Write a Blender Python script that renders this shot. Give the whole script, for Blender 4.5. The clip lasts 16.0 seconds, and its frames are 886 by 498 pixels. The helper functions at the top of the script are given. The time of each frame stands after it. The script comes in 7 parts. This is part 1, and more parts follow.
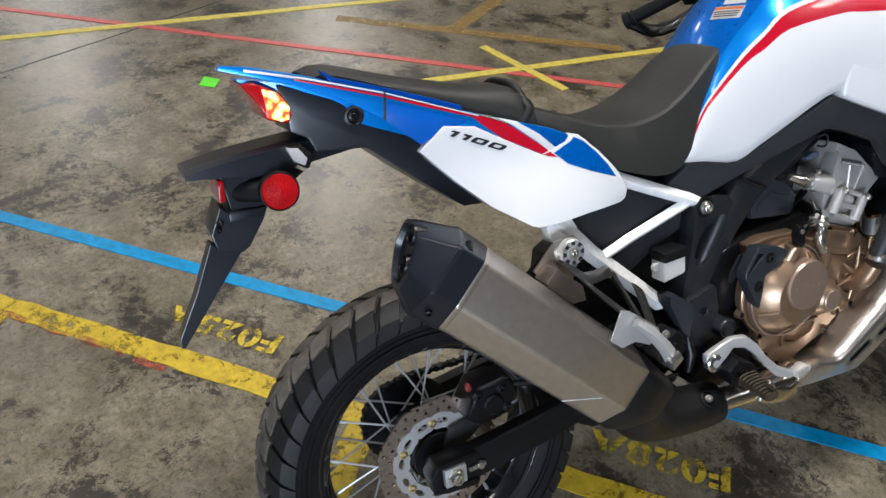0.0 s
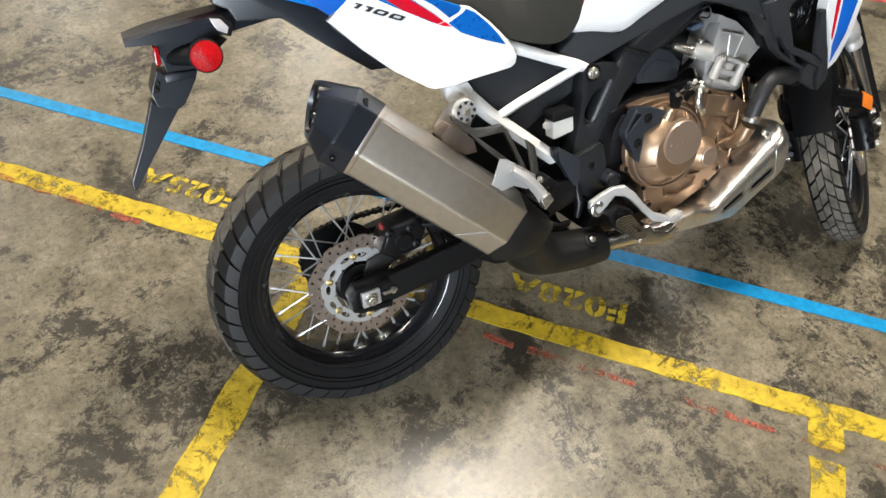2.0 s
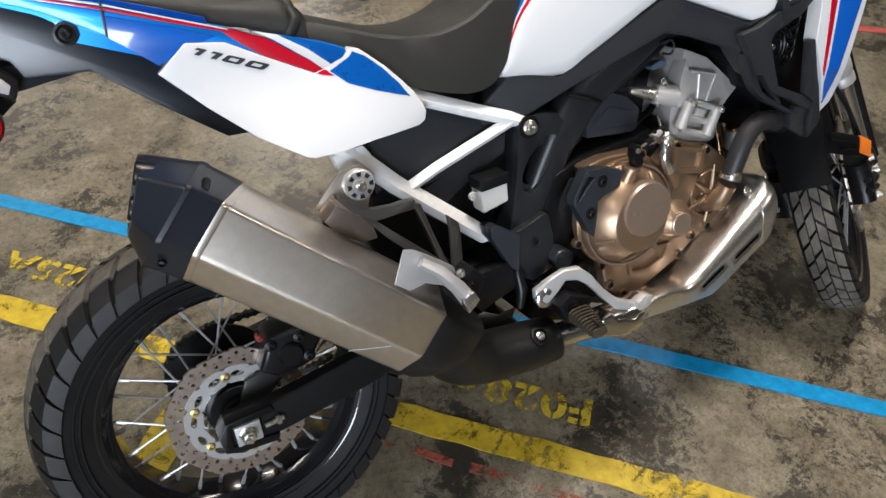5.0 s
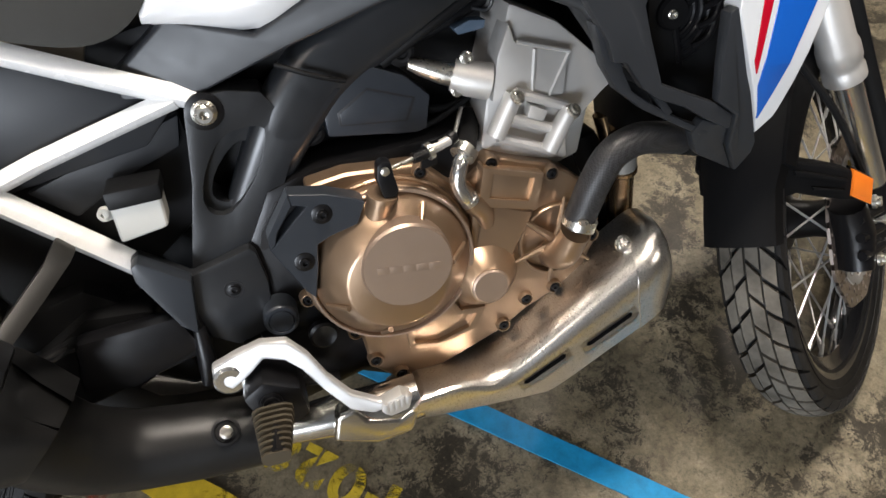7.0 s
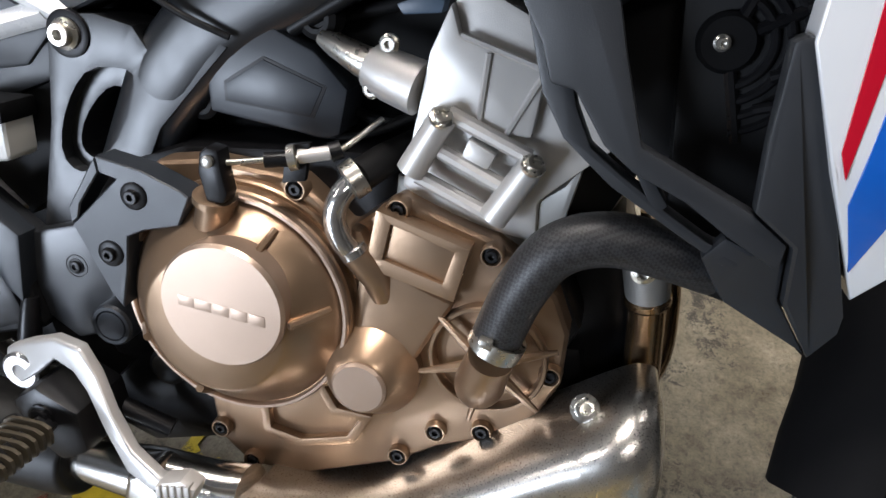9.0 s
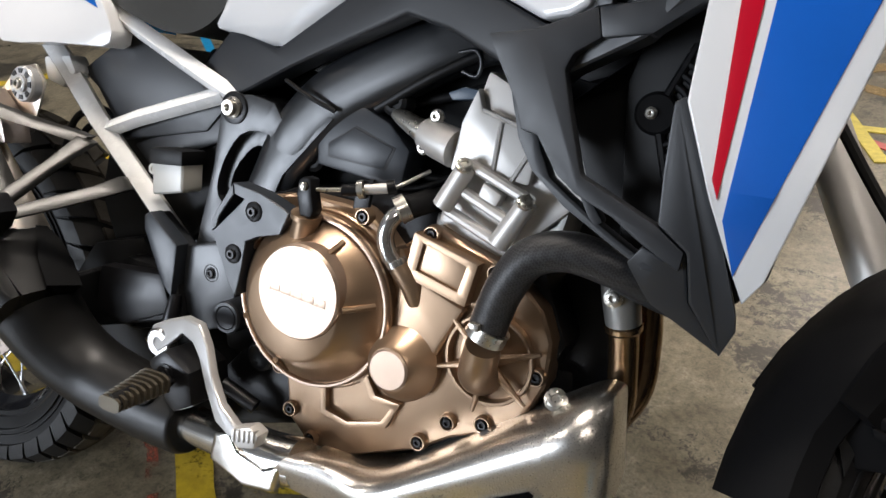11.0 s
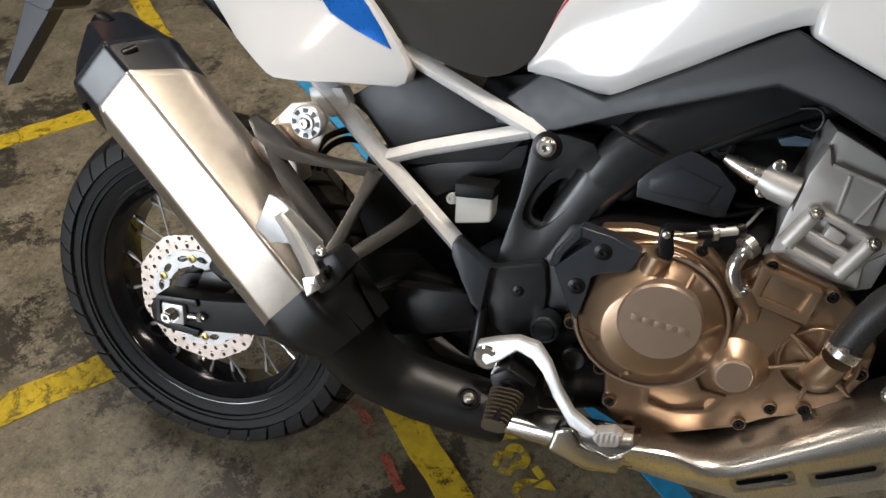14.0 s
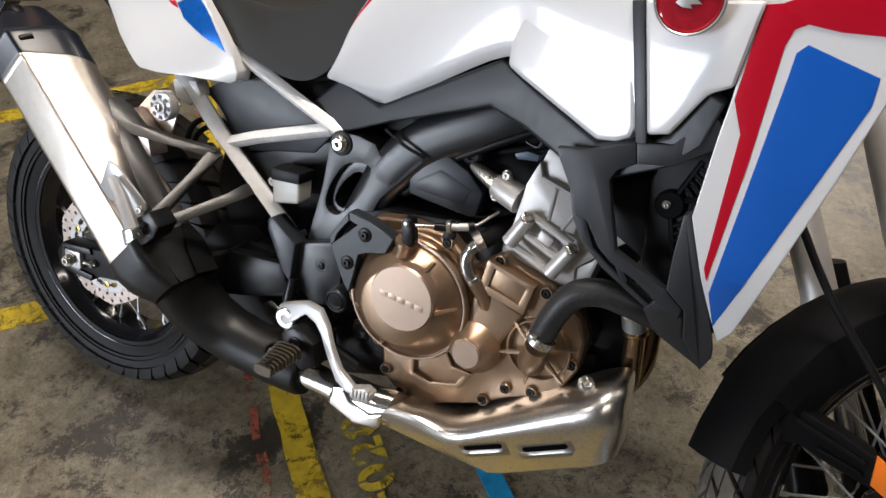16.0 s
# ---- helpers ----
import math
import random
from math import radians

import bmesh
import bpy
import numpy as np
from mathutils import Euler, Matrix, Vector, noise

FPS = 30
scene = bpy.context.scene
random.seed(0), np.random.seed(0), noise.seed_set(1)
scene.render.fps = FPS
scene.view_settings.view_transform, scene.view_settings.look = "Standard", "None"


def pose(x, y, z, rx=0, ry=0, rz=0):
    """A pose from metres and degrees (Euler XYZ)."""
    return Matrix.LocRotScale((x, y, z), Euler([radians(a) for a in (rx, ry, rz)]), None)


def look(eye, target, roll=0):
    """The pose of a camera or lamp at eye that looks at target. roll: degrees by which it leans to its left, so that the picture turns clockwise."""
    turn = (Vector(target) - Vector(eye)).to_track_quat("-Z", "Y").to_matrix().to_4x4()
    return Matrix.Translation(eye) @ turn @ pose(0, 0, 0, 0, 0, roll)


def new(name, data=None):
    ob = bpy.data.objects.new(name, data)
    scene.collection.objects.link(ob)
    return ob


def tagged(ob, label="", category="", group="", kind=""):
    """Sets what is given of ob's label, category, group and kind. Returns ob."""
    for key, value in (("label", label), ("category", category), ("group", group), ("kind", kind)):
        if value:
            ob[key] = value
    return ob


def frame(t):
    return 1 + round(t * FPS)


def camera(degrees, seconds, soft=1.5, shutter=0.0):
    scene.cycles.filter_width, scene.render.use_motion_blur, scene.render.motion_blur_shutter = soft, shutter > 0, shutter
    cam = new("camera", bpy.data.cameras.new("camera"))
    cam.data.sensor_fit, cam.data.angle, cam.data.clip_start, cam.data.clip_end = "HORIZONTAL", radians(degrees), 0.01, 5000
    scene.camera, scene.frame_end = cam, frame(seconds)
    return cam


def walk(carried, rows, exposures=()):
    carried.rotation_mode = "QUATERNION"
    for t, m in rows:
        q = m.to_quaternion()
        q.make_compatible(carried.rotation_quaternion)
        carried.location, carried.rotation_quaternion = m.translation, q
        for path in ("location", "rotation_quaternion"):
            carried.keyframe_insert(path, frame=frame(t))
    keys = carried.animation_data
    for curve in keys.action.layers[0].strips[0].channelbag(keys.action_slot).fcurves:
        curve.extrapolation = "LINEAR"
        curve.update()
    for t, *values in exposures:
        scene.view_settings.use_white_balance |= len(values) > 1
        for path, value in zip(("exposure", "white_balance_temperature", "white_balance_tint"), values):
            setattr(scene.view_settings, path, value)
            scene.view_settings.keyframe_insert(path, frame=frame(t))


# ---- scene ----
cam = camera(62.0, 16.0)
PATH = [
    (0, (-0.425, -0.69, 1.552), (0.299, 0.687, 0.296), 4.8),
    (0.5, (-0.435, -0.709, 1.63), (0.289, 0.67, 0.374), 4.9),
    (1, (-0.434, -0.781, 1.652), (0.288, 0.582, 0.378), 4.9),
    (1.5, (-0.371, -0.888, 1.664), (0.306, 0.362, 0.258), 5.2),
    (2, (-0.355, -0.975, 1.688), (0.284, 0.201, 0.203), 5.3),
    (2.5, (-0.396, -1.05, 1.676), (0.245, 0.162, 0.22), 4.5),
    (3, (-0.438, -1.059, 1.671), (0.264, 0.23, 0.312), 4.2),
    (3.2, (-0.436, -1.052, 1.655), (0.294, 0.278, 0.352), 4.1),
    (5.3, (0.042, -0.689, 1.47), (0.753, 0.497, 0.025), 5.1),
    (5.5, (0.122, -0.68, 1.454), (0.805, 0.493, -0.014), 5.3),
    (6, (0.307, -0.639, 1.409), (0.87, 0.546, -0.1), 4.6),
    (6.5, (0.485, -0.562, 1.356), (0.969, 0.631, -0.175), 4.0),
    (7, (0.667, -0.5, 1.265), (1.083, 0.68, -0.296), 3.9),
    (7.5, (0.812, -0.46, 1.196), (1.09, 0.781, -0.347), 2.7),
    (8, (0.891, -0.373, 1.132), (0.978, 1.006, -0.314), 0.6),
    (8.5, (0.97, -0.325, 1.062), (0.836, 1.063, -0.372), -0.9),
    (9, (1.082, -0.33, 1.029), (0.708, 1.039, -0.38), -2.2),
    (9.2, (1.12, -0.348, 1.03), (0.648, 1.031, -0.339), -2.7),
    (11.3, (1.278, -0.534, 1.047), (0.448, 0.961, 0.009), -4.2),
    (11.5, (1.26, -0.545, 1.052), (0.424, 0.944, 0.011), -4.1),
    (12, (1.192, -0.571, 1.075), (0.343, 0.895, 0.013), -4.7),
    (12.5, (1.08, -0.613, 1.145), (0.269, 0.834, 0.028), -4.4),
    (13, (0.979, -0.606, 1.231), (0.232, 0.795, 0.014), -4.5),
    (13.5, (0.849, -0.611, 1.293), (0.19, 0.751, -0.015), -4.3),
    (14, (0.757, -0.674, 1.332), (0.258, 0.683, -0.05), -3.8),
    (14.5, (0.766, -0.708, 1.348), (0.348, 0.64, -0.068), -3.1),
    (15, (0.843, -0.715, 1.356), (0.424, 0.658, -0.037), -2.3),
    (15.5, (0.998, -0.685, 1.35), (0.458, 0.676, -0.012), -2.7),
    (16, (1.248, -0.658, 1.397), (0.53, 0.64, 0.055), -3.5),
]
walk(cam, [(t, look(eye, target, roll)) for t, eye, target, roll in PATH],
     exposures=[(0.0, -0.15, 6000, 14), (1.0, -0.32, 6150, 15), (1.5, -0.13, 6350, 15), (2.0, 0.38, 6550, 12), (3.2, 0.60, 6500, 12), (5.3, -0.10, 6350, 15), (6.5, 0.02, 6450, 15), (7.0, 0.2, 6650, 15), (8.0, 0.14, 6050, 18),
                (9.0, 0.02, 6200, 16), (11.5, -0.12, 6550, 15), (12.5, -0.22, 6650, 14), (13.5, -0.40, 6800, 14), (14.5, -0.48, 6800, 15), (15.2, -0.38, 6700, 15), (16.0, -0.36, 6550, 17)])
# lamps of the hall: x, y, watts
LAMPS = [(-1.0, 11.8, 150), (3.7, 12.6, 130), (2.1, 7.4, 95), (-2.6, 6.6, 40), (0.9, 0.7, 175), (-2.6, 1.6, 25), (3.4, 2.0, 25), (3.0, -2.4, 35), (-2.0, -2.4, 25)]
DAY_POWER = 860

from mathutils.bvhtree import BVHTree

# ---------------------------------------------------------------- world, light
LAMP_COLOUR = (1.0, 0.935, 0.81)
DAYLIGHT = (0.80, 0.91, 1.0)
world = bpy.data.worlds.new("world")
scene.world = world
world.use_nodes = True
world.node_tree.nodes["Background"].inputs["Color"].default_value = (0.9, 0.95, 1.0, 1)
world.node_tree.nodes["Background"].inputs["Strength"].default_value = 0.01


# ---------------------------------------------------------------- materials
def nodes_of(name):
    m = bpy.data.materials.new(name)
    m.use_nodes = True
    t = m.node_tree
    return m, t, t.nodes, t.links, t.nodes["Principled BSDF"]


def ramp(nt, fac, stops):
    r = nt.nodes.new("ShaderNodeValToRGB")
    els = r.color_ramp.elements
    while len(els) < len(stops):
        els.new(0.5)
    for e, (p, c) in zip(els, stops):
        e.position = p
        e.color = (*c, 1) if len(c) == 3 else c
    nt.links.new(fac, r.inputs["Fac"])
    return r.outputs["Color"]


def noise_tex(nt, scale, detail=4, rough=0.55, vec=None, distort=0.0):
    n = nt.nodes.new("ShaderNodeTexNoise")
    n.inputs["Scale"].default_value = scale
    n.inputs["Detail"].default_value = detail
    n.inputs["Roughness"].default_value = rough
    n.inputs["Distortion"].default_value = distort
    if vec is not None:
        nt.links.new(vec, n.inputs["Vector"])
    return n.outputs["Fac"]


def coords(nt, scale=(1, 1, 1), rot=(0, 0, 0)):
    c = nt.nodes.new("ShaderNodeTexCoord")
    mp = nt.nodes.new("ShaderNodeMapping")
    mp.inputs["Scale"].default_value = scale
    mp.inputs["Rotation"].default_value = rot
    nt.links.new(c.outputs["Object"], mp.inputs["Vector"])
    return mp.outputs["Vector"]


def maths(nt, op, a, b=None):
    n = nt.nodes.new("ShaderNodeMath")
    n.operation = op
    for i, v in enumerate((a, b)):
        if v is None:
            continue
        if isinstance(v, (int, float)):
            n.inputs[i].default_value = v
        else:
            nt.links.new(v, n.inputs[i])
    return n.outputs[0]


def bump(nt, bsdf, height, strength=0.2, distance=0.002):
    b = nt.nodes.new("ShaderNodeBump")
    b.inputs["Strength"].default_value = strength
    b.inputs["Distance"].default_value = distance
    nt.links.new(height, b.inputs["Height"])
    nt.links.new(b.outputs["Normal"], bsdf.inputs["Normal"])


def surface(name, col, rough, metal=0.0, vary=0.12, scale=60, relief=0.0, relief_scale=400, coat=0.0, rough_vary=0.08,
            stretch=(1, 1, 1), rot=(0, 0, 0), spec=0.5):
    """A plain material with variation of colour at a coarse scale, of gloss at a fine one, and a fine relief."""
    m, nt, nd, ln, b = nodes_of(name)
    v = coords(nt, stretch, rot)
    a = noise_tex(nt, scale * 0.12, 5, 0.6, v)
    c = ramp(nt, a, [(0.3, tuple(x * (1 - vary) for x in col)), (0.7, tuple(min(1, x * (1 + vary)) for x in col))])
    ln.new(c, b.inputs["Base Color"])
    f = noise_tex(nt, scale, 3, 0.6, v)
    r = nd.new("ShaderNodeMapRange")
    r.inputs["To Min"].default_value, r.inputs["To Max"].default_value = max(0.02, rough - rough_vary), min(1, rough + rough_vary)
    ln.new(f, r.inputs["Value"])
    ln.new(r.outputs["Result"], b.inputs["Roughness"])
    b.inputs["Metallic"].default_value = metal
    b.inputs["Coat Weight"].default_value = coat
    b.inputs["Coat Roughness"].default_value = 0.04
    b.inputs["Specular IOR Level"].default_value = spec
    if relief:
        bump(nt, b, noise_tex(nt, relief_scale, 2, 0.6, v), relief, 0.001)
    return m


WHITE = surface("white gloss paint", (0.665, 0.67, 0.68), 0.22, vary=0.015, coat=0.5, rough_vary=0.03)
WHITE_FRAME = surface("white painted steel", (0.80, 0.80, 0.795), 0.26, vary=0.04, coat=0.35)
BLUE = surface("deep blue gloss paint", (0.004, 0.10, 0.47), 0.25, vary=0.05, coat=0.7, rough_vary=0.03)
BLUE_LIGHT = surface("bright metallic blue paint", (0.002, 0.21, 0.70), 0.30, metal=0.45, vary=0.05, coat=0.6, rough_vary=0.03, spec=0.3)
BLUE_MID = surface("metallic blue paint", (0.002, 0.125, 0.52), 0.28, metal=0.4, vary=0.05, coat=0.6, rough_vary=0.03, spec=0.3)
BLUE_DARK = surface("dark metallic blue paint", (0.001, 0.055, 0.34), 0.30, metal=0.35, vary=0.05, coat=0.6, rough_vary=0.03, spec=0.25)
RED = surface("red gloss paint", (0.47, 0.003, 0.018), 0.25, vary=0.04, coat=0.6, rough_vary=0.03)
PLASTIC = surface("matt dark grey plastic", (0.0205, 0.0225, 0.0260), 0.40, vary=0.08, relief=0.10, relief_scale=900, spec=0.42)
PLASTIC_BLACK = surface("matt black plastic", (0.0058, 0.0060, 0.0066), 0.44, vary=0.12, relief=0.10, relief_scale=900, spec=0.21)
PIPE_BLACK = surface("matt black heat-proof paint", (0.0070, 0.0070, 0.0072), 0.42, vary=0.12, relief=0.05, relief_scale=900, spec=0.36)
PLASTIC_SATIN = surface("satin blue-black plastic", (0.0105, 0.013, 0.019), 0.30, vary=0.1, spec=0.5, rough_vary=0.03)
FENDER_BLACK = surface("dull black plastic", (0.006, 0.006, 0.0065), 0.62, vary=0.15, relief=0.1, relief_scale=900, spec=0.06)
CAST_GREY = surface("grey painted cast alloy", (0.0165, 0.0180, 0.0205), 0.32, vary=0.1, relief=0.08, relief_scale=700, metal=0.1, spec=0.55)
GUARD_GREY = surface("satin slate grey paint", (0.0205, 0.0245, 0.031), 0.36, vary=0.06, relief=0.06, relief_scale=700, spec=0.45)
CARRIER_GREY = surface("satin grey forged alloy", (0.027, 0.0265, 0.025), 0.34, metal=0.22, vary=0.08, relief=0.08, relief_scale=800)
SEAT_VINYL = surface("black grained vinyl", (0.022, 0.022, 0.020), 0.5, vary=0.1, relief=0.35, relief_scale=1500, spec=0.27)
RUBBER = surface("black rubber", (0.009, 0.009, 0.0095), 0.5, vary=0.3, scale=90, relief=0.2, relief_scale=500, spec=0.15)
SHOULDER_RUBBER = surface("clean black rubber", (0.0125, 0.0125, 0.0130), 0.52, vary=0.25, scale=90, relief=0.15, relief_scale=500, spec=0.28)
TREAD_RUBBER = surface("dusty black rubber", (0.115, 0.105, 0.090), 0.8, vary=0.5, scale=120, relief=0.25, relief_scale=500, spec=0.06)
BRONZE = surface("bronze painted engine casting", (0.350, 0.240, 0.158), 0.33, metal=0.80, vary=0.06, relief=0.05, relief_scale=1200, coat=0.12, rough_vary=0.05)
BRONZE_CAP = surface("satin bronze cap", (0.42, 0.315, 0.245), 0.38, metal=0.75, vary=0.04, relief=0.04, relief_scale=1500)
ALLOY = surface("cast aluminium", (0.57, 0.555, 0.535), 0.44, metal=0.55, vary=0.08, relief=0.12, relief_scale=900)
ALLOY_DULL = surface("dull aluminium", (0.32, 0.315, 0.30), 0.5, metal=0.7, vary=0.1, relief=0.1, relief_scale=900)
POLISHED = surface("polished aluminium", (0.74, 0.73, 0.71), 0.2, metal=0.95, vary=0.04, rough_vary=0.02)
SILVER = surface("silver painted alloy", (0.47, 0.47, 0.47), 0.36, metal=0.5, vary=0.04, rough_vary=0.03)
STEEL = surface("zinc plated steel", (0.62, 0.60, 0.55), 0.28, metal=0.95, vary=0.08, scale=200, rough_vary=0.03)
BLACK_STEEL = surface("black coated steel", (0.006, 0.006, 0.007), 0.34, metal=0.2, vary=0.1, spec=0.35)
GLOSS_BLACK = surface("gloss black anodised rim", (0.012, 0.012, 0.014), 0.16, metal=0.2, vary=0.1, coat=0.5)
DISC_STEEL = surface("brushed disc steel", (0.40, 0.335, 0.295), 0.36, metal=0.9, vary=0.15, scale=160)
TITAN = surface("brushed titanium", (0.64, 0.585, 0.515), 0.33, metal=0.95, vary=0.06, scale=500, rough_vary=0.05)
PIPE = surface("brushed stainless steel", (0.72, 0.695, 0.655), 0.28, metal=0.97, vary=0.05, scale=700, rough_vary=0.03)
PIPE_HOT = surface("heat-tinted stainless steel", (0.34, 0.225, 0.13), 0.24, metal=0.97, vary=0.25, scale=300, rough_vary=0.03)
CHROME = surface("chromed steel", (0.72, 0.70, 0.66), 0.19, metal=1.0, vary=0.06, scale=120, rough_vary=0.015)
GOLD = surface("gold passivated steel", (0.55, 0.40, 0.13), 0.35, metal=0.9, vary=0.1)
LENS_RED = surface("red reflector lens", (0.36, 0.004, 0.006), 0.12, vary=0.35, scale=260, relief=1.0, relief_scale=240, coat=0.4)
LENS_ORANGE = surface("orange reflector lens", (0.85, 0.20, 0.02), 0.15, vary=0.1, coat=0.8)
LENS_CLEAR = surface("clear lens", (0.45, 0.43, 0.44), 0.08, vary=0.2, coat=0.8)

RESERVOIR = surface("milky translucent plastic", (0.58, 0.58, 0.55), 0.35, vary=0.10, scale=40)
STICKER = surface("white sticker", (0.72, 0.72, 0.70), 0.4, vary=0.03)
STICKER_ORANGE = surface("orange sticker", (0.75, 0.25, 0.05), 0.4, vary=0.03)
INK = surface("black ink", (0.012, 0.012, 0.014), 0.4, vary=0.05)
GREEN = surface("bright green tape", (0.12, 0.72, 0.02), 0.5, vary=0.05)
STEEL_PAINT = surface("grey painted steel", (0.25, 0.25, 0.25), 0.5)


def glow(name, col, strength):
    m, nt, nd, ln, b = nodes_of(name)
    b.inputs["Base Color"].default_value = (*col, 1)
    b.inputs["Emission Color"].default_value = (*col, 1)
    b.inputs["Emission Strength"].default_value = strength
    b.inputs["Roughness"].default_value = 0.15
    return m



def bulb_lens():
    """A faceted red lens, lit from behind: bright amber in the middle of each cell."""
    m, nt, nd, ln, b = nodes_of("lit faceted lamp lens")
    v = nd.new("ShaderNodeTexVoronoi")
    v.inputs["Scale"].default_value = 75
    ln.new(coords(nt), v.inputs["Vector"])
    c = ramp(nt, maths(nt, "ADD", v.outputs["Distance"], maths(nt, "MULTIPLY", noise_tex(nt, 45, 3, 0.6, coords(nt)), 0.8)), [(0.50, (1.0, 0.86, 0.45)), (0.78, (1.0, 0.42, 0.08)), (1.05, (0.8, 0.05, 0.02))])
    ln.new(c, b.inputs["Base Color"])
    ln.new(c, b.inputs["Emission Color"])
    b.inputs["Emission Strength"].default_value = 2.4
    b.inputs["Roughness"].default_value = 0.12
    return m


LAMP_HOT = bulb_lens()
TUBE = glow("lit lamp diffuser", (1.0, 0.95, 0.86), 9.0)


def carbon_sleeve():
    m, nt, nd, ln, b = nodes_of("braided black hose")
    v = coords(nt, (1, 1, 1), (0.6, 0.5, 0.7))
    w = nd.new("ShaderNodeTexChecker")
    w.inputs["Scale"].default_value = 430
    ln.new(v, w.inputs["Vector"])
    w.inputs["Color1"].default_value, w.inputs["Color2"].default_value = (0.010, 0.010, 0.011, 1), (0.030, 0.030, 0.032, 1)
    ln.new(w.outputs["Color"], b.inputs["Base Color"])
    b.inputs["Roughness"].default_value = 0.48
    bump(nt, b, w.outputs["Fac"], 0.8, 0.002)
    return m


HOSE = carbon_sleeve()


def concrete():
    """Sealed, worn warehouse concrete: brown-grey mottling, black scuffed patches, hairline scratches."""
    m, nt, nd, ln, b = nodes_of("worn sealed concrete")
    v = coords(nt)
    big = noise_tex(nt, 1.6, 6, 0.62, v, 0.3)
    mid = noise_tex(nt, 9, 8, 0.68, v, 0.2)
    fine = noise_tex(nt, 130, 4, 0.7, v)
    base = ramp(nt, mid, [(0.28, (0.098, 0.086, 0.062)), (0.50, (0.186, 0.167, 0.127)), (0.72, (0.285, 0.262, 0.208))])
    tint = ramp(nt, big, [(0.35, (0.80, 0.78, 0.72)), (0.65, (1.08, 1.05, 1.0))])
    mul = nd.new("ShaderNodeMix")
    mul.data_type, mul.blend_type = "RGBA", "MULTIPLY"
    mul.inputs["Factor"].default_value = 1
    speck = nd.new("ShaderNodeMix")
    speck.data_type, speck.blend_type = "RGBA", "MULTIPLY"
    speck.inputs["Factor"].default_value = 1
    ln.new(tint, speck.inputs["A"])
    ln.new(ramp(nt, noise_tex(nt, 55, 6, 0.75, v, 0.3), [(0.30, (0.42, 0.40, 0.36)), (0.48, (1.0, 1.0, 1.0)), (0.70, (1.36, 1.34, 1.30))]), speck.inputs["B"])
    pit = nd.new("ShaderNodeMix")
    pit.data_type, pit.blend_type = "RGBA", "MULTIPLY"
    pit.inputs["Factor"].default_value = 1
    ln.new(speck.outputs["Result"], pit.inputs["A"])
    ln.new(ramp(nt, noise_tex(nt, 170, 6, 0.8, v), [(0.32, (0.62, 0.61, 0.58)), (0.5, (1.0, 1.0, 1.0)), (0.68, (1.22, 1.21, 1.19))]), pit.inputs["B"])
    ln.new(base, mul.inputs["A"]), ln.new(pit.outputs["Result"], mul.inputs["B"])
    # scuffed patches: where a coarse cloud and a ragged fine one meet
    patch = noise_tex(nt, 3.6, 5, 0.62, v, 0.6)
    rag = noise_tex(nt, 30, 12, 0.86, v, 0.5)
    grain = noise_tex(nt, 210, 3, 0.7, v)
    mix = maths(nt, "ADD", maths(nt, "MULTIPLY", patch, 1.0), maths(nt, "ADD", maths(nt, "MULTIPLY", rag, 1.05), maths(nt, "MULTIPLY", grain, 0.22)))
    mr = nd.new("ShaderNodeMapRange")
    mr.inputs["From Min"].default_value, mr.inputs["From Max"].default_value = 1.175, 1.23
    ln.new(mix, mr.inputs["Value"])
    dark = nd.new("ShaderNodeMix")
    dark.data_type = "RGBA"
    ln.new(maths(nt, "MULTIPLY", mr.outputs["Result"], 0.9), dark.inputs["Factor"])
    ln.new(mul.outputs["Result"], dark.inputs["A"])
    dark.inputs["B"].default_value = (0.022, 0.020, 0.017, 1)
    # veins of older dirt
    vein = noise_tex(nt, 14, 10, 0.75, v, 1.2)
    thin = nd.new("ShaderNodeMapRange")
    thin.inputs["From Min"].default_value, thin.inputs["From Max"].default_value = 0.0, 0.035
    ln.new(maths(nt, "ABSOLUTE", maths(nt, "SUBTRACT", vein, 0.5)), thin.inputs["Value"])
    lines = nd.new("ShaderNodeMix")
    lines.data_type = "RGBA"
    ln.new(maths(nt, "MULTIPLY", maths(nt, "SUBTRACT", 1.0, thin.outputs["Result"]), 0.28), lines.inputs["Factor"])
    ln.new(dark.outputs["Result"], lines.inputs["A"])
    lines.inputs["B"].default_value = (0.08, 0.068, 0.05, 1)
    ln.new(lines.outputs["Result"], b.inputs["Base Color"])
    rr = nd.new("ShaderNodeMapRange")
    rr.inputs["To Min"].default_value, rr.inputs["To Max"].default_value = 0.18, 0.46
    ln.new(mid, rr.inputs["Value"])
    ln.new(rr.outputs["Result"], b.inputs["Roughness"])
    bump(nt, b, maths(nt, "ADD", maths(nt, "MULTIPLY", fine, 0.4), mid), 0.25, 0.003)
    return m


CONCRETE = concrete()


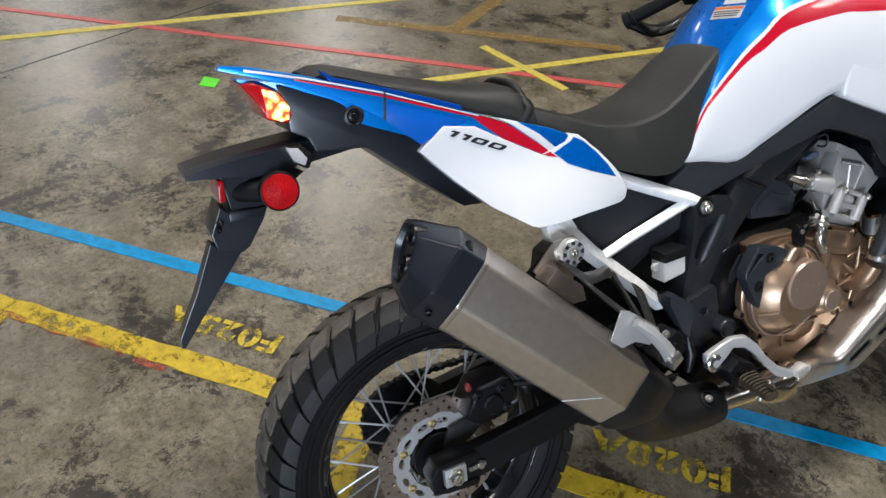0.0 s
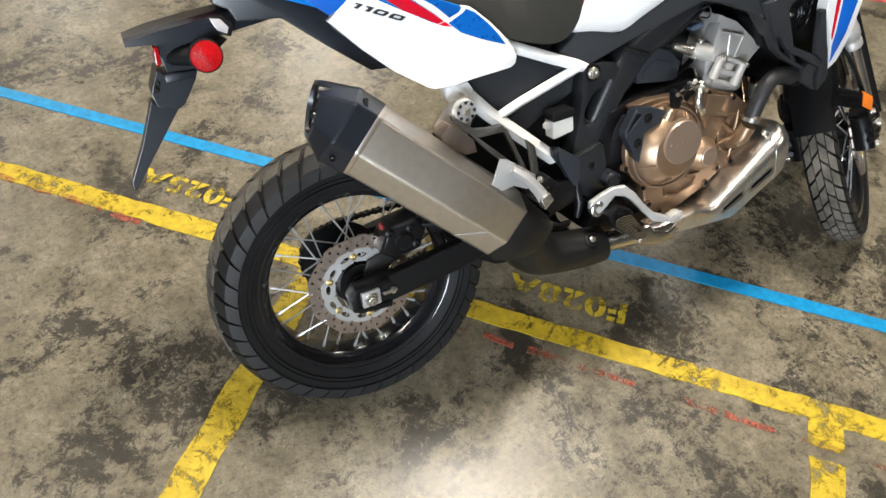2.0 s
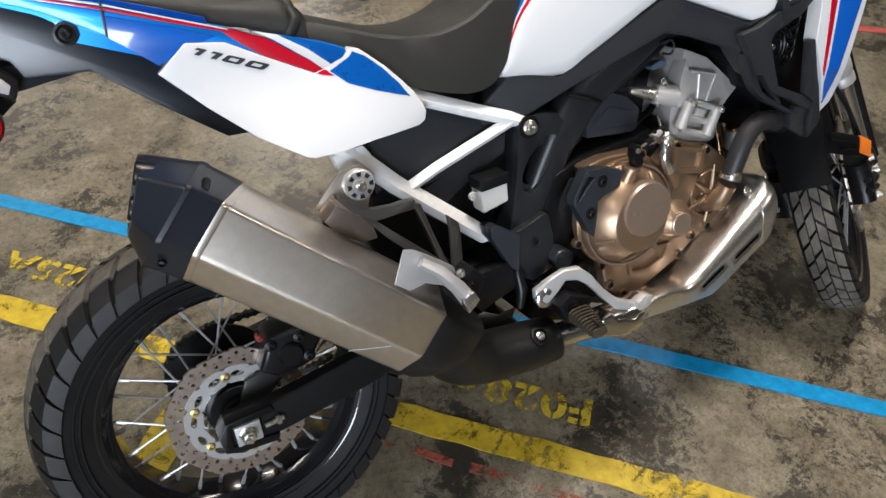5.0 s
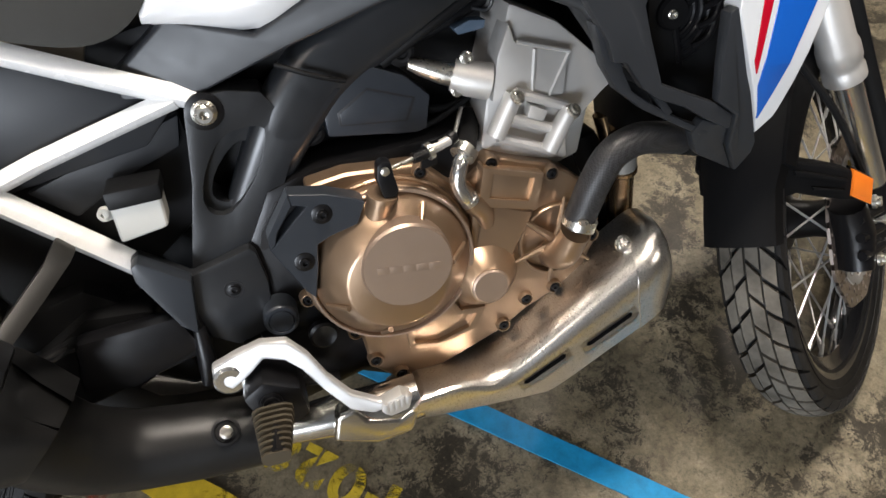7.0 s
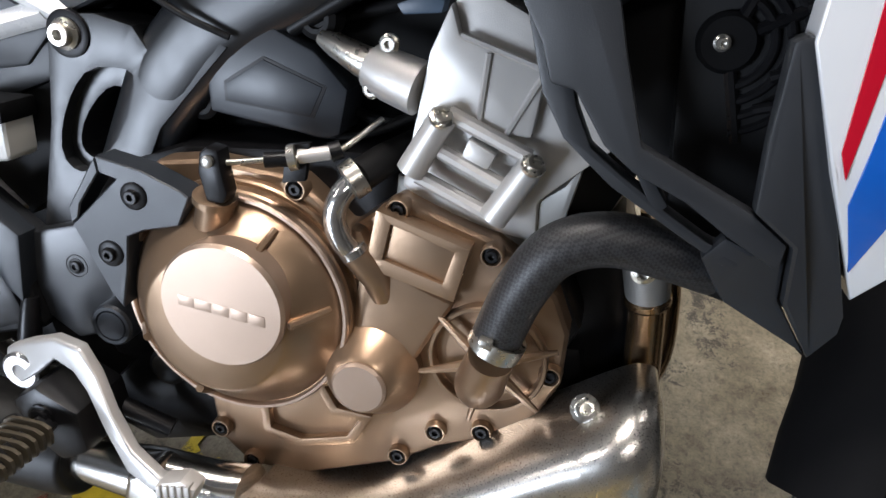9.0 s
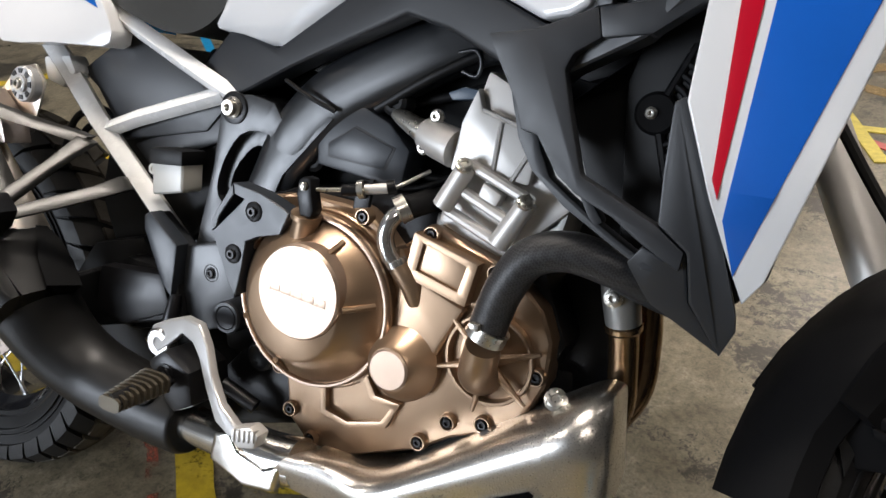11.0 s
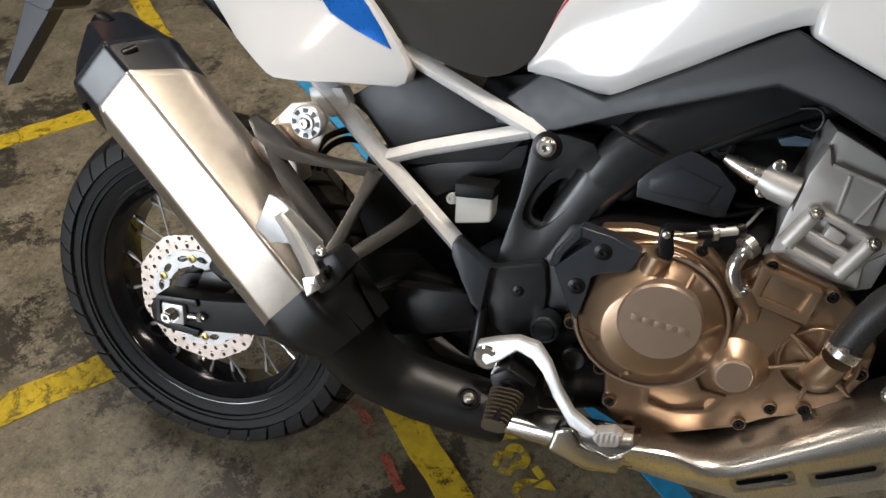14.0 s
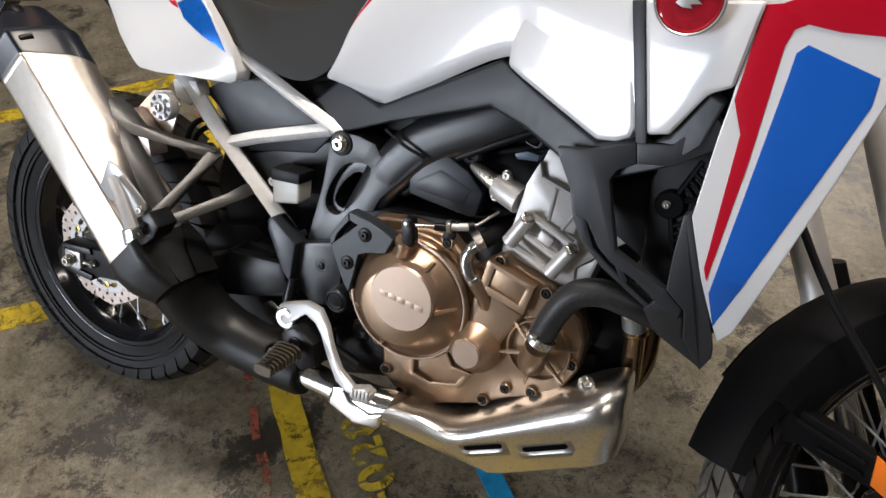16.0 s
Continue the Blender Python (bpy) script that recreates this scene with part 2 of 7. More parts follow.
def floor_paint(name, col, wear, rough=0.5, cover=1.0):
    """Paint or tape on the floor, rubbed away in ragged spots down to the concrete."""
    m, nt, nd, ln, b = nodes_of(name)
    v = coords(nt)
    n = noise_tex(nt, 22, 10, 0.8, v, 0.6)
    big = noise_tex(nt, 4, 3, 0.5, v)
    s = maths(nt, "ADD", maths(nt, "MULTIPLY", n, 0.7), maths(nt, "MULTIPLY", big, 0.3))
    mr = nd.new("ShaderNodeMapRange")
    mr.inputs["From Min"].default_value, mr.inputs["From Max"].default_value = wear, wear + 0.07
    ln.new(s, mr.inputs["Value"])
    c = ramp(nt, noise_tex(nt, 30, 6, 0.7, v), [(0.3, tuple(x * 0.62 for x in col)), (0.65, col)])
    ln.new(c, b.inputs["Base Color"])
    ln.new(maths(nt, "MULTIPLY", mr.outputs["Result"], cover), b.inputs["Alpha"])
    b.inputs["Roughness"].default_value = rough
    return m


YELLOW_PAINT = floor_paint("worn yellow floor paint", (0.60, 0.43, 0.022), 0.425)
YELLOW_TAPE = floor_paint("yellow floor tape", (0.70, 0.58, 0.10), 0.20)
YELLOW_OLD = floor_paint("faded yellow floor paint", (0.42, 0.27, 0.08), 0.40, cover=0.45)
BLUE_TAPE = floor_paint("blue floor tape", (0.001, 0.285, 0.60), 0.16, 0.4)
RED_TAPE = floor_paint("red floor tape", (0.60, 0.11, 0.10), 0.22, 0.45)
RED_OLD = floor_paint("scraped red floor tape", (0.42, 0.11, 0.065), 0.475, 0.6, 0.75)
WALL_PAINT = surface("grey painted wall", (0.24, 0.235, 0.225), 0.7, scale=8)
CEILING_PAINT = surface("dark ceiling sheeting", (0.09, 0.09, 0.095), 0.7, scale=8)


# ---------------------------------------------------------------- mesh tools
def link(name, bm, mat, parent=None, label="", smooth=35):
    me = bpy.data.meshes.new(name)
    bmesh.ops.recalc_face_normals(bm, faces=bm.faces)
    lim = radians(smooth)
    for f in bm.faces:
        f.smooth = True
    for e in bm.edges:
        if len(e.link_faces) == 2 and e.calc_face_angle(0) > lim:
            e.smooth = False
    bm.to_mesh(me)
    bm.free()
    for m in mat if isinstance(mat, (list, tuple)) else [mat]:
        me.materials.append(m)
    ob = new(name, me)
    ob.parent = parent
    if label:
        tagged(ob, label)
    return ob


part = link


def P(x, o, h):
    """A point of the motorcycle: x ahead of the rear axle, o out to its right side, h above the tyres' line."""
    return Vector((x, -o, h))


def bevelled(bm, width, segs=2, angle=30):
    if width <= 0:
        return
    es = [e for e in bm.edges if len(e.link_faces) == 2 and e.calc_face_angle(0) > radians(angle)]
    bmesh.ops.bevel(bm, geom=es, offset=width, segments=segs, profile=0.6, affect="EDGES", clamp_overlap=True)


def slab(bm, outline, o_out, o_in, width=0.003, segs=2):
    """A plate whose outline lies in the plane of the wheels; o_out and o_in may follow (x, h)."""
    fo = o_out if callable(o_out) else (lambda x, h: o_out)
    fi = o_in if callable(o_in) else (lambda x, h: o_in)
    sub = bmesh.new()
    a = [sub.verts.new(P(x, fo(x, h), h)) for x, h in outline]
    b = [sub.verts.new(P(x, fi(x, h), h)) for x, h in outline]
    n = len(a)
    sub.faces.new(a)
    sub.faces.new(b[::-1])
    for i in range(n):
        sub.faces.new((a[i], b[i], b[(i + 1) % n], a[(i + 1) % n]))
    bmesh.ops.recalc_face_normals(sub, faces=sub.faces)
    bevelled(sub, width, segs)
    join(bm, sub)
    return bm


def join(bm, sub, m=None):
    if m is not None:
        bmesh.ops.transform(sub, matrix=m, verts=sub.verts)
    me = bpy.data.meshes.new("tmp")
    sub.to_mesh(me)
    sub.free()
    bm.from_mesh(me)
    bpy.data.meshes.remove(me)


def plate(name, outline, o_out, o_in, mat, parent, label="", width=0.003, segs=2, smooth=35):
    return part(name, slab(bmesh.new(), outline, o_out, o_in, width, segs), mat, parent, label, smooth)


def ring_frame(d):
    d = d.normalized()
    u = d.orthogonal().normalized()
    return u, d.cross(u)


def smooth_path(pts, n=6):
    """Catmull-Rom points through the given ones."""
    q = [pts[0] * 2 - pts[1], *pts, pts[-1] * 2 - pts[-2]]
    out = []
    for i in range(1, len(q) - 2):
        for k in range(n):
            t = k / n
            p0, p1, p2, p3 = q[i - 1 : i + 3]
            out.append(0.5 * (2 * p1 + (p2 - p0) * t + (2 * p0 - 5 * p1 + 4 * p2 - p3) * t * t + (3 * p1 - p0 - 3 * p2 + p3) * t**3))
    out.append(pts[-1])
    return out


def sweep(bm, pts, radii, sides=12, flat=1.0, up=None, square=0.0, caps=True):
    """A tube along pts; radii one or one a point; flat squeezes it across; square makes the section boxy."""
    rings, ref = [], None
    for i, p in enumerate(pts):
        d = (pts[min(i + 1, len(pts) - 1)] - pts[max(i - 1, 0)]).normalized()
        if ref is None:
            ref = (up or d.orthogonal()).copy()
        u = (ref - d * ref.dot(d)).normalized()
        ref = u
        w = d.cross(u)
        r = radii[i] if isinstance(radii, (list, tuple)) else radii
        ring = []
        for k in range(sides):
            a = 2 * math.pi * (k + 0.5) / sides
            c, s = math.cos(a), math.sin(a)
            if square:
                f = (abs(c) ** (2 + 6 * square) + abs(s) ** (2 + 6 * square)) ** (-1 / (2 + 6 * square))
                c, s = c * f, s * f
            ring.append(bm.verts.new(p + u * (c * r) + w * (s * r * flat)))
        rings.append(ring)
    for a, b in zip(rings, rings[1:]):
        for k in range(sides):
            bm.faces.new((a[k], a[(k + 1) % sides], b[(k + 1) % sides], b[k]))
    if caps:
        bm.faces.new(rings[0][::-1])
        bm.faces.new(rings[-1])
    return bm


def tube(name, pts, radii, mat, parent, label="", sides=12, curved=0, **kw):
    pts = [P(*p) for p in pts]
    if curved:
        radii_in = radii
        m = smooth_path(pts, curved)
        if isinstance(radii, (list, tuple)):
            radii = [float(np.interp(i / curved, range(len(radii_in)), radii_in)) for i in range(len(m))]
        pts = m
    return part(name, sweep(bmesh.new(), pts, radii, sides, **kw), mat, parent, label, 50)


def lathe(bm, centre, axis, profile, sides=32, close=False):
    """Turns (radius, along) points about an axis."""
    u, w = ring_frame(axis)
    d = axis.normalized()
    rings = []
    for r, s in profile:
        rings.append([bm.verts.new(centre + d * s + (u * math.cos(2 * math.pi * k / sides) + w * math.sin(2 * math.pi * k / sides)) * max(r, 1e-5)) for k in range(sides)])
    pairs = list(zip(rings, rings[1:]))
    if close:
        pairs.append((rings[-1], rings[0]))
    for a, b in pairs:
        for k in range(sides):
            bm.faces.new((a[k], a[(k + 1) % sides], b[(k + 1) % sides], b[k]))
    if not close:
        if profile[0][0] > 1e-4:
            bm.faces.new(rings[0][::-1])
        if profile[-1][0] > 1e-4:
            bm.faces.new(rings[-1])
    bmesh.ops.remove_doubles(bm, verts=bm.verts, dist=2e-6)
    return bm


OUT = Vector((0, -1, 0))


def turned(name, centre, profile, mat, parent, label="", axis=OUT, sides=32, close=False, smooth=30):
    return part(name, lathe(bmesh.new(), P(*centre), axis, profile, sides, close), mat, parent, label, smooth)


def bolt(parent, centre, r=0.008, mat=None, depth=0.006, axis=OUT, name="bolt"):
    """A flanged bolt with a hex socket."""
    bm = bmesh.new()
    lathe(bm, P(*centre), axis, [(r * 1.35, -0.002), (r * 1.35, depth * 0.25), (r, depth * 0.4), (r, depth * 0.9), (r * 0.88, depth), (r * 0.5, depth), (r * 0.46, depth * 0.45), (0, depth * 0.4)], 14)
    return part(name, bm, mat or STEEL, parent)


def mesh_from(verts, faces):
    bm = bmesh.new()
    vs = [bm.verts.new(v) for v in verts]
    for f in faces:
        bm.faces.new([vs[i] for i in f])
    return bm


def loft(bm, sections, caps=True):
    """Skin between closed sections with the same number of points."""
    rings = [[bm.verts.new(p) for p in s] for s in sections]
    for a, b in zip(rings, rings[1:]):
        n = len(a)
        for k in range(n):
            bm.faces.new((a[k], a[(k + 1) % n], b[(k + 1) % n], b[k]))
    if caps:
        bm.faces.new(rings[0][::-1])
        bm.faces.new(rings[-1])
    return bm


def holed(outer, inner, o_out, o_in, width=0.005):
    """A plate with an opening: rays from the opening's middle meet both outlines."""
    c = sum((Vector(q) for q in inner), Vector((0, 0))) / len(inner)

    def reach(poly, a):
        d, best = Vector((math.cos(a), math.sin(a))), 0
        for p, q in zip(poly, poly[1:] + poly[:1]):
            p, e = Vector(p) - c, Vector(q) - Vector(p)
            den = d.x * e.y - d.y * e.x
            if abs(den) > 1e-9:
                s, u = (p.x * e.y - p.y * e.x) / den, (p.x * d.y - p.y * d.x) / den
                if s > 0 and -1e-6 <= u <= 1 + 1e-6:
                    best = max(best, s)
        return c + d * best

    angles = sorted({round(math.atan2(q[1] - c.y, q[0] - c.x), 4) for q in outer + inner} | {round(-math.pi + 2 * math.pi * (k + 0.5) / 36, 4) for k in range(36)})
    bm = bmesh.new()
    lay = [[bm.verts.new(P(v.x, o, v.y)) for v in (reach(poly, a) for a in angles)] for o in (o_out, o_in) for poly in (outer, inner)]
    n = len(angles)
    for i in range(n):
        j = (i + 1) % n
        bm.faces.new((lay[0][i], lay[0][j], lay[1][j], lay[1][i]))
        bm.faces.new((lay[2][j], lay[2][i], lay[3][i], lay[3][j]))
        bm.faces.new((lay[1][i], lay[1][j], lay[3][j], lay[3][i]))
        bm.faces.new((lay[0][j], lay[0][i], lay[2][i], lay[2][j]))
    bmesh.ops.recalc_face_normals(bm, faces=bm.faces)
    bevelled(bm, width, 2, 40)
    return bm


def trimmed(poly, grow=1.0, times=2):
    """The outline with its corners cut round, scaled about its middle."""
    for _ in range(times):
        poly = [(p[0] * k + q[0] * (1 - k), p[1] * k + q[1] * (1 - k)) for p, q in zip(poly, poly[1:] + poly[:1]) for k in (0.75, 0.25)]
    cx, ch = sum(p[0] for p in poly) / len(poly), sum(p[1] for p in poly) / len(poly)
    return [(cx + (x - cx) * grow, ch + (h - ch) * grow) for x, h in poly]


# ---------------------------------------------------------------- the hall
def box_mesh(x0, y0, z0, x1, y1, z1):
    return mesh_from([(x, y, z) for z in (z0, z1) for y in (y0, y1) for x in (x0, x1)],
                     [(0, 2, 3, 1), (4, 5, 7, 6), (0, 1, 5, 4), (2, 6, 7, 3), (0, 4, 6, 2), (1, 3, 7, 5)])


HALL = (-11.0, -7.0, 13.0, 18.0)
DOOR = (-6.6, -2.4, 0.7, 3.3)
HIGH = 6.0
floor_bm = mesh_from([(HALL[0], HALL[1], 0), (HALL[2], HALL[1], 0), (HALL[2], HALL[3], 0), (HALL[0], HALL[3], 0),
                      (HALL[0], HALL[1], -0.2), (HALL[2], HALL[1], -0.2), (HALL[2], HALL[3], -0.2), (HALL[0], HALL[3], -0.2)],
                     [(0, 1, 2, 3), (7, 6, 5, 4), (0, 4, 5, 1), (1, 5, 6, 2), (2, 6, 7, 3), (3, 7, 4, 0)])
tagged(link("floor", floor_bm, CONCRETE), "stained brown-grey sealed concrete warehouse floor", "floor", kind="structure")
for nm, b in (("wall_north", (HALL[0], HALL[3], 0, HALL[2], HALL[3] + 0.2, HIGH)), 
              ("wall_east", (HALL[2], HALL[1], 0, HALL[2] + 0.2, HALL[3], HIGH)), ("wall_west", (HALL[0] - 0.2, HALL[1], 0, HALL[0], HALL[3], HIGH))):
    tagged(link(nm, box_mesh(*b), WALL_PAINT), "plain grey painted warehouse wall", "wall", kind="structure")
south = box_mesh(HALL[0], HALL[1] - 0.2, 0, DOOR[0], HALL[1], HIGH)
join(south, box_mesh(DOOR[1], HALL[1] - 0.2, 0, HALL[2], HALL[1], HIGH))
join(south, box_mesh(DOOR[0], HALL[1] - 0.2, DOOR[3], DOOR[1], HALL[1], HIGH))
join(south, box_mesh(DOOR[0], HALL[1] - 0.2, 0, DOOR[1], HALL[1], DOOR[2]))
tagged(link("wall_south", south, WALL_PAINT), "grey painted warehouse wall with a wide loading hatch", "wall", kind="structure")
day = bpy.data.lights.new("daylight", "AREA")
day.shape, day.size, day.size_y, day.energy, day.color = "RECTANGLE", DOOR[1] - DOOR[0], DOOR[3] - DOOR[2], DAY_POWER, DAYLIGHT
new("daylight", day).matrix_world = pose((DOOR[0] + DOOR[1]) / 2, HALL[1] - 0.1, (DOOR[2] + DOOR[3]) / 2, 90, 0, 0)
tagged(link("ceiling", box_mesh(HALL[0], HALL[1], HIGH, HALL[2], HALL[3], HIGH + 0.2), CEILING_PAINT), "dark sheeted warehouse ceiling", "ceiling", kind="structure")


def ceiling_lamp(x, y, z, length=1.5, width=0.35, turn=0.0, power=60):
    ob = new("ceiling_light")
    ob.matrix_world = pose(x, y, z, 0, 0, turn)
    tagged(ob, "long white ceiling light with a glowing diffuser", "ceiling light", "lights of the hall")
    b = box_mesh(-length / 2, -width / 2, 0.02, length / 2, width / 2, 0.1)
    bevelled(b, 0.01)
    part("housing", b, STEEL_PAINT, ob)
    part("diffuser", box_mesh(-length / 2 + 0.02, -width / 2 + 0.02, 0.0, length / 2 - 0.02, width / 2 - 0.02, 0.016), TUBE, ob)
    for sx in (-1, 1):
        part("hanger", sweep(bmesh.new(), [Vector((sx * length * 0.4, 0, 0.1)), Vector((sx * length * 0.4, 0, HIGH - z))], 0.006, 6), STEEL_PAINT, ob)
    lamp = bpy.data.lights.new("lamp", "AREA")
    lamp.shape, lamp.size, lamp.size_y, lamp.energy, lamp.color = "RECTANGLE", length, width, power, LAMP_COLOUR
    lo = new("lamp", lamp)
    lo.matrix_world = pose(x, y, z - 0.01, 0, 0, turn)
    return ob


for x, y, p in LAMPS:
    ceiling_lamp(x, y, 4.2, power=p, turn=43)


# ---------------------------------------------------------------- marks on the floor
RUN = Vector((0.737, -0.676, 0))
ACROSS = Vector((0.676, 0.737, 0))


def strip(name, a, b, width, mat, label, category, z=0.003, ragged=0.0, seed=1):
    """A flat band from a to b, thin as paint, with slightly uneven edges."""
    rnd = random.Random(seed)
    a, b = Vector((*a, 0)), Vector((*b, 0))
    d = (b - a).normalized()
    q = Vector((-d.y, d.x, 0))
    n = max(2, int((b - a).length / 0.06))
    bm = bmesh.new()
    rows = []
    for i in range(n + 1):
        c = a.lerp(b, i / n)
        e = [rnd.uniform(-ragged, ragged) for _ in range(2)]
        rows.append([bm.verts.new(c + q * (width / 2 + e[0]) + Vector((0, 0, z))), bm.verts.new(c - q * (width / 2 + e[1]) + Vector((0, 0, z))),
                     bm.verts.new(c - q * (width / 2 + e[1]) + Vector((0, 0, 0.0005))), bm.verts.new(c + q * (width / 2 + e[0]) + Vector((0, 0, 0.0005)))])
    for p, r in zip(rows, rows[1:]):
        for i in range(4):
            bm.faces.new((p[i], p[(i + 1) % 4], r[(i + 1) % 4], r[i]))
    bm.faces.new(rows[0])
    bm.faces.new(rows[-1][::-1])
    ob = link(name, bm, mat)
    return tagged(ob, label, category, kind="structure")


def along(p, s, t):
    q = Vector((*p, 0)) + RUN * s + ACROSS * t
    return q.x, q.y


BASE = (0.224, 0.239)
strip("floor_line_main", along(BASE, -3.6, 0), along(BASE, 3.4, 0), 0.068, YELLOW_PAINT, "worn yellow painted line on the floor", "floor marking", 0.003, 0.004, 1)
for k, (s, near, far) in enumerate(((-2.7, 0.036, 2.2), (-1.44, 0.036, 2.2), (-0.31, 0.036, 2.4), (1.16, 0.036, 0.112), (1.16, 0.146, 2.2), (2.5, 0.036, 2.2))):
    strip("floor_line_cross", along(BASE, s, -near), along(BASE, s, -far), 0.085, YELLOW_PAINT, "worn yellow painted bay line on the floor", "floor marking", 0.003, 0.005, 2 + k)
strip("floor_tape_blue", (-2.9, 3.52), (4.15, -2.81), 0.046, BLUE_TAPE, "bright blue tape line on the floor", "floor marking", 0.004, 0.0006, 9)
strip("floor_tape_red", (-2.4, 4.57), (4.5, 0.055), 0.04, RED_TAPE, "red tape line on the floor", "floor marking", 0.004, 0.0008, 10)
strip("floor_tape_yellow", (-2.4, 3.178), (4.6, 3.13), 0.045, YELLOW_TAPE, "pale yellow tape line on the floor", "floor marking", 0.0045, 0.0008, 11)
strip("floor_cross_tape", (1.345, 2.43), (1.503, 1.885), 0.045, YELLOW_TAPE, "pale yellow tape cross on the floor", "floor marking", 0.0055, 0.0005, 12)
strip("floor_cross_tape", (0.55, 2.17), (2.9, 2.105), 0.045, YELLOW_TAPE, "pale yellow tape cross on the floor", "floor marking", 0.0050, 0.0005, 13)
strip("floor_line_faded", (1.28, 2.66), (2.5, 3.56), 0.08, YELLOW_OLD, "faded yellow line on the floor", "floor marking", 0.003, 0.004, 14)
strip("floor_line_faded", (0.75, 2.98), (2.05, 2.20), 0.07, YELLOW_OLD, "faded yellow line on the floor", "floor marking", 0.0035, 0.004, 15)
tagged(link("floor_tape_scrap", mesh_from([(-0.068, 2.421, 0.004), (-0.03, 2.496, 0.004), (0.029, 2.443, 0.006), (-0.008, 2.38, 0.004), (-0.068, 2.421, 0.001), (-0.03, 2.496, 0.001), (0.029, 2.443, 0.001), (-0.008, 2.38, 0.001)],
     [(3, 2, 1, 0), (4, 5, 6, 7), (0, 1, 5, 4), (1, 2, 6, 5), (2, 3, 7, 6), (3, 0, 4, 7)]), GREEN), "small bright green tape scrap on the floor", "tape")
SCRAPES = ((-1.62, -1.50), (-1.46, -1.34), (-1.30, -1.20), (-1.17, -1.02), (-0.98, -0.88), (0.08, 0.19), (0.23, 0.32), (0.36, 0.47), (0.50, 0.66), (0.78, 0.88), (0.90, 1.03), (1.10, 1.22), (1.27, 1.40), (1.62, 1.80))
for k, ends in enumerate(SCRAPES):
    a, b = [along(BASE, q, -0.070 - 0.032 * q) for q in ends]
    strip("floor_red_scrape", a, b, 0.020, RED_OLD, "scraped remains of red tape on the floor", "floor marking", 0.0032, 0.005, 20 + k)
strip("floor_joint", (-2.0, 2.15), (1.0, 3.80), 0.008, INK, "narrow joint in the concrete", "floor joint", 0.0015, 0.001, 31)


def stencil(name, body, centre, size, label):
    """Letters with stencil bridges, painted on the floor, read from the far side."""
    cu = bpy.data.curves.new("stencil", "FONT")
    cu.body, cu.size, cu.align_x, cu.align_y, cu.extrude, cu.space_character = body, size, "CENTER", "CENTER", 0.0006, 1.12
    cu.offset = 0.003
    tmp = bpy.data.objects.new("stencil", cu)
    scene.collection.objects.link(tmp)
    me = bpy.data.meshes.new_from_object(tmp.evaluated_get(bpy.context.evaluated_depsgraph_get()))
    bpy.data.objects.remove(tmp)
    cut = bmesh.new()
    cut.from_mesh(me)
    todo, middles = set(cut.verts), []
    while todo:
        group, front = set(), [todo.pop()]
        while front:
            v = front.pop()
            group.add(v)
            for e in v.link_edges:
                w = e.other_vert(v)
                if w in todo:
                    todo.discard(w)
                    front.append(w)
        xs = [v.co.x for v in group]
        middles.append((min(xs) + max(xs)) / 2)
    gap = size * 0.022
    for x in middles:
        for e in (-gap, gap):
            bmesh.ops.bisect_plane(cut, geom=cut.verts[:] + cut.edges[:] + cut.faces[:], plane_co=(x + e, 0, 0), plane_no=(1, 0, 0))
    bmesh.ops.delete(cut, geom=[q for q in cut.faces if any(abs(q.calc_center_median().x - x) < gap for x in middles)], context="FACES")
    cut.to_mesh(me)
    cut.free()
    me.materials.append(YELLOW_STENCIL)
    ob = new(name, me)
    ob.matrix_world = pose(centre[0], centre[1], 0.0028, 0, 0, math.degrees(math.atan2(RUN.y, RUN.x)) + 180) @ Matrix.Diagonal((1.2, 1.0, 1.0, 1.0))
    return tagged(ob, label, "floor lettering", kind="structure")


YELLOW_STENCIL = floor_paint("worn yellow stencil paint", (0.60, 0.45, 0.03), 0.445)
stencil("floor_lettering", "F025A", (-0.275, 0.895), 0.102, "yellow stencilled letters F025A on the floor")
stencil("floor_lettering", "F028A", (0.637, 0.050), 0.102, "yellow stencilled letters F028A on the floor")


# ---------------------------------------------------------------- the motorcycle
LEAN_ANGLE = 22.0
bike = new("motorcycle")
bike.matrix_world = pose(0, 0, 0, -LEAN_ANGLE, 0, 0)
tagged(bike, "white, blue and red adventure motorcycle leaning on its side stand", "motorcycle")

AXLE_R = (0.0, 0.0, 0.338)
AXLE_F = (1.575, 0.0, 0.346)
RAKE = radians(27.5)
STEER_ANGLE = 40.0
HEAD_FOOT = P(1.688, 0, -0.006)
HEAD_AXIS = Vector((-math.sin(RAKE), 0, math.cos(RAKE)))
STEER = Matrix.Translation(P(0.022, 0.034, -0.010)) @ Matrix.Translation(HEAD_FOOT) @ Matrix.Rotation(radians(STEER_ANGLE), 4, HEAD_AXIS) @ Matrix.Translation(-HEAD_FOOT)


def tyre_profile(R, w, bead, n=9):
    """(radius, across) round a tyre's section, from bead to bead."""
    half = []
    for i in range(n):
        a = i / (n - 1)
        half.append((R - 0.36 * w * a**2.2, w * 0.97 * a))
    side = [(R - 0.62 * w, w), (R * 0.62 + bead * 0.38 - 0.2 * w, w * 0.985), (bead + 0.018, w * 0.86), (bead + 0.004, w * 0.76), (bead - 0.006, w * 0.72)]
    right = half + side
    return [(r, -y) for r, y in right[:0:-1]] + right


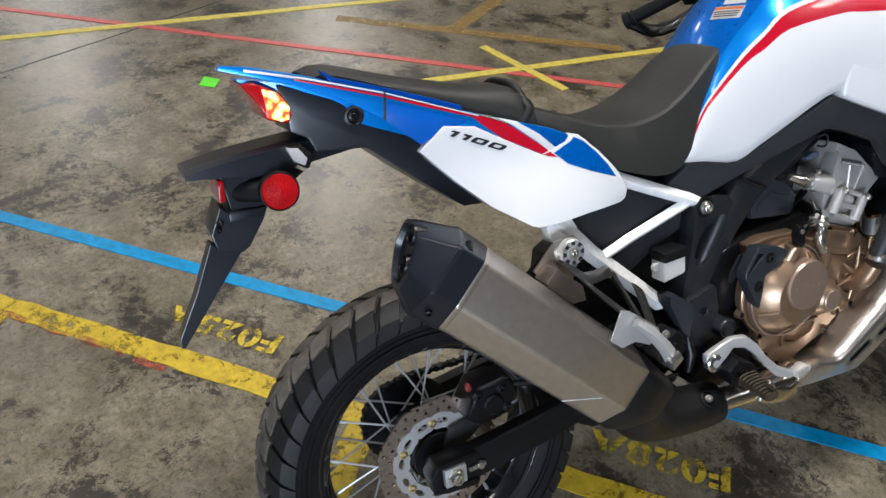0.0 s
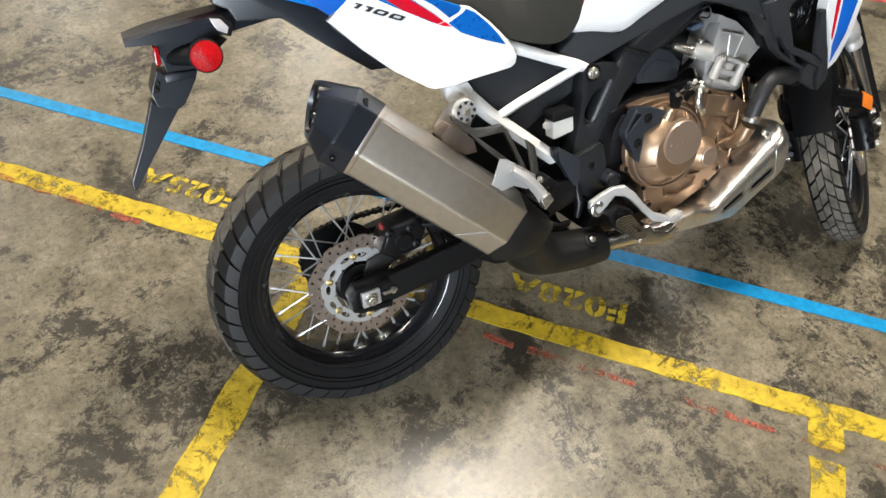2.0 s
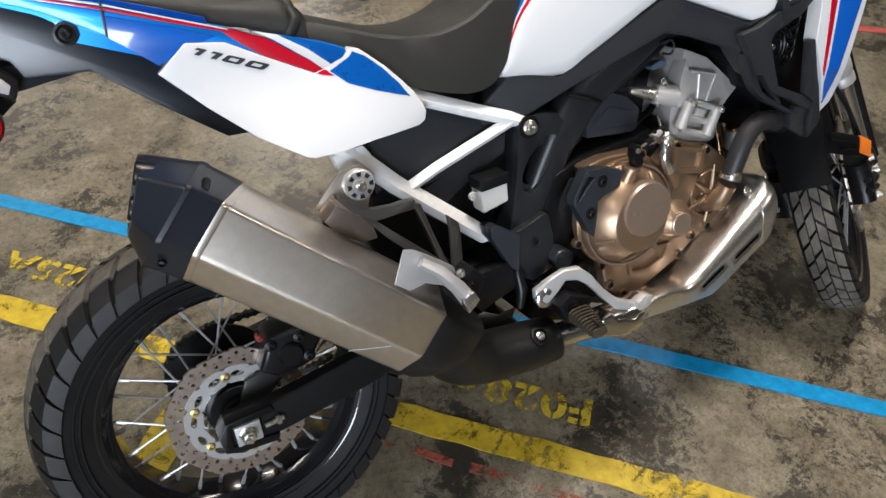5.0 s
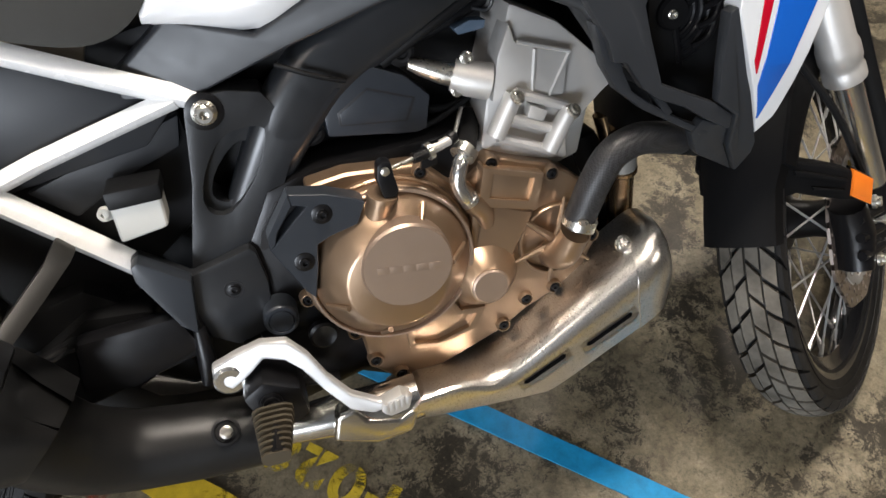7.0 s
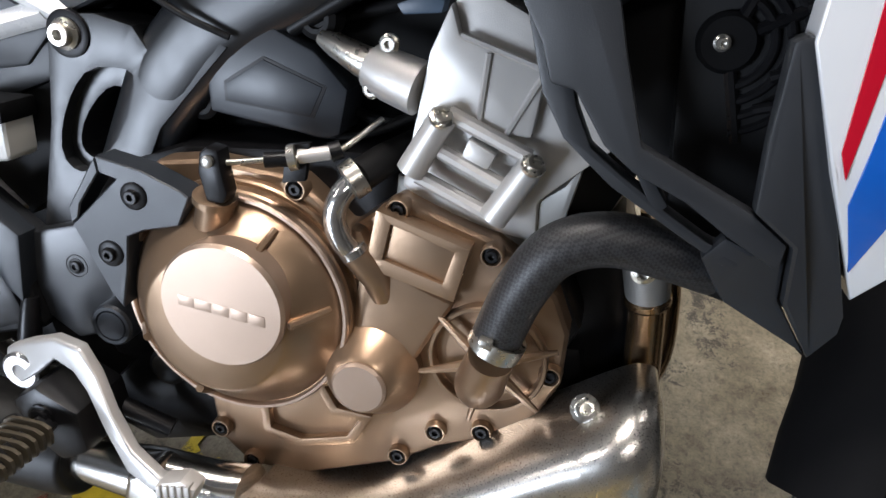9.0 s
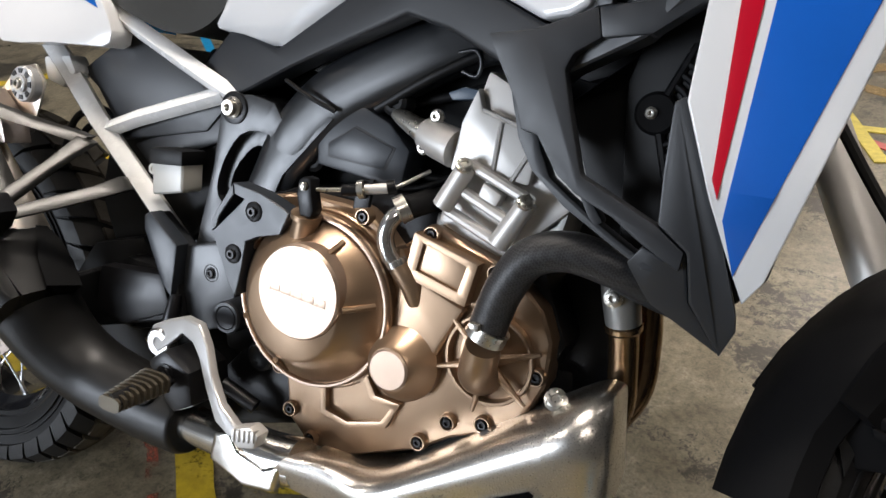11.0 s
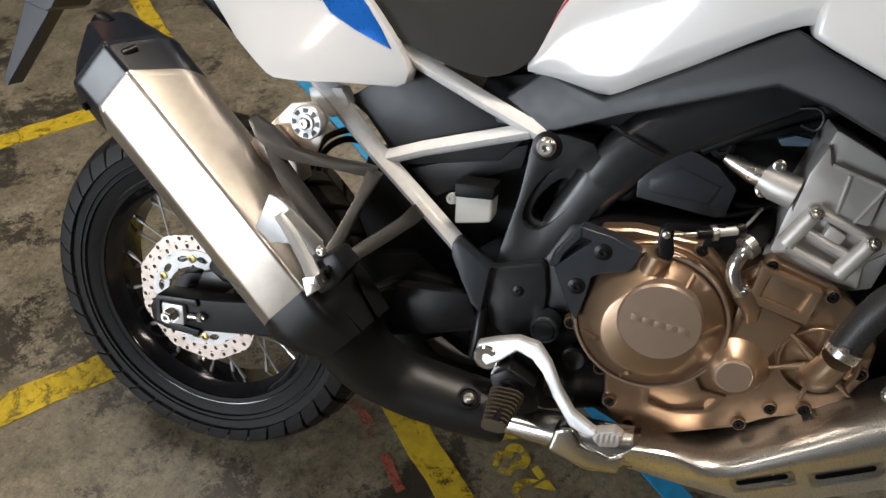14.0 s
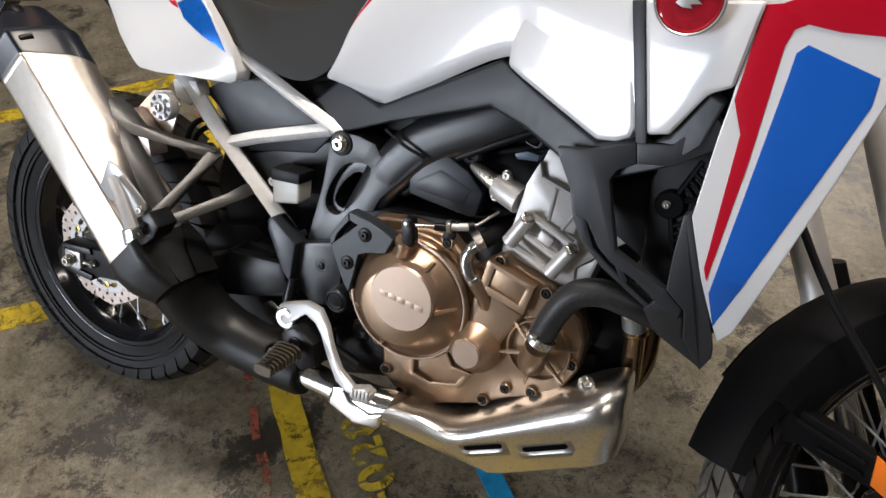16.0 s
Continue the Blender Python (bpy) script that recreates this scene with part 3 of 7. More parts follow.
def tyre_point(R, w, u):
    """Radius, across and outward slope at u of the tread: 0 at the crown's middle, 1 at the shoulder, 1.5 down the flank."""
    if u <= 1:
        return R - 0.36 * w * u**2.2, w * 0.97 * u, 0.75 * u * u
    k = (u - 1) / 0.5
    return R - (0.36 + 0.42 * k) * w, w * (0.97 + 0.055 * math.sin(k * math.pi * 0.6)), 0.75 + 0.75 * min(1, k * 1.4)


def tread_blocks(bm, centre, R, w, rows, pitches, depth, twist):
    """Blocks of a tread between slanted, tapering grooves: rows of (u from, to, shift, gap at each end)."""
    for side in (1, -1):
        for u0, u1, shift, gap0, gap1 in rows:
            n = 5 if u1 > 1 else 3
            for k in range(pitches):
                tops, lows = [], []
                for i in range(n):
                    q = i / (n - 1)
                    u = u0 + (u1 - u0) * q
                    r, y, slope = tyre_point(R, w, u)
                    gap = gap0 + (gap1 - gap0) * q
                    nr, ny = math.cos(slope), math.sin(slope)
                    top, low = [], []
                    for j in range(3):
                        a = 2 * math.pi * (k + shift + gap / 2 + (1 - gap) * j / 2 + twist * u + (0.5 if side < 0 else 0)) / pitches
                        for lst, d in ((top, 0.0), (low, -depth)):
                            rr, yy = r + nr * d, (y + ny * d * 0.6) * side
                            lst.append(bm.verts.new(centre + Vector((math.cos(a) * rr, -yy, math.sin(a) * rr))))
                    tops.append(top)
                    lows.append(low)
                for i in range(n - 1):
                    for j in range(2):
                        bm.faces.new((tops[i][j], tops[i + 1][j], tops[i + 1][j + 1], tops[i][j + 1]))
                rim = [(i, 0) for i in range(n)] + [(n - 1, 1), (n - 1, 2)] + [(i, 2) for i in range(n - 2, -1, -1)] + [(0, 1)]
                for (i, j), (p, q) in zip(rim, rim[1:] + rim[:1]):
                    bm.faces.new((tops[i][j], tops[p][q], lows[p][q], lows[i][j]))
    return bm


def perforated(bm, centre, r0, r1, cells, shift, ha, hr, half, wave=0.0, waves=9, sides=10):
    """A flat ring about the axle with one hole a cell; ha, hr: the hole's half length along and across, as shares of the cell."""
    step = 2 * math.pi / cells
    for k in range(cells):
        am, rm = (k + 0.5 + shift) * step, (r0 + r1) / 2
        outer, inner = [], []
        for i in range(sides * 2):
            q = 2 * math.pi * i / (sides * 2)
            c, s = math.cos(q), math.sin(q)
            f = 1 / max(abs(c), abs(s))
            outer.append((am + c * f * step / 2, rm + s * f * (r1 - r0) / 2))
            inner.append((am + c * ha * step / 2, rm + s * hr * (r1 - r0) / 2))
        lay = []
        for y in (half, -half):
            for loop in (outer, inner):
                vs = []
                for a, r in loop:
                    if wave and r > r1 - 1e-6:
                        r += wave * math.cos(waves * a)
                    vs.append(bm.verts.new(centre + Vector((math.cos(a) * r, -y, math.sin(a) * r))))
                lay.append(vs)
        n = sides * 2
        for i in range(n):
            j = (i + 1) % n
            bm.faces.new((lay[0][i], lay[0][j], lay[1][j], lay[1][i]))
            bm.faces.new((lay[2][j], lay[2][i], lay[3][i], lay[3][j]))
            bm.faces.new((lay[1][i], lay[1][j], lay[3][j], lay[3][i]))
            mid = (outer[i][1] + outer[j][1]) / 2
            if abs(mid - r1) < 1e-5 or abs(mid - r0) < 1e-5:
                bm.faces.new((lay[0][j], lay[0][i], lay[2][i], lay[2][j]))
    bmesh.ops.remove_doubles(bm, verts=bm.verts, dist=1e-5)
    return bm


def placed(bm, m):
    if m is not None:
        bmesh.ops.transform(bm, matrix=m, verts=bm.verts)
    return bm


def wheel(name, axle, R, w, bead, rows, pitches, twist, spokes, disc_r, disc_o, m=None):
    c = P(*axle)
    root = new(name)
    root.parent = bike
    tagged(root, "black spoked wheel with a block-tread tyre")
    carcass = [(r - (0.009 if r > R - 0.5 * w else 0), y * (0.955 if r > R - 0.8 * w else 1.0)) for r, y in tyre_profile(R, w, bead)]
    ty = part("tyre", placed(lathe(bmesh.new(), c, OUT, carcass, 96, True), m), RUBBER, root, "black rubber tyre")
    part("tread", placed(tread_blocks(bmesh.new(), c, R, w, rows[:-1], pitches, 0.0095, twist), m), TREAD_RUBBER, root, "dusty tread blocks", 30)
    part("shoulder_tread", placed(tread_blocks(bmesh.new(), c, R, w, rows[-1:], pitches, 0.0095, twist), m), SHOULDER_RUBBER, root, "black shoulder blocks", 30)
    for rr in (bead + 0.034, bead + 0.024):
        part("flank_rib", placed(lathe(bmesh.new(), c, OUT, [(rr, w * 0.94), (rr + 0.003, w * 0.945), (rr + 0.0035, w * 0.90), (rr - 0.001, w * 0.90)], 96, True), m), RUBBER, root)
    b = bead
    rw = w * 0.72
    rim = [(b + 0.010, rw + 0.004), (b + 0.012, rw), (b + 0.006, rw - 0.006), (b - 0.002, rw - 0.010), (b - 0.004, rw * 0.62), (b - 0.016, rw * 0.42), (b - 0.020, rw * 0.2),
           (b - 0.020, -rw * 0.2), (b - 0.016, -rw * 0.42), (b - 0.004, -rw * 0.62), (b - 0.002, -rw + 0.010), (b + 0.006, -rw + 0.006), (b + 0.012, -rw), (b + 0.010, -rw - 0.004),
           (b + 0.002, -rw - 0.003), (b - 0.008, -rw + 0.006), (b - 0.012, -rw * 0.7), (b - 0.026, -rw * 0.5), (b - 0.028, 0), (b - 0.026, rw * 0.5), (b - 0.012, rw * 0.7), (b - 0.008, rw - 0.006), (b + 0.002, rw + 0.003)]
    part("rim", placed(lathe(bmesh.new(), c, OUT, rim, 96, True), m), GLOSS_BLACK, root, "gloss black rim")
    hub = [(0.018, 0.085), (0.030, 0.085), (0.034, 0.060), (0.056, 0.054), (0.056, 0.046), (0.036, 0.038), (0.032, 0), (0.036, -0.038), (0.056, -0.046), (0.056, -0.054), (0.034, -0.060), (0.030, -0.085), (0.018, -0.085)]
    part("hub", placed(lathe(bmesh.new(), c, OUT, hub, 40), m), BLACK_STEEL, root, "black hub")
    for k in range(spokes):
        side = 1 if k % 2 else -1
        lead = 1 if (k // 2) % 2 else -1
        a = 2 * math.pi * (k + 0.25) / spokes
        ah = a + lead * 0.95
        p0 = c + Vector((math.cos(ah) * 0.052, -side * 0.050, math.sin(ah) * 0.052))
        p1 = c + Vector((math.cos(a) * (b - 0.024), -side * rw * 0.16, math.sin(a) * (b - 0.024)))
        d = (p1 - p0).normalized()
        bm = sweep(bmesh.new(), [p0, p1 - d * 0.022], 0.0021, 6)
        sweep(bm, [p1 - d * 0.024, p1 - d * 0.006, p1], [0.0036, 0.0040, 0.0030], 6)
        part("spoke", placed(bm, m), SILVER, root)
    cd = c + OUT * disc_o
    bm = perforated(bmesh.new(), cd, disc_r * 0.745, disc_r * 0.873, 27, 0.0, 0.30, 0.5, 0.0025)
    perforated(bm, cd, disc_r * 0.873, disc_r * 0.985, 27, 0.5, 0.27, 0.56, 0.0025, wave=disc_r * 0.02, waves=9)
    part("brake_disc", placed(bm, m), DISC_STEEL, root, "drilled steel brake disc")
    bm = perforated(bmesh.new(), cd + OUT * 0.001, disc_r * 0.50, disc_r * 0.755, 12, 0.2, 0.55, 0.36, 0.003)
    part("disc_carrier", placed(bm, m), SILVER, root, "silver slotted disc carrier")
    for k in range(6):
        a = 2 * math.pi * (k + 0.6) / 6
        q = cd + Vector((math.cos(a) * disc_r * 0.62, 0, math.sin(a) * disc_r * 0.62))
        bm = lathe(bmesh.new(), q, OUT, [(0.008, 0.001), (0.008, 0.006), (0.004, 0.007), (0.0038, 0.003), (0, 0.003)], 12)
        part("disc_bolt", placed(bm, m), GOLD, root)
    return root


# rows of the tread: from, to, shift, gap within and without
REAR_ROWS = [(0.03, 0.52, 0.0, 0.20, 0.26), (0.58, 1.42, 0.0, 0.30, 0.07)]
FRONT_ROWS = [(0.04, 0.42, 0.0, 0.16, 0.20), (0.48, 0.86, 0.12, 0.18, 0.20), (0.90, 1.42, 0.12, 0.22, 0.10)]
rear_wheel = wheel("rear_wheel", AXLE_R, 0.338, 0.076, 0.232, REAR_ROWS, 40, 0.85, 32, 0.128, 0.072)
wheel("front_wheel", AXLE_F, 0.347, 0.047, 0.270, FRONT_ROWS, 42, 1.0, 36, 0.155, 0.062, STEER)

# rear hub: sensor ring, chain side
turned("sensor_ring", (0, 0.07, AXLE_R[2]), [(0.034, 0), (0.052, 0), (0.052, 0.006), (0.034, 0.006)], BLACK_STEEL, rear_wheel)
turned("sprocket", (0, -0.088, AXLE_R[2]), [(0.07, 0), (0.098, 0), (0.098, 0.006), (0.07, 0.006)], BLACK_STEEL, rear_wheel, sides=42)

# swing arm with axle block, nut and adjuster
arm = plate("swing_arm", [(-0.044, 0.304), (-0.048, 0.335), (-0.030, 0.358), (0.03, 0.364), (0.10, 0.374), (0.25, 0.400), (0.40, 0.462), (0.55, 0.475), (0.56, 0.42), (0.44, 0.385), (0.22, 0.326), (0.02, 0.296), (-0.03, 0.290)],
            0.142, 0.108, PLASTIC_BLACK, bike, "black swing arm", 0.008, 3)
plate("swing_arm", [(-0.045, 0.304), (-0.045, 0.345), (0.03, 0.364), (0.25, 0.400), (0.55, 0.475), (0.56, 0.42), (0.22, 0.326), (0.02, 0.296)], -0.108, -0.142, PLASTIC_BLACK, bike, "", 0.008)
plate("cross_beam", [(0.33, 0.42), (0.42, 0.48), (0.5, 0.475), (0.5, 0.41), (0.42, 0.39)], 0.11, -0.11, PLASTIC_BLACK, bike, "", 0.01)
plate("arm_side_plate", [(0.41, 0.472), (0.53, 0.482), (0.55, 0.43), (0.46, 0.392), (0.40, 0.40)], 0.150, 0.12, BLACK_STEEL, arm, "", 0.01)
plate("axle_block", [(-0.023, 0.310), (-0.023, 0.349), (0.021, 0.351), (0.021, 0.312)], 0.152, 0.138, SILVER, arm, "bright axle block", 0.003)
plate("axle_fork_end", [(-0.046, 0.304), (-0.050, 0.335), (-0.034, 0.360), (0.045, 0.366), (0.05, 0.352), (-0.028, 0.349), (-0.030, 0.312), (0.05, 0.306), (0.045, 0.292), (-0.020, 0.296)], 0.148, 0.105, BLACK_STEEL, arm, "", 0.003)
part("axle_nut", lathe(bmesh.new(), P(-0.003, 0.150, 0.330), OUT, [(0.0165, 0), (0.0165, 0.003), (0.013, 0.003), (0.013, 0.014), (0.0115, 0.016), (0.009, 0.016), (0.009, 0.020), (0.005, 0.020), (0.004, 0.012), (0, 0.012)], 6), STEEL, arm, "zinc plated axle nut")
tube("adjuster", [(0.028, 0.146, 0.330), (0.062, 0.146, 0.334)], 0.005, STEEL, arm)
turned("lock_nut", (0.052, 0.146, 0.333), [(0.009, -0.004), (0.009, 0.004)], STEEL, arm, axis=Vector((1, 0, 0.1)), sides=6)

# rear caliper
cal = plate("rear_caliper", [(0.045, 0.412), (0.075, 0.470), (0.145, 0.475), (0.165, 0.440), (0.135, 0.395), (0.075, 0.388)], 0.112, 0.04, BLACK_STEEL, bike, "black rear brake caliper", 0.010, 3)
plate("bracket", [(0.0, 0.345), (0.02, 0.39), (0.06, 0.40), (0.10, 0.385), (0.06, 0.352)], 0.088, 0.078, CARRIER_GREY, cal, "", 0.003)
for p in ((0.075, 0.112, 0.455), (0.135, 0.112, 0.412), (0.125, 0.112, 0.455)):
    bolt(cal, p, 0.008, BLACK_STEEL)
turned("bleed_nipple", (0.062, 0.10, 0.468), [(0.006, 0), (0.006, 0.012), (0.003, 0.014), (0.003, 0.020), (0, 0.021)], surface("dull red rubber cap", (0.22, 0.03, 0.03), 0.5), cal, axis=Vector((-0.3, -0.4, 0.8)), sides=10)
turned("piston_cap", (0.105, 0.110, 0.428), [(0.022, 0), (0.022, 0.006), (0.018, 0.010), (0, 0.010)], BLACK_STEEL, cal, sides=20)
tube("brake_hose", [(0.14, 0.10, 0.465), (0.20, 0.12, 0.46), (0.28, 0.13, 0.43), (0.40, 0.13, 0.47)], 0.006, RUBBER, bike, curved=6)

for ob in bike.children:
    if ob.name.split(".")[0] in ("swing_arm", "cross_beam", "rear_caliper"):
        ob.location.z = 0.012

# ------------------------------------------------ silencer
MU = (P(0.286, 0.292, 0.451) - P(-0.012, 0.256, 0.725)).normalized()
MO = (OUT - MU * OUT.dot(MU)).normalized()
MV = MO.cross(MU)
if MV.z < 0:
    MV = -MV
M0 = P(-0.012, 0.257, 0.725)
HEXAGON = [(0.003, 0.000), (0.002, 0.080), (-0.075, 0.108), (-0.118, 0.100), (-0.142, 0.03), (-0.095, -0.048), (-0.035, -0.048)]
SOFT = [1.0, 1.0, 2.6, 2.6, 3.0, 2.0, 1.2]


def rounded(poly, r, n=5):
    out = []
    for i, b in enumerate(poly):
        a, c = poly[i - 1], poly[(i + 1) % len(poly)]
        b, a, c = Vector(b), Vector(a), Vector(c)
        p, q = b + (a - b).normalized() * r * SOFT[i], b + (c - b).normalized() * r * SOFT[i]
        for k in range(n + 1):
            t = k / n
            out.append(tuple(p * (1 - t) ** 2 + b * 2 * t * (1 - t) + q * t * t))
    return out


def muff_section(s, grow=0.0, r=0.005, mid=(-0.068, 0.045), lift=(0, 0), tilt=0.0, turn=0.0):
    pts = []
    for a, b in rounded(HEXAGON, r):
        a, b = mid[0] + (a - mid[0]) * (1 + grow) + lift[0], mid[1] + (b - mid[1]) * (1 + grow) + lift[1]
        pts.append(M0 + MU * (s + tilt * (mid[1] - b) + turn * (a - mid[0])) + MO * a + MV * b)
    return pts


LM = 0.395
silencer = part("silencer", loft(bmesh.new(), [muff_section(s, g, 0.007, turn=w) for s, g, w in ((0.0195, -0.03, -0.36), (0.0225, 0.0, -0.36), (0.2, 0.0, 0), (LM - 0.004, 0.0, 0), (LM, -0.03, 0))]), TITAN, bike, "brushed titanium silencer with a black end cap", 30)
CAP_ROWS = ((0.0255, 0.000, 0.007, (0, 0), 0, -0.36), (0.0185, 0.030, 0.007, (0, 0), 0, -0.36), (-0.026, 0.030, 0.007, (0, -0.001), 0, -0.22), (-0.032, 0.055, 0.007, (0, -0.001), 0, -0.20), (-0.040, 0.050, 0.007, (0, -0.002), 0, -0.18), (-0.046, -0.01, 0.007, (0, -0.003), 0.02, -0.16),
            (-0.094, -0.26, 0.008, (-0.002, -0.010), 0.30, 0.0), (-0.103, -0.33, 0.010, (-0.004, -0.012), 0.35, 0.02), (-0.104, -0.42, 0.010, (-0.004, -0.012), 0.35, 0.02), (-0.094, -0.46, 0.010, (-0.004, -0.012), 0.35, 0.02))
part("end_cap", loft(bmesh.new(), [muff_section(s, g, r, lift=l, tilt=q, turn=w) for s, g, r, l, q, w in CAP_ROWS]), PLASTIC_SATIN, silencer, "satin black end cap", 22)
part("joint_ring", loft(bmesh.new(), [muff_section(s, g, 0.007, turn=-0.36) for s, g in ((0.034, 0.0), (0.032, 0.010), (0.024, 0.012), (0.021, 0.0))]), TITAN, silencer, "", 25)
for a, b in ((-0.052, 0.056), (-0.052, 0.010)):
    c = M0 + MU * (-0.103 + 0.35 * (0.045 - b) + 0.02 * (a + 0.068)) + MO * a + MV * b
    part("outlet", lathe(bmesh.new(), c, -MU - MV * 0.35, [(0.017, -0.02), (0.0175, 0.002), (0.0165, 0.004), (0.0145, 0.002), (0.0135, -0.014), (0, -0.014)], 28), BLACK_STEEL, silencer, "dark round outlet")
for a, b in ((-0.022, -0.028), (-0.02, 0.088)):
    c = M0 - MU * 0.028 + MO * a + MV * b
    part("screw", lathe(bmesh.new(), c, MO - MV * 0.6, [(0.006, -0.01), (0.006, 0.012), (0.003, 0.013), (0.003, 0.009), (0, 0.009)], 12), BLACK_STEEL, silencer)
part("seam", sweep(bmesh.new(), [M0 + MU * (LM - 0.105) + MO * -0.033 + MV * -0.047, M0 + MU * (LM - 0.062) + MO * 0.001 + MV * -0.003], 0.0012, 6), ALLOY_DULL, silencer)
# black joint and front cover of the silencer
part("front_cover", loft(bmesh.new(), [muff_section(s, g, r, lift=l) for s, g, r, l in ((LM - 0.006, 0.02, 0.012, (0, 0)), (LM + 0.02, 0.03, 0.016, (0, 0)), (LM + 0.05, -0.06, 0.02, (0, 0.002)), (LM + 0.09, -0.28, 0.024, (-0.004, 0.01)))]), PIPE_BLACK, silencer, "matt black pipe cover")
tube("pipe_cover", [(0.296, 0.214, 0.486), (0.342, 0.206, 0.428), (0.382, 0.186, 0.366), (0.430, 0.170, 0.331), (0.480, 0.164, 0.317), (0.530, 0.161, 0.309), (0.580, 0.160, 0.304), (0.602, 0.160, 0.302), (0.607, 0.160, 0.302)], [0.064, 0.060, 0.0545, 0.051, 0.050, 0.0495, 0.047, 0.045, 0.038],
     PIPE_BLACK, bike, "matt black mid-pipe cover", 28, curved=4)
bolt(bike, (0.555, 0.199, 0.345), 0.0062, STEEL, axis=Vector((0.1, -1, 0.95)), name="cover_bolt")
turned("bolt_seat", (0.554, 0.193, 0.341), [(0.018, -0.006), (0.018, 0.005), (0.014, 0.006), (0.013, 0.002), (0, 0.002)], PLASTIC_BLACK, bike, axis=Vector((0.1, -1, 0.95)))
# hanger of the silencer
part("hanger_plate", slab(bmesh.new(), [(0.19, 0.700), (0.235, 0.745), (0.275, 0.752), (0.295, 0.73), (0.285, 0.70), (0.268, 0.655), (0.232, 0.640)], 0.148, 0.144, 0.001), TITAN, silencer, "bare steel hanger plate")
plate("hanger_box", [(0.189, 0.690), (0.212, 0.712), (0.264, 0.668), (0.270, 0.638), (0.242, 0.638), (0.206, 0.664)], 0.192, 0.150, DISC_STEEL, silencer, "bare steel hanger box", 0.003)
turned("rubber_mount", (0.265, 0.146, 0.722), [(0.0255, 0), (0.0255, 0.014), (0.0235, 0.017), (0.0125, 0.017), (0.013, 0.021), (0, 0.021)], SILVER, silencer, "round silver mount with slots")
# no openings: thin black plates give the dark inside the mount's slots
for k in range(8):
    a = 2 * math.pi * k / 8
    bm = slab(bmesh.new(), [(0.265 + math.cos(a + da) * r, 0.722 + math.sin(a + da) * r) for r, da in ((0.0155, -0.18), (0.0220, -0.2), (0.0220, 0.2), (0.0155, 0.18))], 0.1645, 0.16, 0)
    part("slot", bm, INK, silencer)
bolt(silencer, (0.265, 0.166, 0.722), 0.007, STEEL)

# ------------------------------------------------ stainless front pipe and heat shield
# stations of the shield: top edge, crest of the roll, crease, lower edge, each as (x, h)
SHIELD = [((0.812, 0.330), (0.806, 0.340), (0.787, 0.320), (0.772, 0.296)), ((0.865, 0.331), (0.855, 0.345), (0.857, 0.322), (0.862, 0.289)), ((0.917, 0.344), (0.913, 0.340), (0.922, 0.315), (0.966, 0.285)),
          ((0.995, 0.398), (0.987, 0.384), (0.990, 0.352), (0.998, 0.290)), ((1.060, 0.446), (1.053, 0.428), (1.058, 0.390), (1.067, 0.328)), ((1.112, 0.484), (1.104, 0.462), (1.108, 0.419), (1.122, 0.359))]
SHIELD_OUT = (0.163, 0.211, 0.217, 0.204)
SHIELD_END = [((1.112, 0.484), (1.104, 0.462), (1.108, 0.419), (1.122, 0.359)), ((1.138, 0.500), (1.132, 0.478), (1.138, 0.434), (1.150, 0.377)), ((1.156, 0.500), (1.158, 0.478), (1.164, 0.436), (1.166, 0.386)), ((1.160, 0.490), (1.166, 0.474), (1.171, 0.436), (1.170, 0.394))]


def shield_section(st, outs):
    """The skin over the pipe: a round roll from the top edge to the crease, then a flat flank, closed behind."""
    t, r, c, b = [Vector((q[0], o, q[1])) for q, o in zip(st, outs)]
    k = r * 2 - (t + c) / 2
    pts = [Vector((t.x, 0.115, t.z - 0.004))] + [t * (1 - q) ** 2 + k * 2 * q * (1 - q) + c * q * q for q in [i / 9 for i in range(10)]]
    pts += [c.lerp(b, 0.5) + Vector((0, 0.0015, 0)), b, Vector((b.x, b.y - 0.012, b.z - 0.004)), Vector((b.x, 0.115, b.z + 0.004))]
    return [P(*p) for p in pts]


def spread(rows, n):
    """Smooth stations between the given ones."""
    lines = [smooth_path([Vector((*row[i], 0)) for row in rows], n) for i in range(4)]
    return [[(p.x, p.y) for p in q] for q in zip(*lines)]


shield = part("heat_shield", loft(bmesh.new(), [shield_section(st, SHIELD_OUT) for st in spread(SHIELD, 4)]), PIPE, bike, "brushed stainless heat shield over the exhaust", 24)
skin = bmesh.new()
skin.from_mesh(shield.data)
SHIELD_TREE = BVHTree.FromBMesh(skin)
end_rows = spread(SHIELD_END, 3)
part("shield_end", loft(bmesh.new(), [shield_section(st, [o + 0.0018 - (0.052 if i else 0.02) * (k / (len(end_rows) - 1)) ** 3 for i, o in enumerate(SHIELD_OUT)]) for k, st in enumerate(end_rows)]), PIPE, shield, "brushed stainless end of the shield", 24)


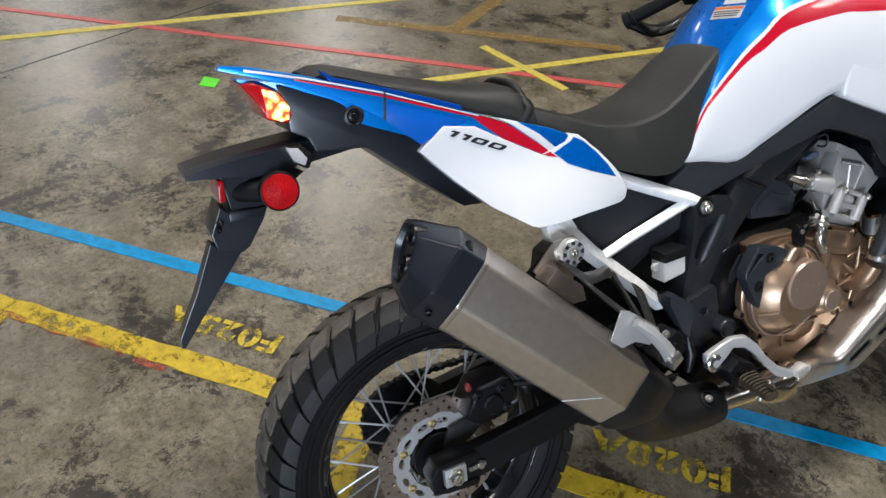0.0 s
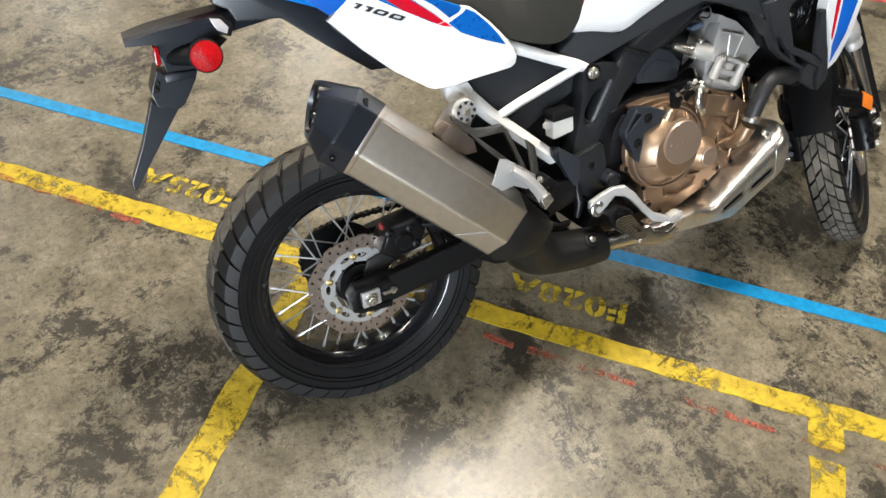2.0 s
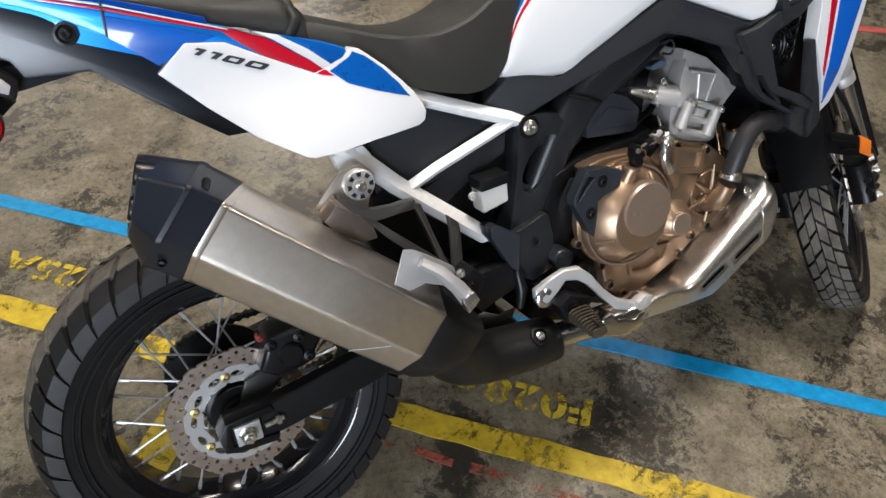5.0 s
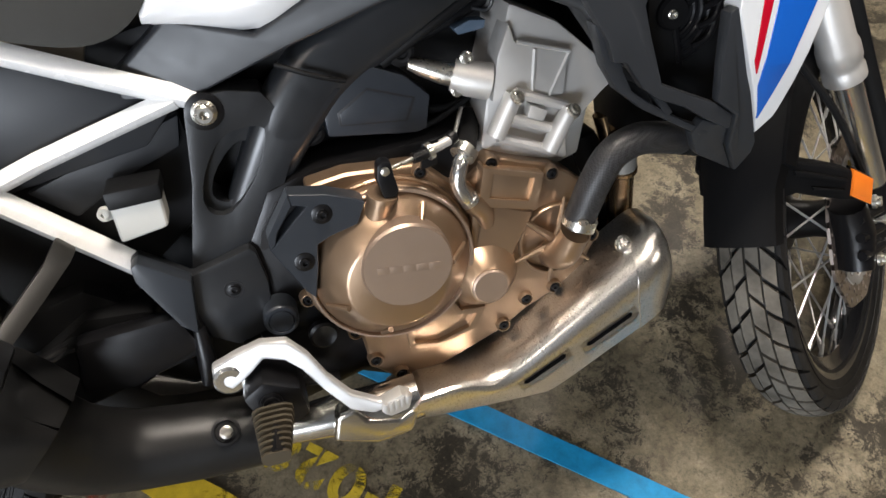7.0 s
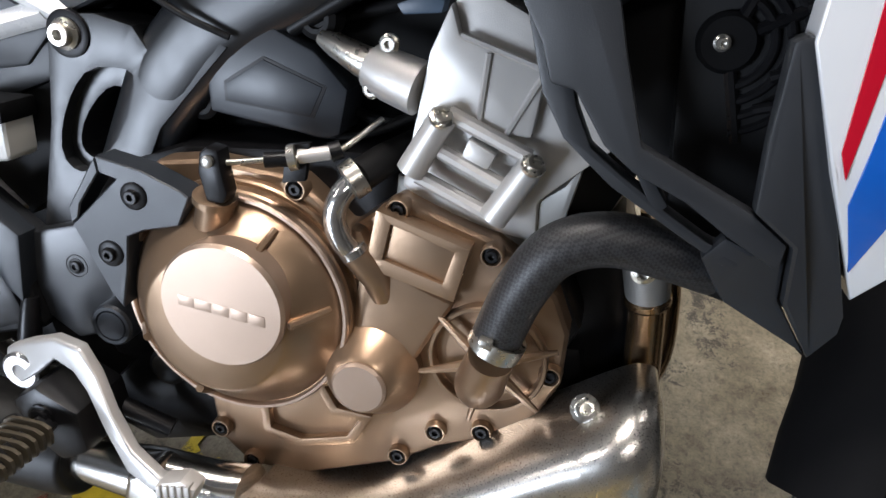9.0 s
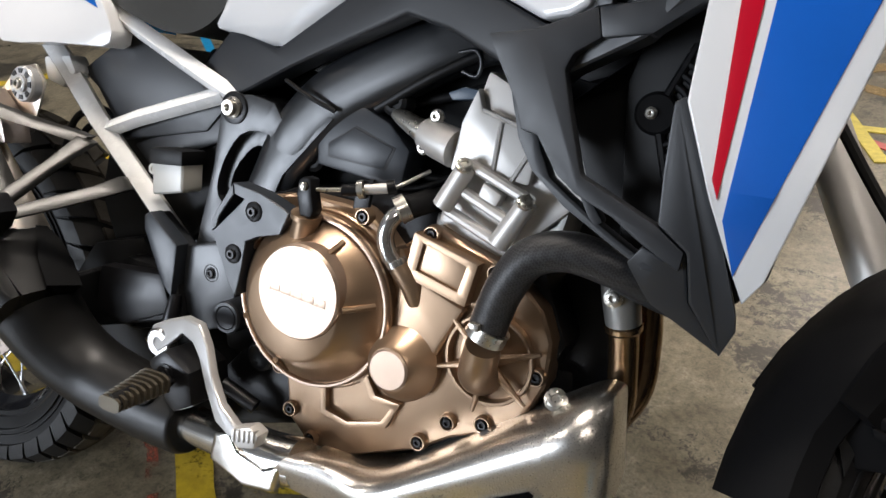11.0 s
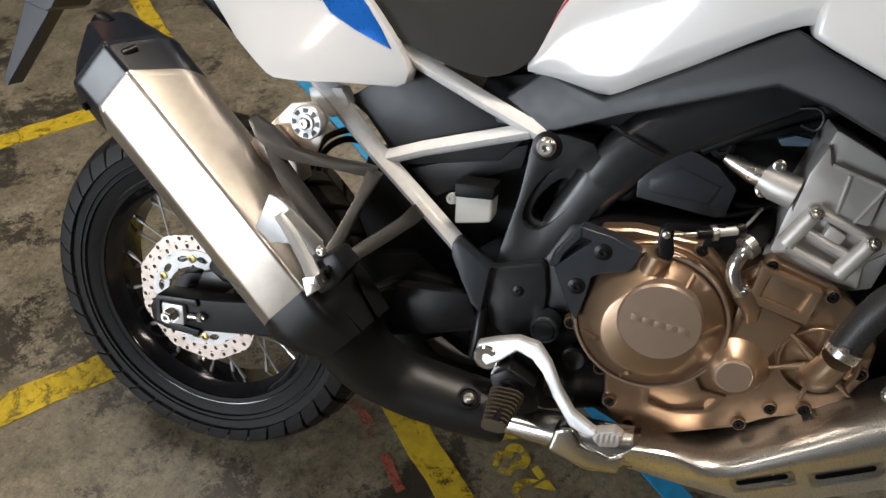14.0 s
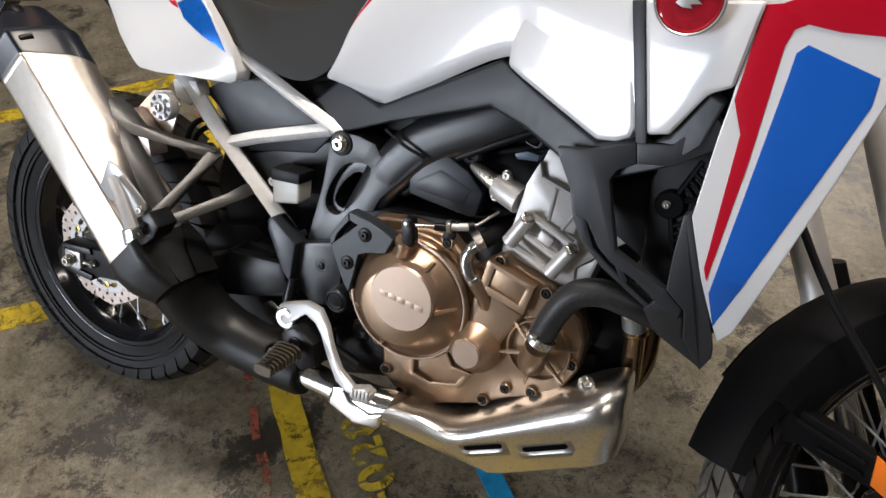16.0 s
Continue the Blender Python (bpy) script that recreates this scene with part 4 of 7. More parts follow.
def on_shield(name, a, c, lower, upper, lifts, mat, parent, n=10):
    """A narrow band pressed on the shield from a to c, its height over the skin given from its lower to its upper edge."""
    a, c = Vector(a), Vector(c)
    d = (c - a).normalized()
    q = Vector((-d.y, d.x))
    bm, rows = bmesh.new(), []
    for i in range(n + 1):
        m = a.lerp(c, i / n)
        row = []
        for e, lift in enumerate(lifts):
            p = m + q * (lower + (upper - lower) * e / (len(lifts) - 1))
            hit = SHIELD_TREE.ray_cast(P(p.x, 0.5, p.y), -OUT)
            row.append(bm.verts.new(P(p.x, (-hit[0].y if hit[0] else 0.21) + lift * (1.0 if 0 < i < n else 0.1), p.y)))
        rows.append(row)
    for u, v in zip(rows, rows[1:]):
        for j in range(len(lifts) - 1):
            bm.faces.new((u[j], u[j + 1], v[j + 1], v[j]))
    bmesh.ops.solidify(bm, geom=bm.faces[:], thickness=0.0006)
    return part(name, bm, mat, parent)


for a, c in ([(0.943, 0.322), (1.005, 0.354)], [(1.035, 0.359), (1.102, 0.396)]):
    d = (Vector(c) - Vector(a)) * 0.10
    on_shield("slot_rim", Vector(a) - d, Vector(c) + d, -0.019, 0.008, (0.0002, 0.0008, 0.0034, 0.0012, 0.0004, 0.0010, 0.0002), PIPE, shield)
    # black band on the closed skin, painted as the shade in the slot
    on_shield("slot", a, c, -0.0044, 0.0044, (0.0020, 0.0024, 0.0020), FENDER_BLACK, shield)
bolt(shield, (1.101, 0.179, 0.484), 0.009, STEEL, axis=Vector((0.1, -0.8, 0.5)))
header = tube("front_pipe", [(1.130, 0.104, 0.606), (1.136, 0.100, 0.578), (1.141, 0.094, 0.548), (1.146, 0.086, 0.50), (1.147, 0.086, 0.45), (1.12, 0.11, 0.40), (1.04, 0.13, 0.36), (0.93, 0.14, 0.285), (0.80, 0.15, 0.285), (0.62, 0.165, 0.315)], 0.0165, PIPE_HOT, bike, "heat-tinted exhaust header", 20, curved=5)
tube("pipe_sleeve", [(1.131, 0.103, 0.600), (1.135, 0.101, 0.582), (1.1405, 0.095, 0.552)], [0.0200, 0.0205, 0.0190], ALLOY_DULL, header, "dull steel sleeve", 20)
bolt(header, (1.131, 0.124, 0.586), 0.0075, STEEL)
tube("second_pipe", [(1.142, 0.030, 0.61), (1.152, 0.034, 0.57), (1.160, 0.040, 0.52), (1.158, 0.050, 0.46), (1.12, 0.07, 0.40)], 0.0165, PIPE_HOT, bike, "heat-tinted exhaust header", 20, curved=5)
turned("pipe_flange", (1.1408, 0.0945, 0.550), [(0.0185, -0.006), (0.0205, -0.003), (0.0205, 0.002), (0.0185, 0.005), (0.0160, 0.006)], PIPE_HOT, header, axis=P(0.10, -0.11, -0.55))
link_pipe = tube("link_pipe", [(0.596, 0.168, 0.304), (0.65, 0.174, 0.308), (0.70, 0.178, 0.311), (0.76, 0.182, 0.312), (0.805, 0.184, 0.318)], [0.022, 0.025, 0.029, 0.031, 0.031], CHROME, bike, "shiny folded pipe joint", 22, curved=4)
plate("pipe_shield", [(0.682, 0.296), (0.690, 0.336), (0.716, 0.344), (0.730, 0.322), (0.770, 0.312), (0.800, 0.330), (0.788, 0.286), (0.740, 0.278)], lambda x, h: 0.213 + 0.05 * (x - 0.7), 0.17, CHROME, link_pipe, "shiny folded guard plate", 0.007, 3, 50)

# ------------------------------------------------ engine
block = plate("engine_block", [(0.66, 0.62), (0.72, 0.64), (0.94, 0.66), (1.05, 0.61), (1.09, 0.52), (1.05, 0.43), (0.94, 0.365), (0.80, 0.34), (0.72, 0.40), (0.62, 0.40), (0.60, 0.5)], 0.118, -0.13, BLACK_STEEL, bike, "black engine block", 0.01)
plate("engine_front", [(1.027, 0.576), (1.116, 0.601), (1.131, 0.560), (1.141, 0.434), (1.121, 0.396), (1.056, 0.367)], 0.065, -0.10, BLACK_STEEL, block, "", 0.01)
plate("sump", [(0.613, 0.388), (0.698, 0.317), (0.799, 0.272), (0.884, 0.263), (1.029, 0.338), (1.104, 0.408), (1.093, 0.484), (0.809, 0.448)], 0.085, -0.09, BLACK_STEEL, block, "", 0.01)
plate("swing_arm_pivot", [(0.261, 0.410), (0.321, 0.491), (0.422, 0.518), (0.500, 0.464), (0.531, 0.361), (0.599, 0.283), (0.518, 0.247), (0.420, 0.274), (0.344, 0.287), (0.277, 0.327)], 0.085, -0.10, PLASTIC_BLACK, block, "", 0.01)
plate("pivot_housing", [(0.337, 0.443), (0.427, 0.466), (0.472, 0.465), (0.475, 0.392), (0.430, 0.378), (0.348, 0.389)], 0.105, 0.05, PLASTIC_SATIN, block, "", 0.006)
plate("pivot_seam", [(0.423, 0.469), (0.431, 0.471), (0.435, 0.385), (0.427, 0.382)], 0.108, 0.05, BLACK_STEEL, block, "", 0.001)
COVER = [(0.704, 0.630), (0.753, 0.638), (0.794, 0.636), (0.839, 0.634), (0.867, 0.611), (0.885, 0.593), (0.904, 0.610), (0.930, 0.630), (0.971, 0.615), (1.010, 0.603), (1.036, 0.588), (1.066, 0.561), (1.080, 0.529), (1.079, 0.479), (1.060, 0.436), (1.019, 0.408), (0.975, 0.388), (0.938, 0.362), (0.849, 0.325), (0.785, 0.320), (0.752, 0.350), (0.744, 0.405)]
cover = plate("clutch_side_cover", COVER, 0.146, 0.10, BRONZE, bike, "bronze painted crankcase cover", 0.008, 3)
CC = (0.792, 0.517)
turned("clutch_housing", (CC[0], 0.13, CC[1]), [(0.106, 0), (0.106, 0.034), (0.104, 0.037), (0.0985, 0.038), (0.0970, 0.042), (0.064, 0.078), (0.060, 0.080), (0.0, 0.080)], BRONZE, cover, "round bronze clutch housing", sides=72)
CP = (0.803, 0.539)
cap = turned("clutch_cap", (CP[0], 0.19, CP[1]), [(0.055, 0), (0.055, 0.022), (0.0525, 0.026), (0.0, 0.0265)], BRONZE_CAP, cover, "satin bronze round cap", sides=64)
for k in range(5):
    (bx, bh), (ex, eh) = [(0.765, 0.541), (0.843, 0.533)]
    q0, q1 = k / 5 + 0.012, k / 5 + 0.188
    x0, h0, x1, h1 = bx + (ex - bx) * q0, bh + (eh - bh) * q0, bx + (ex - bx) * q1, bh + (eh - bh) * q1
    part("emblem_bar", slab(bmesh.new(), [(x0, h0 - 0.0046), (x1, h1 - 0.0046), (x1, h1 + 0.0046), (x0, h0 + 0.0046)], 0.21664, 0.214, 0.0001), BRONZE_CAP, cap)
for a in (10, 62, 200, 255):
    c, s = math.cos(radians(a)), math.sin(radians(a))
    part("rib", sweep(bmesh.new(), [P(CC[0] + c * 0.068, 0.2085, CC[1] + s * 0.068), P(CC[0] + c * 0.092, 0.178, CC[1] + s * 0.092)], 0.0036, 8), BRONZE, cover)
C2 = (0.912, 0.468)
turned("pump_housing", (C2[0], 0.14, C2[1]), [(0.046, 0), (0.046, 0.018), (0.043, 0.022), (0.028, 0.044), (0.025, 0.046), (0, 0.046)], BRONZE, cover, "bronze pump housing", sides=48)
turned("pump_cap", (C2[0], 0.17, C2[1]), [(0.0245, 0), (0.0245, 0.018), (0.022, 0.020), (0, 0.020)], BRONZE_CAP, cover, sides=40)

part("raised_panel", holed([(0.916, 0.622), (0.994, 0.600), (0.984, 0.552), (0.908, 0.571)], [(0.928, 0.612), (0.982, 0.596), (0.974, 0.566), (0.922, 0.580)], 0.1645, 0.14, 0.0025), BRONZE, cover)
plate("sunken_field", [(0.924, 0.616), (0.986, 0.599), (0.978, 0.562), (0.918, 0.577)], 0.160, 0.14, BRONZE, cover, "", 0.001)
plate("raised_panel", [(0.904, 0.592), (0.925, 0.570), (0.985, 0.548), (0.963, 0.506), (0.935, 0.447), (0.891, 0.480), (0.900, 0.549)], 0.160, 0.14, BRONZE, cover, "", 0.008, 3)
plate("ridge", [(0.891, 0.602), (0.902, 0.600), (0.923, 0.565), (0.908, 0.504), (0.893, 0.501), (0.900, 0.556)], 0.160, 0.14, BRONZE, cover, "", 0.006, 2)
turned("housing_ring", (CC[0], 0.166, CC[1]), [(0.0995, 0), (0.0995, 0.006), (0.1005, 0.0080), (0.1030, 0.0080), (0.1045, 0.006), (0.1045, 0)], BRONZE_CAP, cover, sides=72)
turned("housing_foot", (CC[0], 0.14, CC[1]), [(0.111, 0), (0.111, 0.012), (0.109, 0.014), (0.104, 0.014)], BRONZE, cover, sides=72)
# water pump wheel with six ribs
WP = (1.015, 0.497)
turned("water_pump", (WP[0], 0.145, WP[1]), [(0.0515, 0), (0.0515, 0.010), (0.0505, 0.0115), (0.0478, 0.0115), (0.0468, 0.010), (0.0460, 0.0005), (0.02, 0.002), (0, 0.004)], BRONZE, cover, "ribbed bronze water pump cover", sides=48)
for k in range(6):
    a = 2 * math.pi * k / 6 + 0.35
    part("rib", sweep(bmesh.new(), [P(WP[0], 0.160, WP[1]), P(WP[0] + math.cos(a) * 0.062, 0.157, WP[1] + math.sin(a) * 0.062)], [0.0070, 0.0022], 8), BRONZE, cover)
tube("pump_neck", [(WP[0] - 0.004, 0.150, WP[1] - 0.022), (1.014, 0.180, 0.490), (1.023, 0.196, 0.527)], [0.020, 0.021, 0.019], BRONZE, cover, "", 20, curved=4)
# oil filler and cable lever
tube("oil_filler", [(0.778, 0.175, 0.589), (0.788, 0.185, 0.624)], [0.017, 0.015], BRONZE, cover, "", 20)
turned("filler_rim", (0.787, 0.185, 0.621), [(0.018, -0.003), (0.018, 0.003), (0.012, 0.004)], BRONZE, cover, axis=P(0.01, 0.01, 0.06), sides=24)
lever = plate("cable_lever", [(0.783, 0.662), (0.789, 0.667), (0.799, 0.665), (0.801, 0.648), (0.805, 0.630), (0.802, 0.622), (0.787, 0.622), (0.781, 0.646)], 0.199, 0.180, BLACK_STEEL, bike, "black clutch lever", 0.003, 2, 25)
turned("clevis_pin", (0.791, 0.198, 0.656), [(0.005, -0.004), (0.005, 0.004), (0.003, 0.005), (0, 0.005)], STEEL, lever, sides=14)
cable = tube("clutch_cable", [(0.792, 0.190, 0.652), (0.827, 0.178, 0.656), (0.850, 0.172, 0.659), (0.880, 0.160, 0.664), (0.905, 0.120, 0.685)], 0.0026, STEEL, bike, "clutch cable with an adjuster", 8, curved=4)
for p, q, r, mt in (((0.828, 0.178, 0.656), (0.846, 0.173, 0.658), 0.0065, BLACK_STEEL), ((0.846, 0.173, 0.6585), (0.852, 0.1715, 0.660), 0.0105, STEEL), ((0.853, 0.171, 0.660), (0.876, 0.162, 0.664), 0.0060, ALLOY), ((0.876, 0.162, 0.664), (0.884, 0.158, 0.667), 0.0080, BLACK_STEEL)):
    tube("adjuster_sleeve", [p, q], r, mt, cable, "", 12)
plate("cable_bracket", [(0.838, 0.636), (0.858, 0.640), (0.862, 0.672), (0.842, 0.668)], 0.170, 0.164, BLACK_STEEL, cable, "", 0.001)
for x, h in [(0.841, 0.625), (0.930, 0.620), (1.010, 0.592), (1.069, 0.490), (1.016, 0.420), (0.974, 0.410), (0.940, 0.375), (0.791, 0.333), (0.758, 0.364), (0.737, 0.416), (0.685, 0.481)]:
    turned("bolt_boss", (x, 0.14, h), [(0.0108, 0), (0.0100, 0.012), (0.0090, 0.0135), (0.0080, 0.0135), (0.0078, 0.006), (0, 0.006)], BRONZE, cover, sides=20)
    bolt(cover, (x, 0.148, h), 0.0054, BLACK_STEEL)
# sump and foot of the engine
plate("sump", [(0.78, 0.36), (1.0, 0.40), (1.05, 0.36), (0.98, 0.30), (0.80, 0.29)], 0.10, -0.10, BLACK_STEEL, bike, "", 0.01)

# cylinder and head
CYL = [(0.966, 0.802), (1.026, 0.774), (1.111, 0.698), (1.086, 0.678), (1.040, 0.634), (1.042, 0.598), (0.965, 0.609), (0.925, 0.632), (0.934, 0.689), (0.945, 0.725)]
cyl = plate("cylinder_head", CYL, 0.128, -0.12, ALLOY, bike, "grey cast aluminium cylinder head", 0.006, 2, 25)
plate("head_cover", [(0.961, 0.783), (0.969, 0.759), (1.036, 0.741), (1.030, 0.688), (0.938, 0.692), (0.946, 0.745)], 0.140, 0.10, ALLOY, cyl, "", 0.004, 2, 25)
for seg in ([(0.992, 0.749), (0.988, 0.689)], [(0.970, 0.760), (1.037, 0.740)], [(1.035, 0.739), (1.007, 0.683)]):
    part("rib", sweep(bmesh.new(), [P(x, 0.141, h) for x, h in seg], 0.0025, 6), ALLOY, cyl)
for seg in ([(0.963, 0.701), (0.938, 0.653)], [(1.035, 0.673), (1.007, 0.623)]):
    (x0, h0), (x1, h1) = seg
    part("bolt_pillar", sweep(bmesh.new(), [P(x0, 0.148, h0), P(x1, 0.148, h1)], [0.011, 0.012], 14), ALLOY, cyl)
    bolt(cyl, (x0, 0.158, h0), 0.007, STEEL, axis=Vector((x0 - x1, -0.04, h0 - h1)))
for seg in ([(0.965, 0.702), (1.031, 0.675)], [(0.955, 0.674), (1.020, 0.646)], [(0.943, 0.649), (1.012, 0.621)]):
    part("rib", sweep(bmesh.new(), [P(x, 0.144, h) for x, h in seg], 0.0065, 10), ALLOY, cyl)
plate("raised_block", [(0.983, 0.686), (1.006, 0.675), (1.000, 0.661), (0.978, 0.670)], 0.150, 0.13, ALLOY, cyl, "", 0.004)
plate("cylinder_barrel", [(0.920, 0.642), (1.008, 0.607), (1.059, 0.649), (1.074, 0.674), (1.059, 0.600), (1.027, 0.589), (0.919, 0.618)], 0.122, -0.12, ALLOY_DULL, cyl, "", 0.008)
tensioner = tube("cam_chain_tensioner", [(0.939, 0.130, 0.715), (0.912, 0.125, 0.722), (0.897, 0.120, 0.727)], [0.022, 0.021, 0.019], ALLOY, bike, "silver cam chain tensioner", 20)
tube("nose", [(0.900, 0.120, 0.726), (0.885, 0.118, 0.730), (0.859, 0.112, 0.740), (0.847, 0.110, 0.744)], [0.014, 0.013, 0.010, 0.006], STEEL, tensioner, "", 18)
for p in ((0.899, 0.130, 0.711), (0.912, 0.130, 0.747)):
    bolt(tensioner, p, 0.006, STEEL)
# bent water elbow with clamp
elbow = tube("water_elbow", [(0.900, 0.162, 0.578), (0.889, 0.168, 0.592), (0.882, 0.168, 0.612), (0.887, 0.165, 0.632), (0.898, 0.152, 0.644)], 0.0098, POLISHED, bike, "bent aluminium water elbow", 16, curved=5)
turned("elbow_collar", (0.897, 0.163, 0.583), [(0.0115, -0.004), (0.0125, -0.003), (0.0125, 0.003), (0.0115, 0.004), (0.009, 0.004)], POLISHED, elbow, axis=P(-0.5, 0.1, 0.8), sides=20)
tube("elbow_neck", [(0.899, 0.160, 0.580), (0.916, 0.156, 0.560), (0.921, 0.150, 0.540)], [0.0135, 0.014, 0.012], BRONZE, cover, "", 14)
tube("rubber_hose", [(0.896, 0.155, 0.644), (0.909, 0.125, 0.652), (0.926, 0.080, 0.657)], 0.014, RUBBER, elbow, "", 14)
turned("clamp", (0.895, 0.158, 0.644), [(0.015, -0.006), (0.016, -0.006), (0.016, 0.006), (0.015, 0.006)], STEEL, elbow, axis=P(0.04, -0.03, 0.03), sides=20)
# radiator hose
hose = tube("radiator_hose", [(1.024, 0.198, 0.538), (1.030, 0.201, 0.560), (1.042, 0.205, 0.595), (1.063, 0.205, 0.628), (1.098, 0.200, 0.640), (1.139, 0.190, 0.632), (1.173, 0.175, 0.619)], 0.0198, HOSE, bike, "ribbed black radiator hose", 24, curved=6)
turned("hose_clamp", (1.027, 0.199, 0.543), [(0.0205, -0.007), (0.0218, -0.007), (0.0218, 0.007), (0.0205, 0.007)], STEEL, hose, axis=P(0.012, 0.0, 0.03), sides=28)
plate("clamp_screw", [(1.016, 0.557), (1.027, 0.556), (1.026, 0.548), (1.016, 0.551)], 0.226, 0.216, STEEL, hose, "", 0.002)

# ------------------------------------------------ frame, side parts
# plain black slab added for frame and airbox, blocks the view and darkens the inside
FILL = [(0.44, 0.60), (0.50, 0.80), (0.80, 0.86), (1.12, 0.84), (1.16, 0.74), (1.10, 0.60), (0.66, 0.58), (0.60, 0.42), (0.48, 0.46)]
plate("core_fill", FILL, 0.045, -0.10, PLASTIC_BLACK, bike, "black slab filling in the dark frame and airbox space behind the engine", 0.01)
# made-up black plate that hides the floor and darkens the space behind the rails
plate("rail_filler", [(0.318, 0.655), (0.352, 0.672), (0.430, 0.612), (0.520, 0.520), (0.470, 0.440), (0.340, 0.470), (0.300, 0.560)], 0.055, -0.08, PLASTIC_BLACK, bike, "black filler plate added behind the sub-frame rails", 0.008)
plate("battery_box", [(0.36, 0.64), (0.41, 0.80), (0.58, 0.74), (0.60, 0.60), (0.50, 0.52)], 0.075, -0.09, PLASTIC_BLACK, bike, "", 0.01)
plate("inner_side_cover", [(0.296, 0.750), (0.402, 0.816), (0.582, 0.731), (0.542, 0.687), (0.387, 0.657), (0.330, 0.727)], 0.088, 0.05, PLASTIC, bike, "dark grey inner cover", 0.004)
plate("inner_side_cover", [(0.402, 0.653), (0.583, 0.718), (0.576, 0.680), (0.517, 0.656), (0.446, 0.614)], 0.084, 0.05, PLASTIC, bike, "", 0.004)
main_tube = tube("main_frame_tube", [(0.609, 0.085, 0.538), (0.636, 0.085, 0.588), (0.670, 0.086, 0.646), (0.704, 0.087, 0.700), (0.761, 0.085, 0.756), (0.866, 0.085, 0.812), (0.927, 0.080, 0.840), (0.988, 0.070, 0.856)], [0.022, 0.027, 0.034, 0.040, 0.041, 0.038, 0.036, 0.035], CAST_GREY, bike, "dark grey main frame tube", 20, curved=4, up=Vector((0.3, 0, 1)), flat=0.72, square=0.25)
PIVOT = [(0.592, 0.728), (0.604, 0.742), (0.640, 0.745), (0.676, 0.738), (0.690, 0.718), (0.722, 0.742), (0.765, 0.728), (0.735, 0.695), (0.695, 0.650), (0.668, 0.590), (0.632, 0.534), (0.556, 0.530), (0.582, 0.645)]
OPENING = trimmed([(0.588, 0.612), (0.593, 0.643), (0.609, 0.676), (0.629, 0.698), (0.664, 0.702), (0.676, 0.694), (0.659, 0.646), (0.623, 0.602), (0.602, 0.597)], 1.0, 1)
OVAL = trimmed([(0.598, 0.622), (0.607, 0.648), (0.630, 0.676), (0.648, 0.684), (0.655, 0.675), (0.641, 0.632), (0.620, 0.606), (0.604, 0.610)], 0.97, 1)
pivot = part("pivot_plate", holed(PIVOT, OPENING, 0.114, 0.06, 0.004), CAST_GREY, bike, "grey cast frame plate with an oval opening", 30)
part("opening_rim", holed(trimmed(OPENING, 1.12, 0), OVAL, 0.100, 0.05, 0.003), CAST_GREY, pivot, "", 30)
bolt(pivot, (0.613, 0.117, 0.726), 0.0105, STEEL, 0.012)
turned("bolt_seat", (0.613, 0.111, 0.726), [(0.021, 0), (0.021, 0.005), (0.018, 0.006), (0, 0.006)], BLACK_STEEL, pivot)
heel = plate("heel_guard", [(0.494, 0.568), (0.504, 0.574), (0.556, 0.535), (0.628, 0.557), (0.635, 0.549), (0.642, 0.507), (0.640, 0.439), (0.591, 0.422), (0.559, 0.442), (0.555, 0.461), (0.495, 0.549)], 0.130, 0.11, CAST_GREY, bike, "grey heel guard", 0.004)
plate("heel_wing", [(0.496, 0.570), (0.505, 0.576), (0.557, 0.538), (0.549, 0.463), (0.532, 0.479), (0.497, 0.550)], 0.150, 0.125, GUARD_GREY, heel, "", 0.004)
# the hole's shade is painted: a black dish hardly a millimetre deep
turned("recess_shade", (0.600, 0.1295, 0.505), [(0.0125, 0), (0.0125, 0.0012), (0.0115, 0.0012), (0.0105, 0.0002), (0, 0.0002)], INK, heel, "shallow black dish put in for a sunken hole's shade", sides=24)
bolt(heel, (0.600, 0.1297, 0.505), 0.0062, BLACK_STEEL, 0.004)
turned("pivot_cap", (0.648, 0.150, 0.459), [(0.022, -0.03), (0.022, 0), (0.020, 0.003), (0.0165, 0.003), (0.0155, 0.001), (0.0145, 0.003), (0, 0.003)], GUARD_GREY, bike, "grey round pivot cap")
tube("upper_sub_frame", [(0.371, 0.100, 0.843), (0.415, 0.100, 0.819), (0.513, 0.100, 0.776), (0.606, 0.100, 0.737)], 0.0108, WHITE_FRAME, bike, "white sub-frame tube", 12, square=0.4)
lower_rail = tube("lower_sub_frame", [(0.242, 0.100, 0.790), (0.275, 0.100, 0.759), (0.347, 0.100, 0.683), (0.511, 0.100, 0.535)], [0.0150, 0.0150, 0.0140, 0.0140], WHITE_FRAME, bike, "white sub-frame rail", 12, square=0.4)
tube("diagonal_sub_frame", [(0.360, 0.100, 0.667), (0.429, 0.100, 0.693), (0.584, 0.100, 0.741)], 0.0098, WHITE_FRAME, bike, "", 12, square=0.4)
part("gusset", slab(bmesh.new(), [(0.242, 0.764), (0.298, 0.770), (0.312, 0.746), (0.284, 0.721), (0.250, 0.730)], 0.112, 0.08, 0.006), WHITE_FRAME, lower_rail)
tube("strap", [(0.697, 0.120, 0.768), (0.735, 0.126, 0.752), (0.771, 0.120, 0.738)], 0.003, RUBBER, main_tube, "", 8, curved=4)
tube("cable_tube", [(0.817, 0.100, 0.746), (0.882, 0.105, 0.785), (0.944, 0.100, 0.819)], 0.007, PLASTIC_BLACK, main_tube, "", 12, curved=4)
